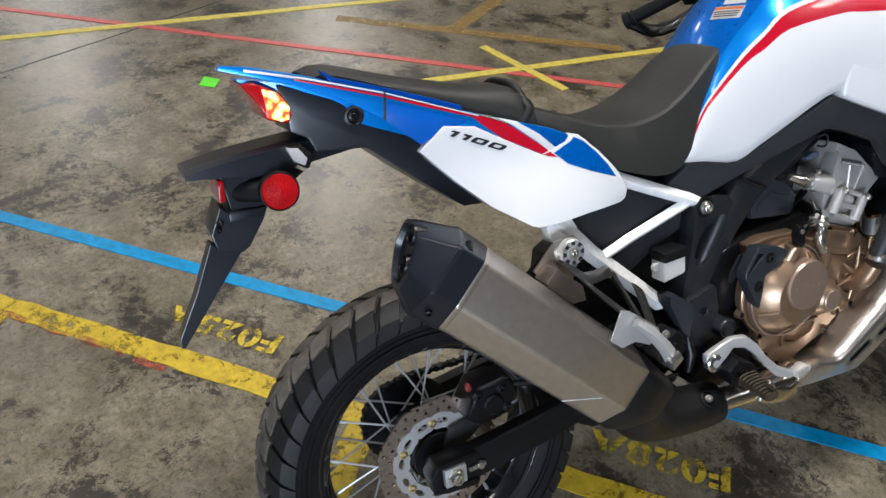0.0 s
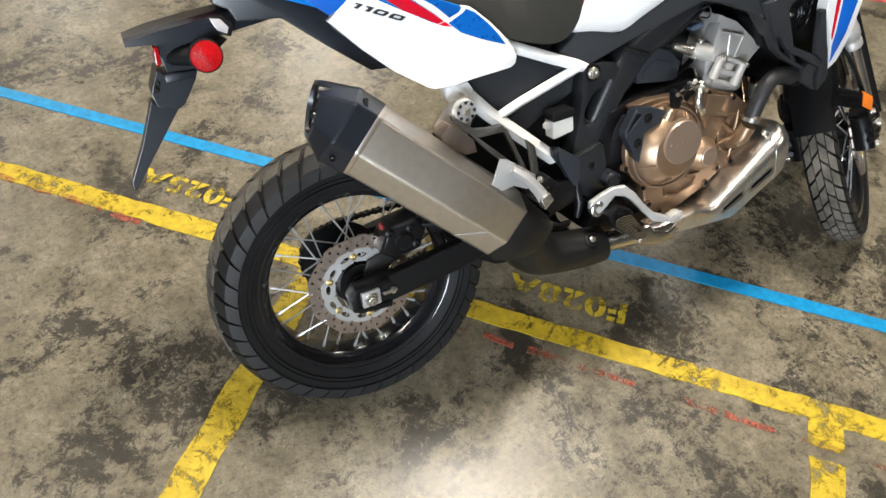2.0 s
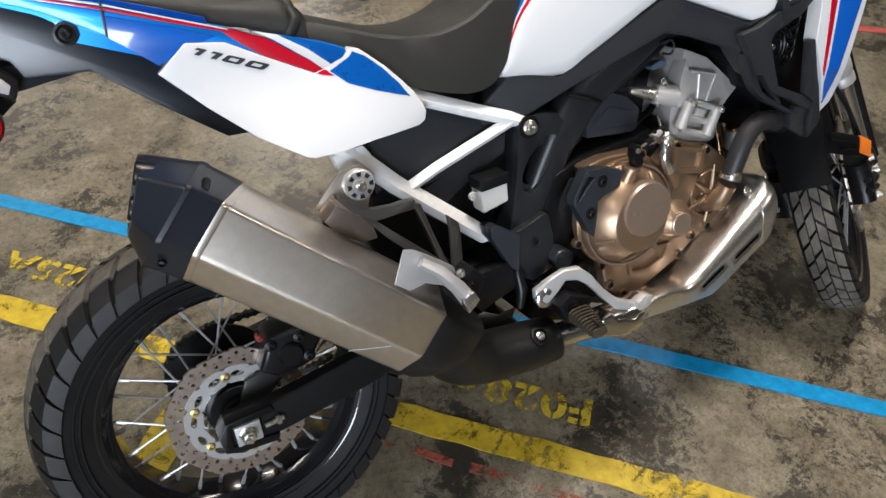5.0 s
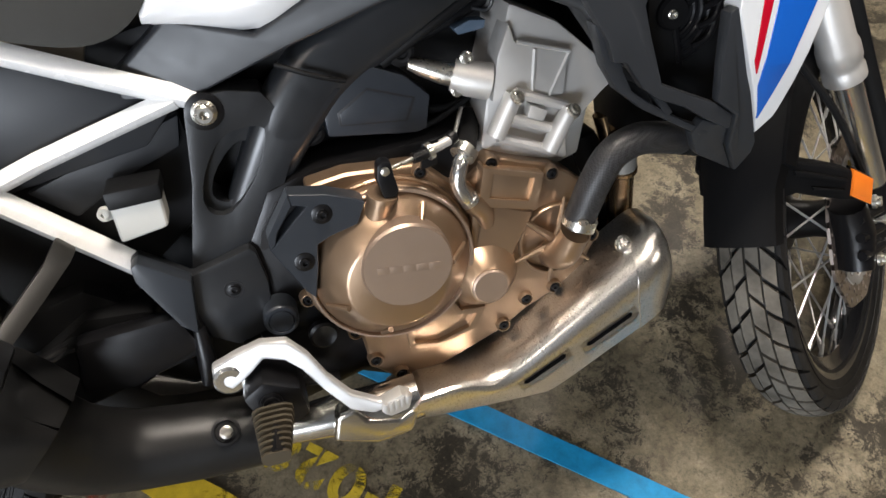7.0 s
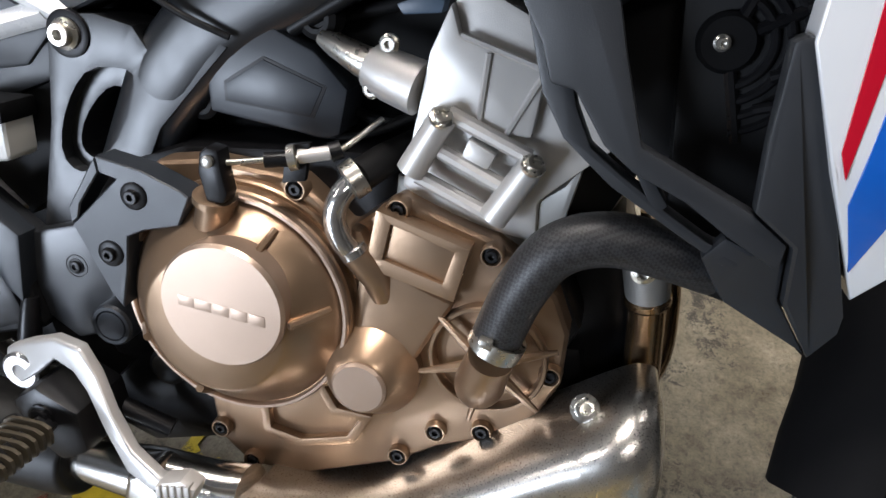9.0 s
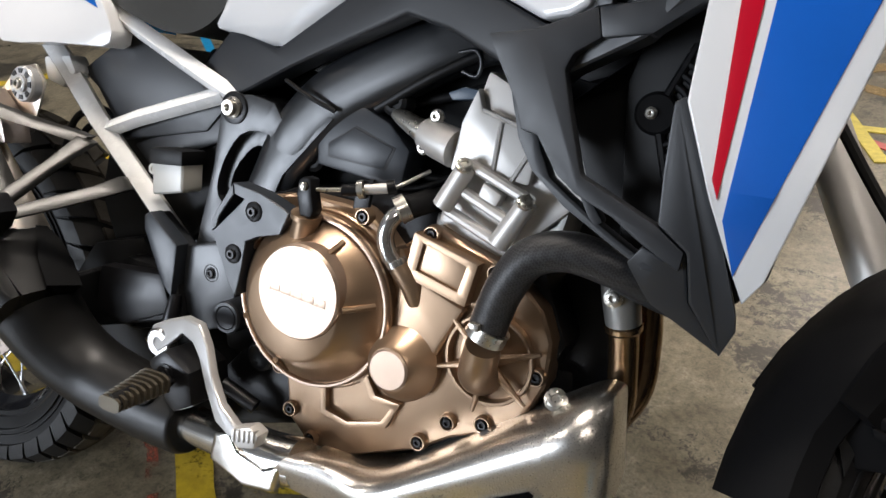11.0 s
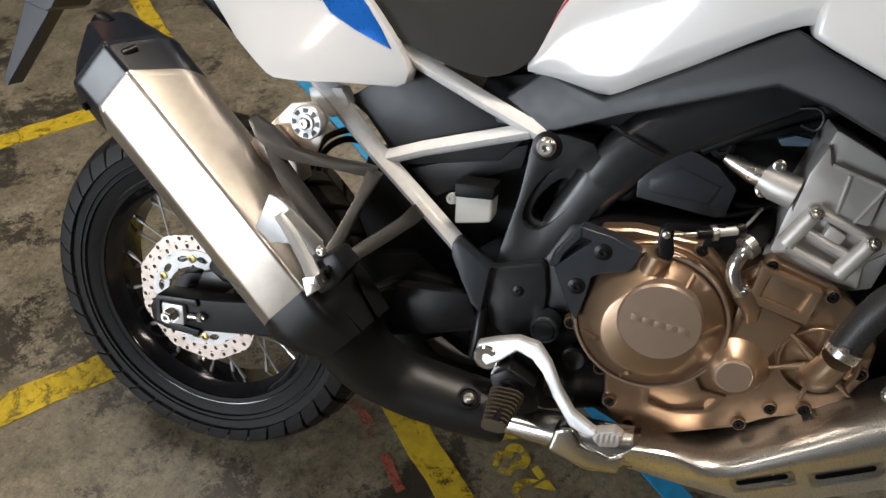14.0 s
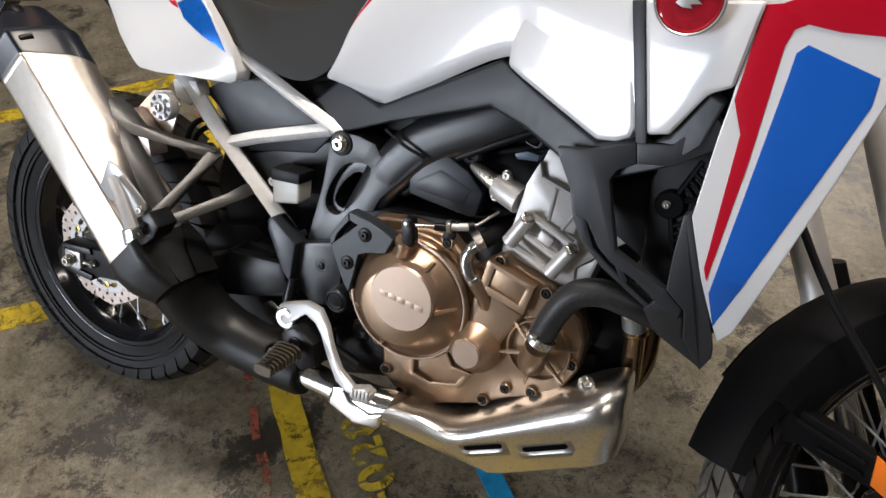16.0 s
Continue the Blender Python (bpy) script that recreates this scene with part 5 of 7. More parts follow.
tube("wire_clip", [(0.921, 0.110, 0.818), (0.943, 0.115, 0.821), (0.951, 0.115, 0.808), (0.945, 0.112, 0.794), (0.927, 0.110, 0.798)], 0.0025, CAST_GREY, main_tube, "grey wire clip", 8, curved=4)
plate("wire_plug", [(0.907, 0.774), (0.927, 0.782), (0.947, 0.780), (0.945, 0.770), (0.913, 0.766)], 0.10, 0.08, surface("dull blue plug plastic", (0.06, 0.09, 0.13), 0.4), main_tube, "dull blue wire plug", 0.002)
for k, pts in enumerate((((0.78, 0.07, 0.665), (0.86, 0.085, 0.655), (0.95, 0.08, 0.70), (1.0, 0.06, 0.76)), ((0.80, 0.06, 0.70), (0.90, 0.075, 0.672), (0.98, 0.06, 0.72)), ((0.74, 0.06, 0.75), (0.86, 0.07, 0.76), (0.98, 0.05, 0.80)))):
    tube("wiring", list(pts), 0.004 + 0.001 * k, RUBBER, main_tube, "", 8, curved=5)
# grey guard and dark cover beside the clutch
guard = plate("engine_guard", [(0.683, 0.644), (0.724, 0.637), (0.759, 0.624), (0.766, 0.619), (0.755, 0.593), (0.722, 0.584), (0.706, 0.576), (0.702, 0.545), (0.694, 0.506), (0.684, 0.518), (0.653, 0.580), (0.660, 0.586), (0.700, 0.626), (0.685, 0.630)], 0.190, 0.164, GUARD_GREY, bike, "grey angular engine guard with a triangular window", 0.0012, 1, 20)
plate("window_frame", [(0.652, 0.595), (0.683, 0.644), (0.685, 0.630), (0.664, 0.600), (0.660, 0.586), (0.653, 0.580)], 0.1905, 0.164, GUARD_GREY, guard, "", 0.0012, 1, 20)
# added black sheet, puts the shade behind the guard's window into colour
plate("window_shade", [(0.642, 0.568), (0.648, 0.590), (0.670, 0.622), (0.692, 0.618), (0.693, 0.608), (0.647, 0.565)], 0.158, 0.152, INK, guard, "", 0.0)
part("pocket_rim", holed([(0.801, 0.420), (0.867, 0.439), (0.880, 0.417), (0.914, 0.415), (0.897, 0.380), (0.843, 0.364), (0.806, 0.372)], [(0.810, 0.415), (0.863, 0.430), (0.875, 0.409), (0.902, 0.407), (0.890, 0.387), (0.845, 0.373), (0.813, 0.380)], 0.154, 0.14, 0.0025), BRONZE, cover)
for p in ((0.716, 0.190, 0.614), (0.688, 0.190, 0.558)):
    turned("bolt_seat", (p[0], 0.184, p[2]), [(0.012, 0), (0.012, 0.007), (0.010, 0.008), (0, 0.008)], BLACK_STEEL, guard, sides=18)
    bolt(guard, (p[0], 0.190, p[2]), 0.006, BLACK_STEEL)
dark = plate("throttle_cover", [(0.741, 0.713), (0.759, 0.728), (0.804, 0.748), (0.841, 0.732), (0.871, 0.703), (0.864, 0.663), (0.851, 0.659), (0.744, 0.671)], 0.110, 0.06, GUARD_GREY, bike, "slate grey moulded cover", 0.0035, 2)
for ring, o in (([(0.758, 0.699), (0.796, 0.724), (0.853, 0.704), (0.841, 0.676), (0.759, 0.682)], 0.1105), ([(0.761, 0.698), (0.796, 0.721), (0.849, 0.703), (0.838, 0.678), (0.762, 0.684)], 0.1112)):
    plate("raised_field", ring, o, 0.10, GUARD_GREY if o > 0.111 else INK, dark, "", 0.0008)
for p in ((0.841, 0.100, 0.757), (0.726, 0.090, 0.675)):
    turned("rubber_grommet", p, [(0.017, -0.02), (0.017, 0.004), (0.012, 0.007), (0.008, 0.007), (0.007, 0.003), (0, 0.003)], RUBBER, bike, sides=20)
# brake fluid reservoir
res = plate("fluid_reservoir", [(0.492, 0.646), (0.548, 0.648), (0.548, 0.606), (0.493, 0.595)], 0.135, 0.095, RESERVOIR, bike, "milky brake fluid reservoir with a black cap", 0.006, 3)
plate("cap", [(0.490, 0.660), (0.550, 0.662), (0.550, 0.642), (0.491, 0.638)], 0.139, 0.092, PLASTIC_BLACK, res, "", 0.004)
turned("lug", (0.483, 0.120, 0.629), [(0.008, -0.004), (0.008, 0.004), (0.004, 0.004), (0.004, -0.002), (0, -0.002)], RESERVOIR, res, sides=16)

plate("lug_arm", [(0.481, 0.635), (0.496, 0.637), (0.497, 0.623), (0.482, 0.621)], 0.124, 0.116, RESERVOIR, res, "", 0.001)
# brake pedal
def pedal_o(x, h):
    return 0.158 + 0.2 * x - 0.2 * h


PEDAL = [(0.555, 0.418), (0.557, 0.437), (0.584, 0.450), (0.618, 0.463), (0.650, 0.462), (0.671, 0.441), (0.689, 0.411), (0.714, 0.383), (0.746, 0.369), (0.766, 0.373), (0.765, 0.362), (0.736, 0.354), (0.709, 0.362), (0.681, 0.394), (0.660, 0.423), (0.643, 0.437), (0.619, 0.442), (0.599, 0.423), (0.576, 0.406)]
pedal = plate("brake_pedal", PEDAL, lambda x, h: pedal_o(x, h) + 0.006, lambda x, h: pedal_o(x, h) - 0.008, SILVER, bike, "polished silver brake pedal", 0.004, 3)
turned("pivot_boss", (0.575, 0.180, 0.418), [(0.020, 0), (0.020, 0.014), (0.017, 0.016), (0.008, 0.016), (0.007, 0.012), (0, 0.012)], POLISHED, pedal, sides=24)
part("pedal_pad", slab(bmesh.new(), [(0.748, 0.370), (0.772, 0.379), (0.786, 0.372), (0.780, 0.354), (0.756, 0.348), (0.745, 0.358)], 0.247, 0.226, 0.003), ALLOY, pedal, "serrated steel pedal pad")
for k in range(5):
    p = Vector((0.751, 0.366)).lerp(Vector((0.779, 0.372)), k / 4)
    part("tooth", slab(bmesh.new(), [(p.x - 0.0022, p.y - 0.010), (p.x - 0.0022, p.y + 0.004), (p.x + 0.0022, p.y + 0.005), (p.x + 0.0022, p.y - 0.010)], 0.2495, 0.240, 0.0008), ALLOY, pedal)
# rider foot peg
PEG_STEEL = surface("worn cast steel", (0.085, 0.070, 0.048), 0.45, metal=0.5, vary=0.15)
peg = tube("rider_foot_peg", [(0.622, 0.215, 0.390), (0.617, 0.302, 0.383)], 0.010, BLACK_STEEL, bike, "foot peg with a ribbed steel tread", 12, square=0.5)
for k in range(9):
    o = 0.240 + 0.0078 * k
    c = P(0.618 - (o - 0.24) * 0.05, o, 0.391 - (o - 0.24) * 0.14)
    bm = sweep(bmesh.new(), [c + Vector((0, 0.0019, 0)), c - Vector((0, 0.0019, 0))], 0.0245 - 0.0010 * k, 16, flat=0.55, square=0.35, up=Vector((1, 0, 0)))
    part("tread_rib", bm, PEG_STEEL, peg)
plate("peg_bracket", [(0.585, 0.405), (0.612, 0.425), (0.655, 0.405), (0.662, 0.362), (0.63, 0.345), (0.60, 0.37)], 0.222, 0.15, BLACK_STEEL, peg, "", 0.008)
bolt(peg, (0.618, 0.223, 0.395), 0.010, BLACK_STEEL)
# small linkage behind the pedal
tube("master_cylinder", [(0.549, 0.140, 0.467), (0.550, 0.150, 0.427), (0.543, 0.150, 0.389)], [0.008, 0.012, 0.007], BLACK_STEEL, bike, "brake master cylinder rod", 12)
tube("brake_switch", [(0.648, 0.160, 0.375), (0.703, 0.150, 0.350)], 0.010, BLACK_STEEL, bike, "", 10)
plate("side_stand_bracket", [(0.58, 0.33), (0.66, 0.42), (0.76, 0.40), (0.76, 0.33), (0.66, 0.30)], 0.12, -0.12, BLACK_STEEL, bike, "", 0.01)
turned("oil_plug", (0.697, 0.130, 0.415), [(0.020, 0), (0.020, 0.010), (0.016, 0.012), (0.012, 0.010), (0, 0.010)], BLACK_STEEL, bike, "black slotted oil plug", sides=20)
plate("linkage_plate", [(0.452, 0.371), (0.478, 0.385), (0.520, 0.360), (0.559, 0.360), (0.550, 0.343), (0.511, 0.343), (0.474, 0.351)], 0.104, 0.098, POLISHED, bike, "small bright linkage plate", 0.0015)
# dark hoses behind the silencer's hanger
for pts in ([(0.222, 0.06, 0.620), (0.233, 0.06, 0.649), (0.246, 0.06, 0.671), (0.268, 0.06, 0.686), (0.300, 0.06, 0.695), (0.333, 0.06, 0.683), (0.362, 0.05, 0.640)], [(0.226, 0.04, 0.612), (0.232, 0.04, 0.638), (0.252, 0.04, 0.660), (0.282, 0.04, 0.673), (0.318, 0.04, 0.665), (0.345, 0.035, 0.625)]):
    tube("breather_hose", pts, 0.0055, RUBBER, bike, "black breather hose", 10, curved=4)
# drive chain on the far side: a closed run of link plates round both sprockets
def chain_mesh(c0, r0, c1, r1, o, pitch=0.0159):
    a, b = Vector(c0), Vector(c1)
    run = (b - a).normalized()
    up = Vector((-run.y, run.x))
    turn = math.asin((r0 - r1) / (b - a).length)
    n0 = up * math.cos(turn) + run * math.sin(turn)
    n1 = -up * math.cos(turn) + run * math.sin(turn)
    loop = [a + n0 * r0, b + n0 * r1] + [b + (n0 * math.cos(q) + run * math.sin(q)) * r1 for q in (0.5, 1.05, 1.57, 2.1, 2.6)] + [b + n1 * r1, a + n1 * r0] + [a + (n1 * math.cos(q) - run * math.sin(q)) * r0 for q in (0.3, 0.6, 0.9, 1.2, 1.57, 1.9, 2.2, 2.5, 2.8)]
    bm, left, k = bmesh.new(), 0.0, 0
    for p, q in zip(loop, loop[1:] + loop[:1]):
        d = q - p
        while left < d.length:
            m = p + d.normalized() * left
            e, f = d.normalized() * pitch * 0.62, Vector((-d.y, d.x)).normalized() * 0.0068
            wide = 0.0085 if k % 2 else 0.0055
            sub = slab(bmesh.new(), [tuple(m + e * u + f * v) for u, v in ((-1, -0.5), (-0.8, -1), (-0.2, -0.6), (0.2, -0.6), (0.8, -1), (1, -0.5), (1, 0.5), (0.8, 1), (0.2, 0.6), (-0.2, 0.6), (-0.8, 1), (-1, 0.5))], o + wide, o - wide, 0.0)
            join(bm, sub)
            left += pitch
            k += 1
        left -= d.length
    return bm


part("drive_chain", chain_mesh((0, AXLE_R[2]), 0.100, (0.585, 0.405), 0.038, -0.085), BLACK_STEEL, bike, "black drive chain", 20)
# shock absorber
shock = tube("shock_absorber", [(0.42, 0.0, 0.42), (0.50, 0.0, 0.70)], 0.022, BLACK_STEEL, bike, "black shock absorber with a coil spring", 14)
coil = [P(0.425 + 0.07 * k / 96 + 0.032 * math.cos(2 * math.pi * k / 12), 0.034 * math.sin(2 * math.pi * k / 12), 0.44 + 0.22 * k / 96) for k in range(97)]
part("spring", sweep(bmesh.new(), coil, 0.006, 8), BLACK_STEEL, shock)

# ------------------------------------------------ passenger peg carrier
def arm_o(x, h):
    return 1.48 - 1.193 * x - 1.391 * h


def carrier_arm(name, outline, parent, label="", lift=0.0):
    return plate(name, outline, lambda x, h: arm_o(x, h) + 0.006 + lift, lambda x, h: arm_o(x, h) - 0.010 + lift, CARRIER_GREY, parent, label, 0.0025)


carrier = carrier_arm("passenger_peg_carrier", [(0.206, 0.731), (0.209, 0.735), (0.229, 0.722), (0.263, 0.694), (0.310, 0.677), (0.351, 0.665), (0.367, 0.659), (0.359, 0.651), (0.315, 0.665), (0.279, 0.676), (0.257, 0.683), (0.224, 0.708)], bike, "dark grey forked passenger peg carrier")
carrier_arm("arm", [(0.234, 0.701), (0.254, 0.687), (0.306, 0.636), (0.350, 0.593), (0.359, 0.580), (0.347, 0.578), (0.304, 0.620), (0.265, 0.661)], carrier)
carrier_arm("arm", [(0.356, 0.660), (0.374, 0.651), (0.367, 0.615), (0.364, 0.579), (0.362, 0.556), (0.344, 0.564), (0.350, 0.593), (0.355, 0.628)], carrier, "", 0.001)
carrier_arm("arm", [(0.425, 0.611), (0.443, 0.594), (0.437, 0.588), (0.411, 0.572), (0.379, 0.554), (0.365, 0.547), (0.355, 0.559), (0.379, 0.576), (0.414, 0.598)], carrier, "", 0.002)
plate("hinge", [(0.342, 0.569), (0.378, 0.592), (0.399, 0.570), (0.386, 0.547), (0.360, 0.525), (0.340, 0.544)], 0.305, 0.26, BLACK_STEEL, carrier, "", 0.005)
bolt(carrier, (0.357, 0.300, 0.589), 0.0055, STEEL)
bolt(carrier, (0.370, 0.306, 0.567), 0.004, BLACK_STEEL)
ppeg = tube("passenger_peg", [(0.294, 0.298, 0.628), (0.319, 0.305, 0.607), (0.344, 0.312, 0.574), (0.359, 0.315, 0.547)], [0.007, 0.009, 0.010, 0.011], SILVER, bike, "folded silver passenger peg", 12, square=0.5)
part("heel_plate", slab(bmesh.new(), [(0.274, 0.651), (0.291, 0.646), (0.328, 0.618), (0.353, 0.597), (0.355, 0.585), (0.333, 0.570), (0.302, 0.585), (0.274, 0.581), (0.252, 0.600), (0.266, 0.632)], 0.288, 0.284, 0.001), SILVER, ppeg, "bare metal heel plate")
part("hinge_block", slab(bmesh.new(), [(0.343, 0.558), (0.364, 0.566), (0.372, 0.549), (0.350, 0.531)], 0.330, 0.30, 0.003), POLISHED, ppeg)

# ------------------------------------------------ tail
def tail_o(x, h):
    swell = max(0, 1 - ((x - 0.2) / 0.2) ** 2) * min(1, max(0, (0.9 - h) / 0.11))
    return 0.083 + 0.11 * x + 0.040 * swell


def on_tail(lift):
    return lambda x, h: tail_o(x, h) + lift


def bowed(outline, o_of, deep, step=0.03, width=0.006):
    """A panel with a curved face: its outline is cut into small fields that follow o_of(x, h)."""
    bm = bmesh.new()
    bm.faces.new([bm.verts.new((x, h, 0)) for x, h in outline])
    for axis in (0, 1):
        vals = [q[axis] for q in outline]
        for k in range(1, int((max(vals) - min(vals)) / step) + 1):
            at = min(vals) + k * step
            bmesh.ops.bisect_plane(bm, geom=bm.verts[:] + bm.edges[:] + bm.faces[:], dist=1e-6, plane_co=Vector((at, 0, 0) if axis == 0 else (0, at, 0)), plane_no=Vector((1, 0, 0) if axis == 0 else (0, 1, 0)))
    rim = [e for e in bm.edges if len(e.link_faces) == 1]
    front = set(bm.verts)
    bmesh.ops.extrude_edge_only(bm, edges=rim)
    for v in bm.verts:
        v.co = P(v.co.x, o_of(v.co.x, v.co.y) - (0 if v in front else deep), v.co.y)
    bmesh.ops.recalc_face_normals(bm, faces=bm.faces)
    bevelled(bm, width, 3, 40)
    return bm


PANEL = [(0.020, 0.938), (0.066, 0.974), (0.120, 0.966), (0.172, 0.936), (0.212, 0.914), (0.240, 0.899), (0.262, 0.905), (0.288, 0.915), (0.300, 0.927), (0.312, 0.924), (0.327, 0.912), (0.352, 0.888), (0.374, 0.863), (0.391, 0.842), (0.403, 0.822), (0.409, 0.806), (0.405, 0.791), (0.393, 0.785), (0.310, 0.784), (0.248, 0.779), (0.206, 0.779), (0.193, 0.784), (0.130, 0.826), (0.075, 0.878)]
panel = part("white_side_panel", bowed(PANEL, on_tail(0.004), 0.035), WHITE, bike, "glossy white side panel with black numerals", 40)
part("blue_field", bowed([(0.296, 0.914), (0.303, 0.921), (0.321, 0.911), (0.345, 0.888), (0.366, 0.862), (0.383, 0.836), (0.330, 0.856), (0.286, 0.876), (0.263, 0.898)], on_tail(0.0050), 0.004, 0.03, 0.0003), BLUE_MID, panel, "metallic blue field", 40)
part("red_tip", bowed([(0.241, 0.8985), (0.256, 0.902), (0.268, 0.890), (0.252, 0.894)], on_tail(0.0050), 0.004, 0.03, 0.0002), RED, panel, "red tip of the stripe", 40)
tailp = plate("tail_panel", [(-0.276, 1.106), (-0.270, 1.113), (-0.229, 1.106), (-0.143, 1.082), (-0.097, 1.065), (-0.026, 1.045), (0.046, 1.013), (0.136, 0.983), (0.205, 0.961), (0.260, 0.943), (0.296, 0.927), (0.294, 0.905), (0.250, 0.895), (0.212, 0.907), (0.120, 0.958), (0.087, 0.968), (0.025, 0.949), (-0.032, 0.999), (-0.100, 1.041), (-0.167, 1.070)],
              on_tail(0), on_tail(-0.03), BLUE_LIGHT, bike, "blue tail panel with red and white stripes", 0.005, 2)
plate("dark_blue_field", [(0.196, 0.9635), (0.260, 0.941), (0.294, 0.925), (0.286, 0.914), (0.262, 0.906), (0.236, 0.936)], on_tail(0.0020), on_tail(-0.01), BLUE_MID, tailp, "", 0.0005)
plate("dark_blue_field", [(-0.028, 1.027), (0.055, 0.998), (0.111, 0.976), (0.082, 0.970), (0.053, 0.960), (0.025, 0.949), (-0.014, 0.984), (-0.030, 0.998)], on_tail(0.0014), on_tail(-0.01), BLUE, tailp, "", 0.0005)
plate("red_stripe", [(0.113, 0.987), (0.158, 0.976), (0.190, 0.954), (0.237, 0.918), (0.256, 0.903), (0.241, 0.899), (0.208, 0.9175), (0.172, 0.936), (0.140, 0.962)], on_tail(0.0030), on_tail(-0.01), RED, tailp, "red stripe", 0.0005)
plate("white_stripe", [(0.124, 0.987), (0.196, 0.964), (0.237, 0.936), (0.268, 0.907), (0.255, 0.902), (0.236, 0.920), (0.190, 0.957), (0.158, 0.977)], on_tail(0.0036), on_tail(-0.01), WHITE, tailp, "", 0.0004)
plate("red_stripe", [(-0.165, 1.081), (-0.027, 1.038), (0.047, 1.012), (0.129, 0.983), (0.133, 0.977), (0.046, 1.007), (-0.027, 1.034), (-0.165, 1.078)], on_tail(0.0030), on_tail(-0.01), RED, tailp, "", 0.0003)
plate("white_stripe", [(-0.237, 1.104), (-0.143, 1.079), (-0.026, 1.042), (0.056, 1.011), (0.129, 0.984), (0.128, 0.982), (0.056, 1.009), (-0.027, 1.040), (-0.144, 1.076), (-0.238, 1.100)], on_tail(0.0036), on_tail(-0.01), WHITE, tailp, "", 0.0003)
plate("seam", [(-0.028, 1.045), (-0.025, 1.045), (-0.030, 0.998), (-0.033, 1.000)], on_tail(0.0040), on_tail(-0.01), INK, tailp, "", 0.0002)
# numerals: slanted, each one by itself
def numeral(kind, k0, k1, parent):
    (x0, h0), (x1, h1) = (0.074, 0.9625), (0.171, 0.9205)
    u = Vector((x1 - x0, h1 - h0))
    v = Vector((-u.y, u.x)).normalized() * 0.0108

    def at(a, c):
        q = Vector((x0, h0)) + u * (k0 + (k1 - k0) * a) + v * (c - 0.5) + u.normalized() * ((c - 0.5) * 0.0095)
        return q.x, q.y

    if kind == "1":
        bm = slab(bmesh.new(), [at(*q) for q in ((0.05, 1), (0.05, 0.70), (0.5, 0.70), (0.5, 0), (1, 0), (1, 1))], lambda x, h: tail_o(x, h) + 0.0050, lambda x, h: tail_o(x, h), 0.0)
    else:
        outer = [at(*q) for q in ((0.10, 1), (0.9, 1), (1, 0.85), (1, 0.15), (0.9, 0), (0.10, 0), (0, 0.15), (0, 0.85))]
        inner = [at(*q) for q in ((0.27, 0.72), (0.73, 0.72), (0.73, 0.28), (0.27, 0.28))]
        bm = holed(outer, inner, 0.0050, 0.0, 0.0)
        for w in bm.verts:
            w.co.y -= tail_o(w.co.x, w.co.z)
    return part("numeral", bm, INK, parent, "black slanted numeral " + kind)


for kind, k0, k1 in (("1", 0.0, 0.14), ("1", 0.21, 0.36), ("0", 0.42, 0.67), ("0", 0.73, 1.0)):
    numeral(kind, k0, k1, panel)
# upper tail deck under the seat
plate("deck_side", [(-0.125, 1.090), (-0.101, 1.074), (-0.064, 1.063), (-0.017, 1.047), (0.046, 1.025), (0.102, 1.004), (0.106, 0.984), (-0.019, 1.029), (-0.103, 1.059)], lambda x, h: tail_o(x, h) - 0.001, lambda x, h: tail_o(x, h) - 0.02, BLUE_DARK, tailp, "", 0.003)
part("tail_deck", loft(bmesh.new(), [[P(x, s * w, h) for s, h in ((-1, hl), (-1, hh), (1, hh), (1, hl))] for x, w, hl, hh in ((-0.245, 0.030, 1.085, 1.088), (-0.15, 0.060, 1.03, 1.070), (0.02, 0.082, 0.96, 1.024), (0.14, 0.088, 0.90, 0.982), (0.25, 0.095, 0.84, 0.930), (0.30, 0.090, 0.82, 0.905))]), BLUE_LIGHT, tailp, "")
under = plate("tail_under_panel", [(-0.191, 1.075), (-0.099, 1.038), (-0.020, 0.993), (0.029, 0.947), (0.031, 0.923), (0.132, 0.833), (0.139, 0.824), (0.096, 0.826), (0.017, 0.888), (-0.063, 0.956), (-0.147, 0.962), (-0.157, 0.986), (-0.182, 0.999), (-0.184, 1.039)], lambda x, h: 0.075 + 0.08 * x, -0.06, PLASTIC_SATIN, bike, "satin black tail under-panel", 0.006)
turned("grab_bolt", (-0.080, 0.072, 1.011), [(0.016, -0.02), (0.016, 0.004), (0.013, 0.005), (0.009, 0.0), (0, 0.0)], INK, under, sides=24)
bolt(under, (-0.080, 0.073, 1.011), 0.006, BLACK_STEEL)
lamp = plate("tail_light", [(-0.247, 1.082), (-0.227, 1.083), (-0.199, 1.068), (-0.175, 1.041), (-0.174, 1.024), (-0.183, 1.013), (-0.214, 1.023), (-0.225, 1.049)], 0.062, -0.062, LENS_RED, bike, "lit red tail light", 0.006, 3)
plate("lit_bulb", [(-0.216, 1.072), (-0.193, 1.063), (-0.178, 1.038), (-0.182, 1.020), (-0.194, 1.019), (-0.215, 1.028), (-0.214, 1.047)], 0.0645, 0.03, LAMP_HOT, lamp, "glowing amber bulb", 0.002)
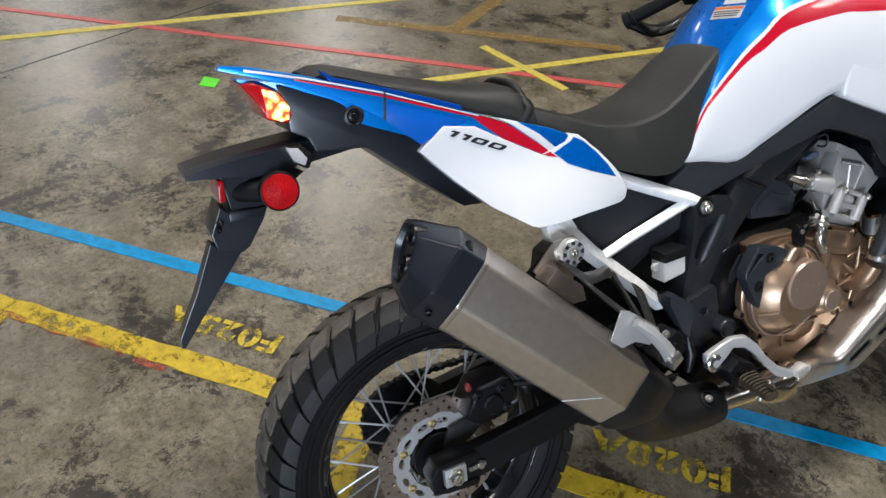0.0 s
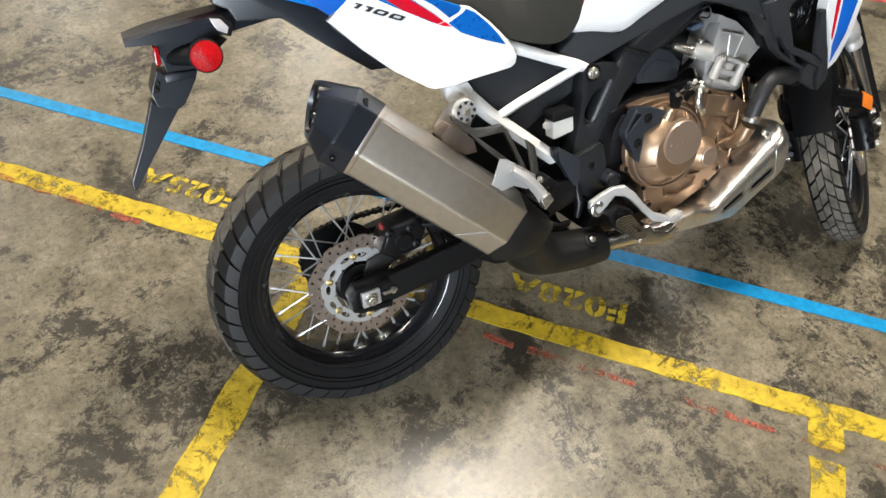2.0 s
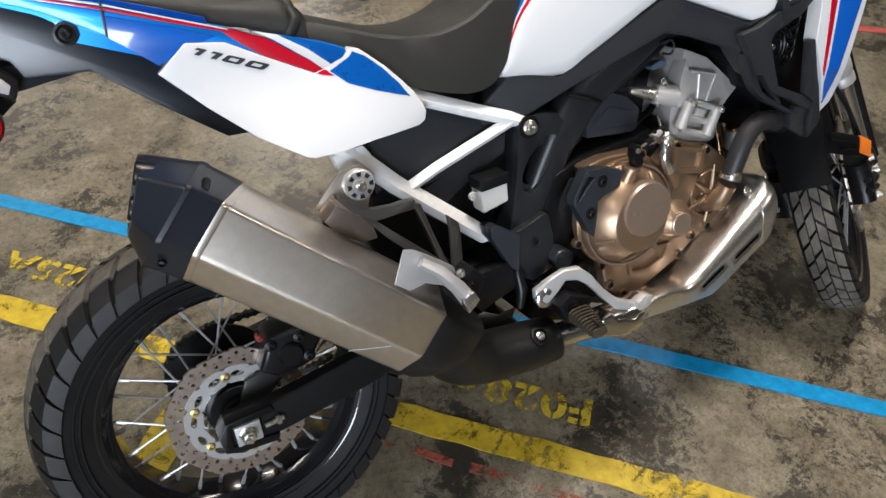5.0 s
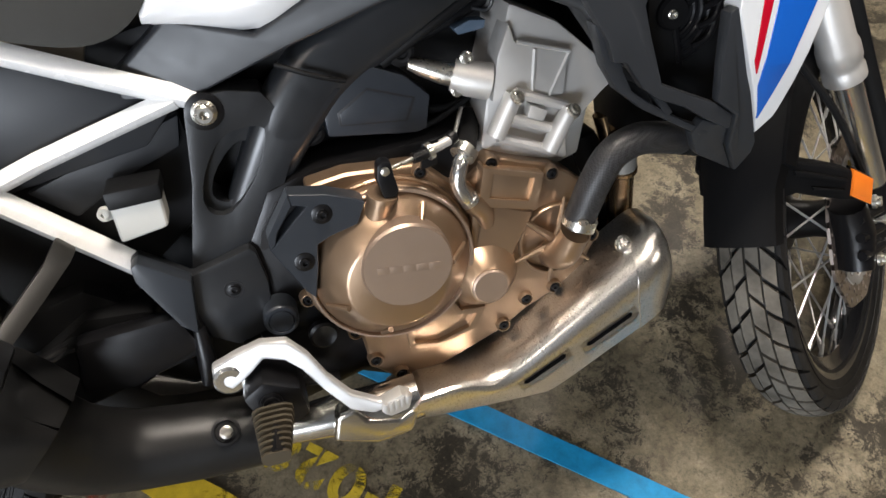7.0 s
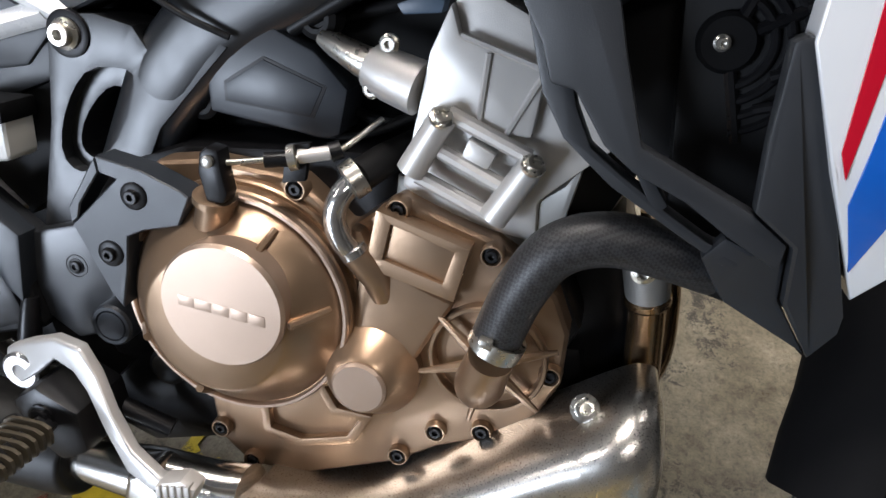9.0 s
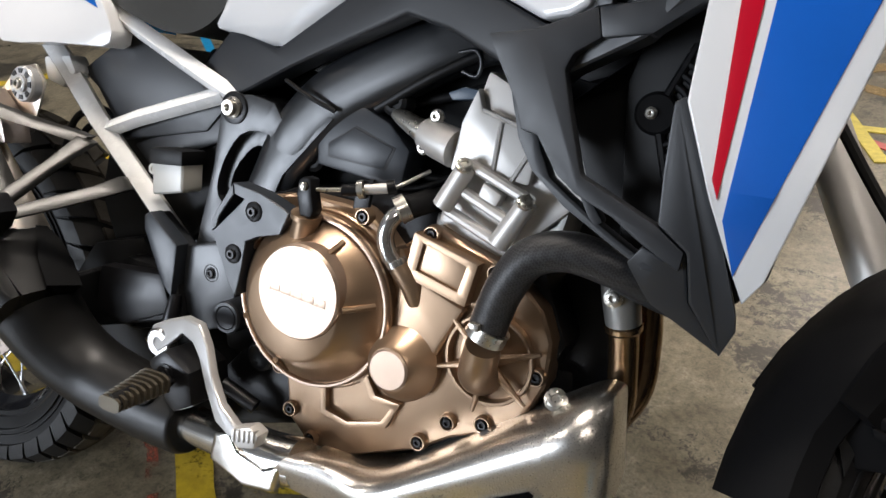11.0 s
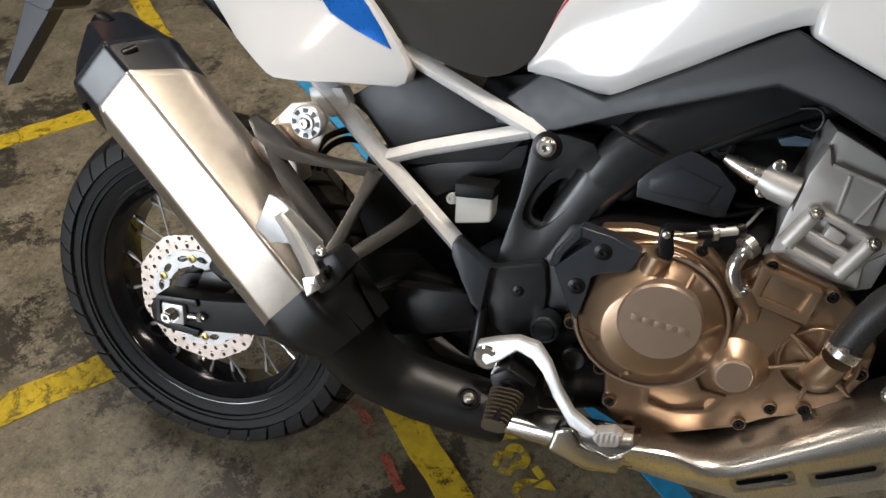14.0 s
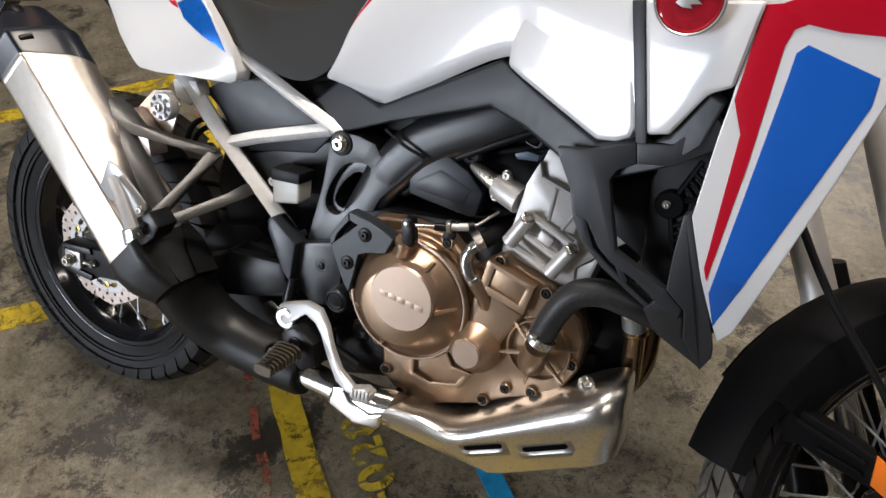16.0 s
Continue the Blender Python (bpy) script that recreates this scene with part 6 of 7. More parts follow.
# rear fender, plate holder, indicator, reflector
FENDER = ((-0.352, 0.951, 0.9640, 0.056), (-0.300, 0.947, 0.9740, 0.060), (-0.225, 0.940, 0.9820, 0.060), (-0.165, 0.945, 0.9880, 0.054), (-0.080, 0.955, 0.9660, 0.048))
bm = loft(bmesh.new(), [[P(x, -w, lo), P(x, -w, hi - 0.006), P(x, -w * 0.72, hi), P(x, w * 0.72, hi), P(x, w, hi - 0.006), P(x, w, lo)] for x, lo, hi, w in FENDER])
bevelled(bm, 0.0012, 2, 25)
fender = part("rear_fender", bm, PLASTIC_SATIN, bike, "satin black rear fender and plate holder", 12)
plate("fender_stem", [(-0.300, 0.947), (-0.253, 0.955), (-0.197, 0.950), (-0.168, 0.932), (-0.198, 0.911), (-0.234, 0.887), (-0.265, 0.888), (-0.292, 0.888), (-0.296, 0.919)], 0.045, -0.045, PLASTIC_SATIN, fender, "", 0.0012, 2, 14)
plate("stem_field", [(-0.281, 0.915), (-0.248, 0.914), (-0.246, 0.906), (-0.281, 0.906)], 0.0465, 0.03, PLASTIC_BLACK, fender, "", 0.001)
box = plate("bracket", [(-0.310, 0.900), (-0.299, 0.889), (-0.237, 0.887), (-0.245, 0.870), (-0.275, 0.828), (-0.288, 0.821), (-0.325, 0.832), (-0.330, 0.858)], 0.052, -0.040, PLASTIC_SATIN, fender, "", 0.0014, 2, 14)
plate("bracket_lip", [(-0.298, 0.890), (-0.238, 0.888), (-0.246, 0.873), (-0.299, 0.873)], 0.055, -0.03, PLASTIC_SATIN, box, "", 0.003)
plate("plate_holder", [(-0.334, 0.844), (-0.324, 0.832), (-0.287, 0.822), (-0.321, 0.781), (-0.405, 0.679), (-0.411, 0.680), (-0.410, 0.696), (-0.371, 0.765)], 0.044, 0.008, PLASTIC_SATIN, fender, "", 0.0014, 2, 14)
for q in ((-0.315, 0.054, 0.876), (-0.319, 0.054, 0.865)):
    bolt(box, q, 0.004, BLACK_STEEL)
plate("plate_reflector", [(-0.306, 0.941), (-0.296, 0.942), (-0.298, 0.908), (-0.308, 0.905)], 0.05, -0.05, LENS_RED, fender, "red rear reflector", 0.003)
RC = (-0.219, 0.085, 0.916)
turned("side_reflector", RC, [(0.0295, -0.012), (0.0295, 0.002), (0.0275, 0.005), (0.0255, 0.005), (0.0, 0.008)], LENS_RED, fender, "round red reflector", sides=40)
turned("reflector_rim", RC, [(0.0312, -0.014), (0.0312, 0.003), (0.0295, 0.004), (0.0295, -0.014)], PLASTIC_BLACK, fender, sides=40, close=True)
tube("reflector_stalk", [(-0.276, 0.030, 0.919), (RC[0], 0.075, RC[2])], 0.022, PLASTIC_BLACK, fender, "", 10, flat=0.7)
ind = plate("plate_light", [(-0.196, 0.981), (-0.173, 0.982), (-0.154, 0.962), (-0.164, 0.938), (-0.185, 0.950)], 0.075, 0.02, PLASTIC_BLACK, fender, "", 0.006)
plate("lens", [(-0.197, 0.979), (-0.178, 0.976), (-0.165, 0.958), (-0.171, 0.946), (-0.188, 0.956)], 0.078, 0.06, LENS_CLEAR, ind, "clear lens", 0.003)

# ------------------------------------------------ seat
def seat_section(x, w, top, low, crown_h):
    pts = [(-1.0, low), (-1.02, low + (top - low) * 0.5), (-0.9, top - 0.006), (-0.5, top + crown_h * 0.7), (0, top + crown_h), (0.5, top + crown_h * 0.7), (0.9, top - 0.006), (1.02, low + (top - low) * 0.5), (1.0, low)]
    return [P(x, s * w, h) for s, h in pts]


def seat_loft(rows):
    st = smooth_path([Vector(r[:3]) for r in rows], 3)
    st2 = smooth_path([Vector((r[3], r[4], 0)) for r in rows], 3)
    return loft(bmesh.new(), [seat_section(a.x, a.y, a.z, b.x, b.y) for a, b in zip(st, st2)])


def rider_seat_mesh():
    """Stations: x, height at the middle, half width and height of the crease, half width and height of the lower edge."""
    rows = [(0.232, 0.986, 0.080, 0.976, 0.092, 0.925), (0.300, 0.963, 0.092, 0.954, 0.104, 0.893), (0.370, 0.938, 0.098, 0.930, 0.112, 0.856), (0.440, 0.929, 0.100, 0.918, 0.118, 0.828), (0.510, 0.937, 0.099, 0.927, 0.118, 0.812),
            (0.560, 0.963, 0.096, 0.949, 0.112, 0.826), (0.600, 0.992, 0.092, 0.975, 0.104, 0.874), (0.650, 1.028, 0.082, 1.012, 0.092, 0.955), (0.690, 1.041, 0.070, 1.030, 0.080, 0.998), (0.716, 1.036, 0.052, 1.026, 0.060, 1.004), (0.726, 1.024, 0.036, 1.018, 0.040, 1.006)]
    a = smooth_path([Vector(r[:3]) for r in rows], 4)
    b = smooth_path([Vector(r[3:]) for r in rows], 4)
    secs = []
    for p, q in zip(a, b):
        half = [(q.y, q.z), (q.y * 0.6 + p.z * 0.4 + 0.003, q.z * 0.55 + q.x * 0.45), (p.z + 0.002, q.x - 0.004), (p.z - 0.003, q.x + 0.0015), (p.z * 0.7, q.x + (p.y - q.x) * 0.55), (p.z * 0.35, q.x + (p.y - q.x) * 0.9)]
        secs.append([P(p.x, -w, h) for w, h in half] + [P(p.x, 0, p.y)] + [P(p.x, w, h) for w, h in half[::-1]])
    return loft(bmesh.new(), secs)


pillion = part("pillion_seat", seat_loft([(-0.145, 0.050, 1.082, 1.066, 0.004), (-0.10, 0.058, 1.086, 1.068, 0.006), (0.02, 0.070, 1.052, 1.020, 0.006), (0.14, 0.082, 1.022, 0.982, 0.008), (0.205, 0.091, 1.014, 0.95, 0.008), (0.240, 0.093, 0.998, 0.90, 0.006), (0.256, 0.086, 0.970, 0.89, 0.004)]), SEAT_VINYL, bike, "black vinyl pillion seat", 50)
arch = [P(0.205, s * 0.080, 0.940) if abs(s) > 1.05 else P(0.230, s * 0.092, 0.974 + 0.045 * (1 - abs(s) ** 3)) for s in (1.1, 1.0, 0.9, 0.7, 0.4, 0, -0.4, -0.7, -0.9, -1.0, -1.1)]
part("seat_rim", sweep(bmesh.new(), smooth_path(arch, 4), 0.011, 12, flat=0.7), SEAT_VINYL, pillion, "", 50)
part("rider_seat", rider_seat_mesh(), SEAT_VINYL, bike, "black vinyl rider seat", 28)

# ------------------------------------------------ tank and its covers
def tank_o(x):
    return -0.03 + 0.23 * x


# station: x, lower edge, red stripe's lower and upper edge, white pinstripe, blue crease, crest
TANK = [(0.572, 0.822, 0.836, 0.837, 0.838, 0.840, 0.844), (0.590, 0.818, 0.868, 0.870, 0.872, 0.876, 0.882), (0.620, 0.813, 0.925, 0.929, 0.932, 0.941, 0.953), (0.690, 0.808, 0.996, 1.004, 1.012, 1.034, 1.054),
        (0.735, 0.832, 1.024, 1.038, 1.046, 1.078, 1.104), (0.785, 0.860, 1.055, 1.075, 1.083, 1.120, 1.143), (0.895, 0.920, 1.073, 1.097, 1.105, 1.134, 1.152), (0.940, 0.904, 1.071, 1.095, 1.103, 1.132, 1.150),
        (1.057, 0.852, 1.064, 1.086, 1.092, 1.110, 1.122), (1.110, 0.868, 1.058, 1.080, 1.086, 1.098, 1.105)]


def tank_row(st):
    x, h0, h2, h3, h4, h5, h6 = st
    h3, h4 = h2 + (h3 - h2) * 1.6, h2 + (h3 - h2) * 1.6 + (h4 - h3)
    w = max(0.085, tank_o(x))
    mid = (h0 + h2) / 2
    return [P(x - 0.004, w - 0.03, h0 + 0.002), P(x, w - 0.010, h0), P(x, w + 0.0005, h0 + min(0.010, (mid - h0) * 0.2)), P(x, w + 0.002, h0 + (mid - h0) * 0.3), P(x, w + 0.006, mid), P(x, w + 0.003, h2 - (h2 - mid) * 0.25), P(x, w * 0.985, h2), P(x, w * 0.955, h3), P(x, w * 0.93, h4), P(x, w * 0.66, h5), P(x, w * 0.3, h6), P(x, 0, h6 + 0.006),
            P(x, -w * 0.3, h6), P(x, -w * 0.62, h5), P(x, -w * 0.9, h3), P(x, -w, mid), P(x, -w + 0.03, h0)]


def tank_mesh():
    raw = [tank_row(s) for s in TANK]
    cols = [smooth_path([r[i] for r in raw], 4) for i in range(len(raw[0]))]
    bm = loft(bmesh.new(), [[c[k] for c in cols] for k in range(len(cols[0]))])
    bm.faces.ensure_lookup_table()
    n = len(raw[0])
    colour = [0, 0, 0, 0, 0, 0, 1, 0, 2, 3, 3, 3, 3, 2, 0, 0, 0]
    for i, f in enumerate(bm.faces):
        if len(f.verts) == 4:
            f.material_index = colour[i % n]
    return bm


tank = part("fuel_tank", tank_mesh(), [WHITE, RED, BLUE_LIGHT, BLUE_MID], bike, "white and blue fuel tank with a red stripe", 50)
plate("front_tank_panel", [(1.074, 1.020), (1.110, 0.869), (1.138, 0.876), (1.170, 0.931), (1.195, 0.944), (1.202, 1.015), (1.205, 1.038)], lambda x, h: 0.025 + 0.19 * x, 0.05, WHITE, bike, "glossy white front panel", 0.008, 3)
plate("tank_side_panel", [(0.917, 0.983), (0.904, 0.938), (0.904, 0.910), (0.929, 0.898), (1.048, 0.846), (1.074, 0.850), (1.093, 0.860), (1.096, 0.875), (1.064, 1.006)], lambda x, h: tank_o(x) + 0.0045, lambda x, h: tank_o(x) - 0.04, WHITE, bike, "glossy white tank side panel", 0.008, 4)
# black filler added under the tank so that no floor shows through
plate("tank_filler", [(0.60, 0.80), (0.62, 0.86), (0.88, 0.95), (1.06, 0.90), (1.16, 0.92), (1.17, 0.84), (1.06, 0.80), (0.90, 0.83), (0.72, 0.78)], 0.075, -0.09, PLASTIC_BLACK, bike, "", 0.006)
plate("panel_gap", [(1.059, 1.017), (1.074, 1.020), (1.115, 0.859), (1.101, 0.857)], lambda x, h: tank_o(x) + 0.0120, lambda x, h: tank_o(x) - 0.04, PLASTIC, bike, "", 0.002)
emblem = turned("tank_emblem", (1.128, 0.262, 1.028), [(0.036, -0.006), (0.036, 0.001), (0.034, 0.003), (0.032, 0.002), (0, 0.004)], surface("red emblem enamel", (0.33, 0.01, 0.02), 0.15, coat=0.8, vary=0.4, scale=300), bike, "round red emblem on the tank panel", sides=40)
turned("emblem_rim", (1.128, 0.262, 1.028), [(0.0365, -0.006), (0.0385, -0.004), (0.0385, 0.003), (0.037, 0.0045), (0.0355, 0.003)], SILVER, emblem, sides=40, close=True)
plate("emblem_field", [(1.114, 1.023), (1.123, 1.032), (1.144, 1.033), (1.137, 1.028), (1.142, 1.025), (1.130, 1.023), (1.133, 1.019), (1.122, 1.019)], 0.2672, 0.262, SILVER, emblem, "", 0.0004)
plate("tank_side_cover", [(0.493, 0.743), (0.594, 0.828), (0.681, 0.804), (0.890, 0.916), (0.929, 0.896), (1.049, 0.843), (1.107, 0.863), (1.121, 0.864), (1.136, 0.873), (1.170, 0.932), (1.190, 0.924), (1.176, 0.870), (1.144, 0.835), (1.081, 0.803), (1.065, 0.789), (1.084, 0.725), (1.059, 0.744), (1.022, 0.799), (0.941, 0.834), (0.883, 0.849), (0.709, 0.784), (0.603, 0.739)],
              lambda x, h: tank_o(x) - 0.004, lambda x, h: tank_o(x) - 0.05, PLASTIC, bike, "matt dark grey tank side cover", 0.006, 3)
# open radiator shroud
def bar(name, outline, mat=PLASTIC, o=0.232, deep=0.045, parent=None, w=0.004):
    return plate(name, outline, o, deep if callable(o) else o - deep, mat, parent or shroud, "", w, 2, 25)


shroud = plate("radiator_shroud", [(1.004, 0.830), (1.047, 0.836), (1.102, 0.858), (1.108, 0.832), (1.086, 0.818), (1.080, 0.804), (1.089, 0.771), (1.107, 0.715), (1.179, 0.682), (1.204, 0.664), (1.202, 0.646), (1.168, 0.664), (1.139, 0.683), (1.104, 0.698), (1.084, 0.713), (1.062, 0.745), (1.046, 0.748), (1.038, 0.772), (1.012, 0.815)],
               0.232, 0.214, PLASTIC, bike, "matt grey radiator shroud with openings", 0.003, 2, 25)
bar("outer_bar", [(1.026, 0.790), (1.046, 0.792), (1.056, 0.760), (1.064, 0.733), (1.076, 0.709), (1.098, 0.693), (1.132, 0.671), (1.158, 0.656), (1.191, 0.643), (1.171, 0.640), (1.138, 0.658), (1.092, 0.684), (1.058, 0.712), (1.041, 0.740)], PLASTIC, 0.222, 0.022, None, 0.003)
bar("cross_web", [(1.103, 0.701), (1.117, 0.694), (1.130, 0.676), (1.122, 0.669)], PLASTIC, 0.222, 0.02, None, 0.002)
bar("foot", [(1.156, 0.645), (1.168, 0.662), (1.186, 0.655), (1.205, 0.663), (1.212, 0.618), (1.244, 0.570), (1.180, 0.608), (1.172, 0.618)], PLASTIC, lambda x, h: 0.226 - 0.45 * max(0, 0.65 - h), lambda x, h: 0.210 - 0.45 * max(0, 0.65 - h), None, 0.003)
bar("wing", [(1.184, 0.790), (1.177, 0.786), (1.177, 0.729), (1.179, 0.684), (1.206, 0.664), (1.213, 0.619), (1.244, 0.571), (1.254, 0.600), (1.252, 0.616), (1.193, 0.790)], PLASTIC, lambda x, h: 0.234 - 0.45 * max(0, 0.65 - h) + 0.05 * max(0, h - 0.65), lambda x, h: 0.221 - 0.45 * max(0, 0.65 - h), None, 0.003)
bar("upper_wing", [(1.108, 0.832), (1.102, 0.858), (1.145, 0.865), (1.178, 0.912), (1.201, 0.890), (1.196, 0.872), (1.150, 0.838)], PLASTIC, 0.232, 0.03, None, 0.003)
radiator = plate("radiator", [(1.063, 0.777), (1.169, 0.863), (1.197, 0.727), (1.178, 0.660), (1.090, 0.706)], 0.15, -0.15, PLASTIC_BLACK, bike, "black radiator behind the shroud", 0.006)
# added black filler, keeps the gap between shroud and fairing wing dark
plate("gap_filler", [(1.14, 0.60), (1.12, 0.80), (1.16, 0.94), (1.28, 0.98), (1.30, 0.80), (1.27, 0.64), (1.22, 0.58)], 0.165, 0.0, PLASTIC_BLACK, radiator, "", 0.006)
for k in range(4):
    part("grille_slat", sweep(bmesh.new(), smooth_path([P(1.175 + 0.006 * k, 0.178, 0.735 + 0.022 * k), P(1.195 + 0.005 * k, 0.180, 0.745 + 0.022 * k), P(1.205 + 0.004 * k, 0.178, 0.775 + 0.02 * k)], 4), 0.004, 8), BLACK_STEEL, radiator)
FAN = (1.152, 0.170, 0.775)
for k in range(4):
    r = 0.029 + 0.0105 * k
    arc = [P(FAN[0] + math.cos(radians(a)) * r, FAN[1] - 0.10 * r, FAN[2] + math.sin(radians(a)) * r) for a in range(-78, 73, 6)]
    part("fan_arc", sweep(bmesh.new(), arc, 0.0034, 8), BLACK_STEEL, radiator)
for a in (-74, 28, 68):
    c, d = math.cos(radians(a)), math.sin(radians(a))
    part("fan_web", sweep(bmesh.new(), [P(FAN[0] + c * 0.016, FAN[1] - 0.002, FAN[2] + d * 0.016), P(FAN[0] + c * 0.068, FAN[1] - 0.007, FAN[2] + d * 0.068)], 0.0045, 8), BLACK_STEEL, radiator)
turned("fan_hub", FAN, [(0.020, -0.02), (0.020, 0.0), (0.017, 0.004), (0.010, 0.004), (0, 0.004)], FENDER_BLACK, radiator, sides=28)
bolt(radiator, (FAN[0] - 0.004, FAN[1] + 0.004, FAN[2]), 0.0042, STEEL)
# painted fairing wing
def wing_o(x, h):
    return 0.208 + 0.50 * (min(h, 0.652) - 0.619) + 0.24 * max(0, min(h, 0.715) - 0.652) + 0.04 * max(0, min(h, 0.85) - 0.715)


def on_wing(lift):
    return lambda x, h: wing_o(x, h) + lift


fair = part("fairing_wing", bowed([(1.2545, 0.625), (1.2160, 0.712), (1.1870, 0.787), (1.1920, 0.893), (1.1950, 0.926), (1.1960, 0.960), (1.2000, 1.015), (1.2040, 1.053), (1.3120, 1.086), (1.3560, 1.012), (1.3450, 0.960), (1.3230, 0.866), (1.2680, 0.648)], on_wing(0), 0.030, 0.035, 0.005), WHITE, bike, "white fairing wing with red and blue fields", 40)
part("red_field", bowed([(1.2225, 0.712), (1.2160, 0.728), (1.2140, 0.895), (1.2030, 0.920), (1.1980, 0.931), (1.2000, 0.962), (1.2020, 1.033), (1.2200, 1.037), (1.2500, 1.020), (1.2380, 1.013), (1.2330, 0.995), (1.2310, 0.866)], on_wing(0.0012), 0.004, 0.035, 0.0003), RED, fair, "red field", 40)
part("red_field", bowed([(1.2200, 1.037), (1.2410, 1.049), (1.3170, 1.071), (1.3380, 1.020), (1.2820, 1.017), (1.2500, 1.020)], on_wing(0.0012), 0.004, 0.035, 0.0003), RED, fair, "", 40)
part("blue_field", bowed([(1.2440, 0.650), (1.2290, 0.696), (1.2450, 0.965), (1.2460, 0.990), (1.2550, 1.000), (1.3300, 0.979), (1.3310, 0.950)], on_wing(0.0012), 0.004, 0.035, 0.0003), BLUE, fair, "blue field", 40)

deck = part("dash_cover", loft(bmesh.new(), [[P(x, q * w, h + z) for q, z in ((-1, -0.02), (-0.9, 0.008), (0, 0.014), (0.9, 0.008), (1, -0.02))] for x, w, h in ((0.905, 0.050, 1.148), (0.94, 0.085, 1.152), (1.00, 0.105, 1.148), (1.08, 0.115, 1.132), (1.16, 0.11, 1.12))]), PLASTIC, bike, "matt grey cover ahead of the tank crest", 40)
part("key_ring", sweep(bmesh.new(), [P(0.985 + 0.014 * math.cos(2 * math.pi * k / 16), 0.035, 1.178 + 0.014 * math.sin(2 * math.pi * k / 16)) for k in range(17)], 0.0015, 6), STEEL, deck, "small steel key ring")

# stickers on the tank
skin = bmesh.new()
skin.from_mesh(tank.data)
TANK_TREE = BVHTree.FromBMesh(skin)


def decal(name, corners, mat, parent, label="", lift=0.0012, n=5):
    """A thin patch laid on the tank: corners (x, h) seen from the side, pressed onto the skin."""
    bm, rows = bmesh.new(), []
    (a, c, d, e) = [Vector(q) for q in corners]
    for i in range(n + 1):
        row = []
        for j in range(n + 1):
            q = a.lerp(c, j / n).lerp(e.lerp(d, j / n), i / n)
            hit = TANK_TREE.ray_cast(P(q.x - 0.274, 0.339, q.y + 0.036), Vector((0.685, 0.723, -0.09)).normalized())
            p = hit[0] + hit[1] * lift * (1 if hit[1].y < 0 else -1) if hit[0] else P(q.x, 0.09, q.y)
            row.append(bm.verts.new(p))
        rows.append(row)
    for u, v in zip(rows, rows[1:]):
        for j in range(n):
            bm.faces.new((u[j], u[j + 1], v[j + 1], v[j]))
    bmesh.ops.solidify(bm, geom=bm.faces[:], thickness=0.0004)
    return part(name, bm, mat, parent, label)


sticker = decal("warning_sticker", [(0.677, 1.084), (0.692, 1.107), (0.768, 1.101), (0.753, 1.079)], STICKER, bike, "white and orange warning sticker")
decal("orange_band", [(0.689, 1.101), (0.693, 1.106), (0.765, 1.100), (0.762, 1.095)], STICKER_ORANGE, sticker, "", 0.002)
decal("small_sticker", [(0.711, 1.110), (0.717, 1.119), (0.772, 1.117), (0.768, 1.106)], STICKER, sticker, "", 0.0012)
for k in range(3):
    (xa, ha), (xb, hb) = ([(0.689, 1.096), (0.753, 1.091)], [(0.688, 1.092), (0.750, 1.087)], [(0.685, 1.088), (0.747, 1.083)])[k]
    decal("text_bar", [(xa, ha), (xa, ha + 0.0018), (xb, hb + 0.0018), (xb, hb)], INK, sticker, "", 0.002, 3)

# ------------------------------------------------ front end, turned to the left
def spart(name, bm, mat, parent, label="", smooth=35):
    return part(name, placed(bm, STEER), mat, parent, label, smooth)


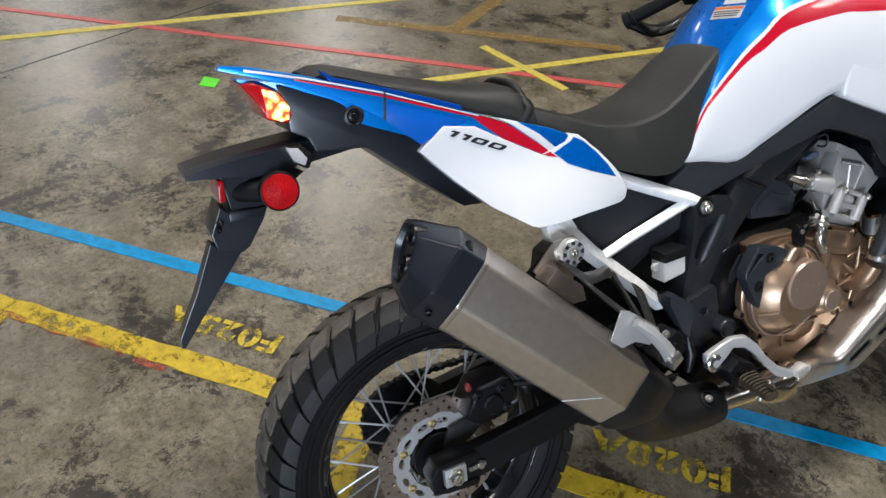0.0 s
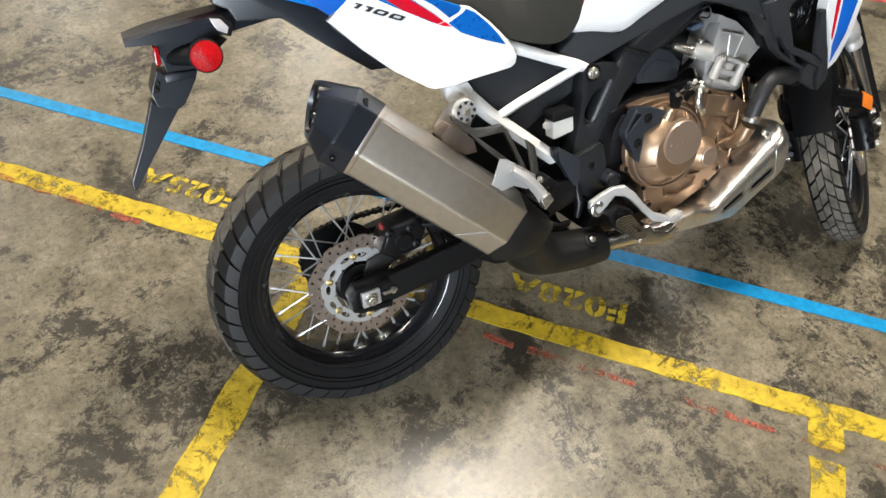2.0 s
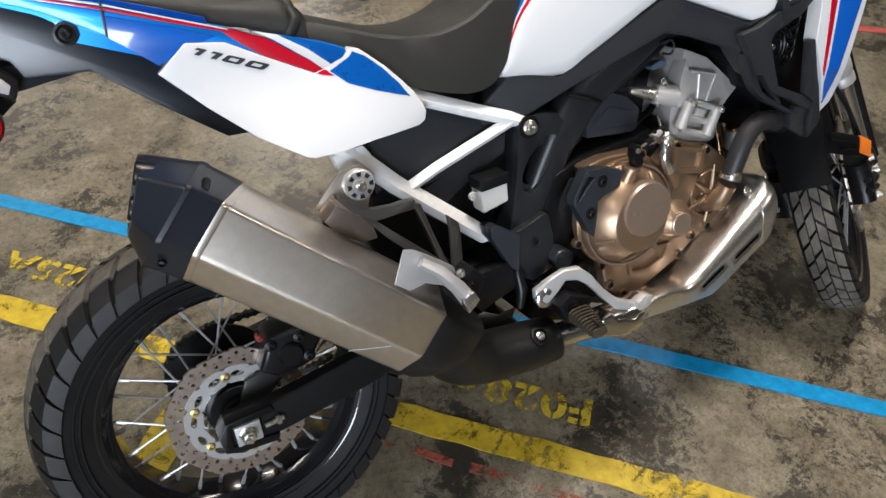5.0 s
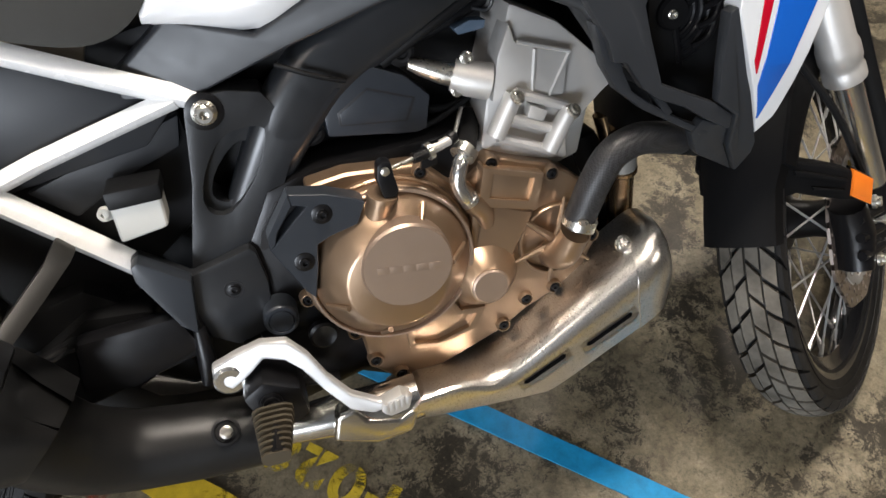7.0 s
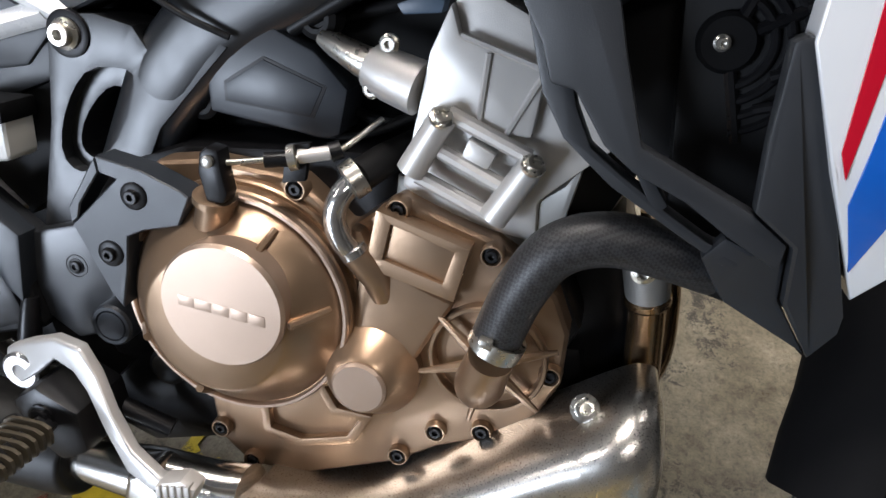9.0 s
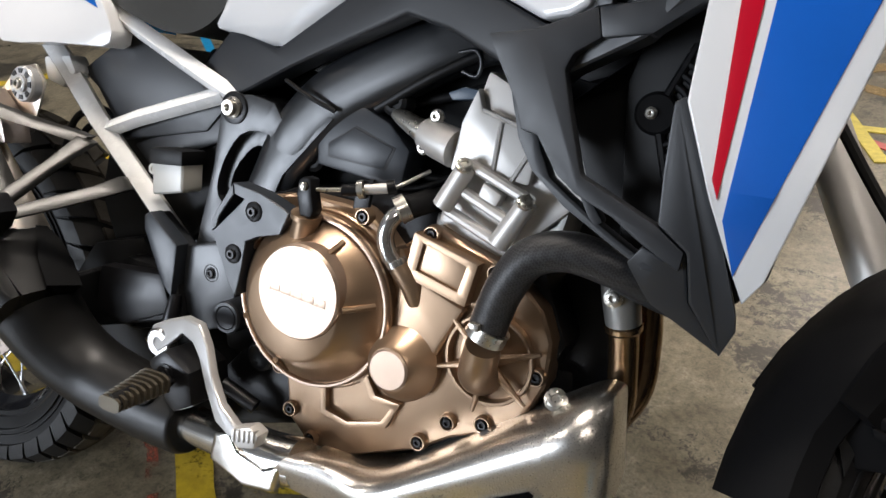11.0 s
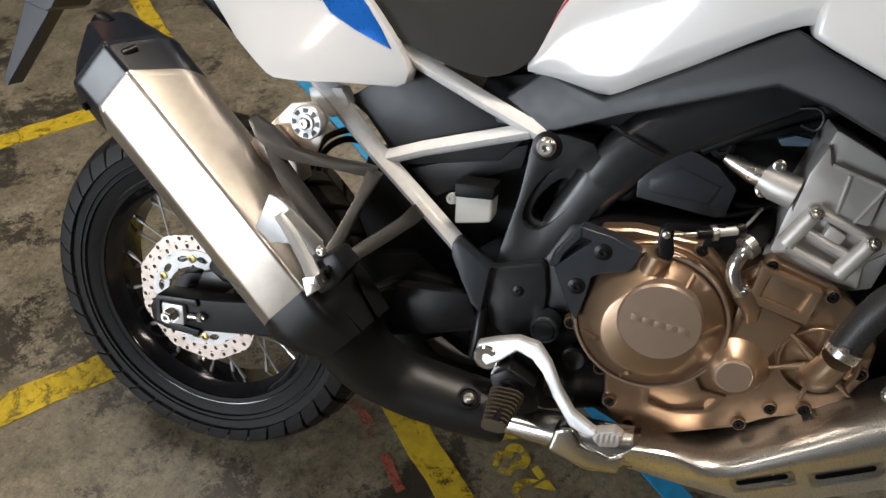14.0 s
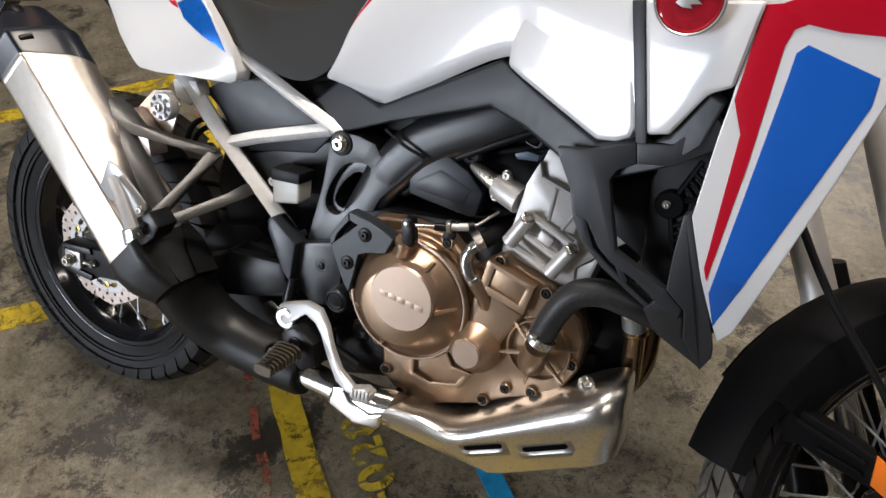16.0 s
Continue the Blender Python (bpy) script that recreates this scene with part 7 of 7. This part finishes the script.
FA = P(*AXLE_F)
fork = new("front_fork")
fork.parent = bike
tagged(fork, "upside-down front fork turned to the left")
for side in (1, -1):
    base = FA + OUT * (0.098 * side) + Vector((0.022, 0, 0))
    spart("lower_tube", sweep(bmesh.new(), [base + HEAD_AXIS * 0.02, base + HEAD_AXIS * 0.40], 0.0225, 20), POLISHED, fork, "bright fork tube")
    spart("upper_tube", lathe(bmesh.new(), base + HEAD_AXIS * 0.285, HEAD_AXIS, [(0.026, 0), (0.031, 0.004), (0.031, 0.02), (0.029, 0.024), (0.029, 0.034), (0.031, 0.038), (0.031, 0.06), (0.028, 0.07), (0.027, 0.46), (0.02, 0.47)], 28), ALLOY, fork, "silver upper fork tube")
    bm = sweep(bmesh.new(), [base + HEAD_AXIS * -0.035, base + HEAD_AXIS * 0.0, base + HEAD_AXIS * 0.05, base + HEAD_AXIS * 0.075], [0.026, 0.032, 0.030, 0.024], 16)
    spart("axle_clamp", bm, BLACK_STEEL, fork)
    g = base + Vector((0.045, 0, 0.02)) + OUT * (0.012 * side)
    spart("fork_guard", sweep(bmesh.new(), [g, g + HEAD_AXIS * 0.20, g + HEAD_AXIS * 0.40], 0.022, 14, flat=0.45, up=OUT), PLASTIC_BLACK, fork, "black fork guard")
    c = FA + OUT * (0.085 * side) + Vector((-0.112, 0, 0.012))
    bm = sweep(bmesh.new(), [c + Vector((-0.02, 0, 0.055)), c + Vector((0.005, 0, 0)), c + Vector((0.0, 0, -0.06))], [0.034, 0.040, 0.034], 14, flat=0.8)
    spart("caliper", bm, BLACK_STEEL, fork, "black radial brake caliper")
    for dz in (-0.05, 0.045):
        b2 = lathe(bmesh.new(), c + OUT * (0.032 * side) + Vector((0.01, 0, dz)), OUT * side, [(0.011, 0), (0.011, 0.005), (0.008, 0.006), (0.008, 0.012), (0.004, 0.012), (0.004, 0.008), (0, 0.008)], 14)
        spart("caliper_bolt", b2, STEEL, fork)
    for k in range(3):
        b2 = sweep(bmesh.new(), [c + OUT * (0.02 * side) + Vector((-0.035, 0, -0.03 + 0.03 * k)), c + OUT * (0.034 * side) + Vector((0.035, 0, -0.035 + 0.03 * k))], 0.008, 8)
        spart("caliper_fin", b2, BLACK_STEEL, fork)
spart("axle", sweep(bmesh.new(), [FA + OUT * 0.13, FA - OUT * 0.13], 0.014, 16), STEEL, fork)
# fender over and behind the tyre
def fender_strip(a0, a1, n=22, R=0.372, hw=0.062):
    secs = []
    for i in range(n):
        a = a0 + (a1 - a0) * i / (n - 1)
        d = Vector((math.cos(a), 0, math.sin(a)))
        w = hw * (1.0 if 0.12 < i / (n - 1) < 0.85 else 0.86)
        arc = [(-1, -0.035), (-0.95, -0.012), (-0.7, 0.0), (0, 0.006), (0.7, 0.0), (0.95, -0.012), (1, -0.035)]
        outer = [FA + d * (R + r) + OUT * (s * w) for s, r in arc]
        inner = [FA + d * (R + r - 0.004) + OUT * (s * (w - 0.004)) for s, r in arc[::-1]]
        secs.append(outer + inner)
    return loft(bmesh.new(), secs)


ffend = new("front_fender")
ffend.parent = bike
tagged(ffend, "matt black front fender with side arms")
spart("shell", fender_strip(radians(168), radians(35)), FENDER_BLACK, ffend)
def skirt(side, a0, a1, r0, r1, o, n=12):
    """A flat cheek of the fender beside the tyre."""
    secs = []
    for i in range(n + 1):
        a = radians(a0 + (a1 - a0) * i / n)
        d = Vector((math.cos(a), 0, math.sin(a)))
        inner = r1 + 0.03 * (2 * i / n - 1) ** 2
        secs.append([FA + d * r0 + OUT * (side * o), FA + d * (r0 + inner) / 2 + OUT * (side * (o + 0.006)), FA + d * inner + OUT * (side * o), FA + d * inner + OUT * (side * (o - 0.005)), FA + d * r0 + OUT * (side * (o - 0.005))])
    return loft(bmesh.new(), secs)


for side in (1, -1):
    spart("cheek", skirt(side, 150, 48, 0.362, 0.285, 0.064), FENDER_BLACK, ffend, "", 25)
plate("arm", [(1.341, 0.540), (1.353, 0.545), (1.382, 0.539), (1.435, 0.523), (1.483, 0.506), (1.500, 0.455), (1.474, 0.461), (1.432, 0.473), (1.392, 0.487), (1.344, 0.481), (1.310, 0.472), (1.323, 0.494), (1.354, 0.518)], 0.152, 0.122, FENDER_BLACK, ffend, "", 0.006, 3, 25)
plate("rib", [(1.374, 0.530), (1.470, 0.498), (1.474, 0.489), (1.378, 0.520)], 0.158, 0.15, FENDER_BLACK, ffend, "", 0.003)
plate("rib", [(1.412, 0.496), (1.471, 0.481), (1.475, 0.474), (1.415, 0.489)], 0.157, 0.15, FENDER_BLACK, ffend, "", 0.003)
plate("reflector", [(1.481, 0.510), (1.520, 0.488), (1.528, 0.443), (1.486, 0.466)], 0.155, 0.146, LENS_ORANGE, ffend, "orange side reflector", 0.002)
plate("reflector_back", [(1.483, 0.510), (1.526, 0.486), (1.535, 0.437), (1.489, 0.462)], 0.146, 0.135, FENDER_BLACK, ffend, "", 0.002)
plate("reflector_field", [(1.484, 0.500), (1.508, 0.486), (1.513, 0.459), (1.486, 0.474)], 0.1562, 0.154, LENS_ORANGE, ffend, "", 0.0005)
a = FA - OUT * 0.070 + Vector((-0.25, 0, 0.155))
b = FA - OUT * 0.105 + HEAD_AXIS * 0.10 + Vector((-0.03, 0, 0))
spart("arm", sweep(bmesh.new(), [a, a.lerp(b, 0.3) - OUT * 0.012, b], [0.016, 0.014, 0.014], 12, flat=2.1, up=OUT, square=0.5), FENDER_BLACK, ffend)
spart("brake_hose", sweep(bmesh.new(), smooth_path([FA + OUT * 0.11 + Vector((-0.12, 0, 0.11)), FA + OUT * 0.10 + Vector((-0.19, 0, 0.22)), FA + OUT * 0.07 + Vector((-0.28, 0, 0.34)), FA + OUT * 0.03 + Vector((-0.36, 0, 0.5))], 6), 0.0055, 8), RUBBER, fork, "black brake hose")
# handlebar with grip, lever and switch box
bar_root = new("handlebar")
bar_root.parent = bike
tagged(bar_root, "black handlebar with grip, lever and hand switches")
G0, G1 = P(0.783, -0.34, 1.077), P(0.895, -0.195, 1.155)
d = (G1 - G0).normalized()
part("grip", sweep(bmesh.new(), [G0 - d * 0.012, G0 - d * 0.010, G0 + d * 0.004, G0 + d * 0.006, G0 + d * 0.010, G0 + d * 0.012, G0 + d * 0.016, G0 + d * 0.018, G0 + d * 0.13], [0.016, 0.021, 0.021, 0.0165, 0.0165, 0.0205, 0.0205, 0.0165, 0.0165], 18), RUBBER, bar_root, "black rubber grip")
part("tube", sweep(bmesh.new(), smooth_path([G0 + d * 0.12, G1, G1 + d * 0.12 + Vector((0.03, 0, -0.01)), P(0.97, 0.0, 1.19)], 5), 0.0135, 14), ALLOY, bar_root, "bare alloy bar")
part("switch_box", sweep(bmesh.new(), [G0 + d * 0.135, G0 + d * 0.15, G0 + d * 0.20, G0 + d * 0.215], [0.026, 0.032, 0.032, 0.026], 14, square=0.4), PLASTIC_BLACK, bar_root, "black switch box")
for k in range(3):
    part("button", sweep(bmesh.new(), [G0 + d * (0.15 + 0.02 * k) + Vector((0, -0.02, 0.02)), G0 + d * (0.15 + 0.02 * k) + Vector((0, -0.026, 0.027))], 0.007, 8), STICKER if k == 1 else BLACK_STEEL, bar_root)
part("lever", sweep(bmesh.new(), smooth_path([G0 + d * 0.03 + Vector((0.05, -0.01, -0.05)), G0 + d * 0.10 + Vector((0.045, -0.01, -0.045)), G0 + d * 0.2 + Vector((0.02, 0, -0.01))], 5), [0.007] * 11, 10), POLISHED, bar_root, "polished lever")
part("hand_guard", sweep(bmesh.new(), smooth_path([G0 + Vector((0.0, 0, -0.005)), G0 + d * 0.02 + Vector((0.06, -0.01, -0.04)), G0 + d * 0.14 + Vector((0.07, 0, -0.035)), G0 + d * 0.24 + Vector((0.03, 0, 0))], 5), 0.021, 10, flat=0.5), PLASTIC_BLACK, bar_root, "black hand guard")

# side stand
tube("side_stand", [(0.62, -0.13, 0.33), (0.66, -0.20, 0.18), (0.70, -0.27, -0.075)], [0.014, 0.013, 0.012], BLACK_STEEL, bike, "black side stand", 10)
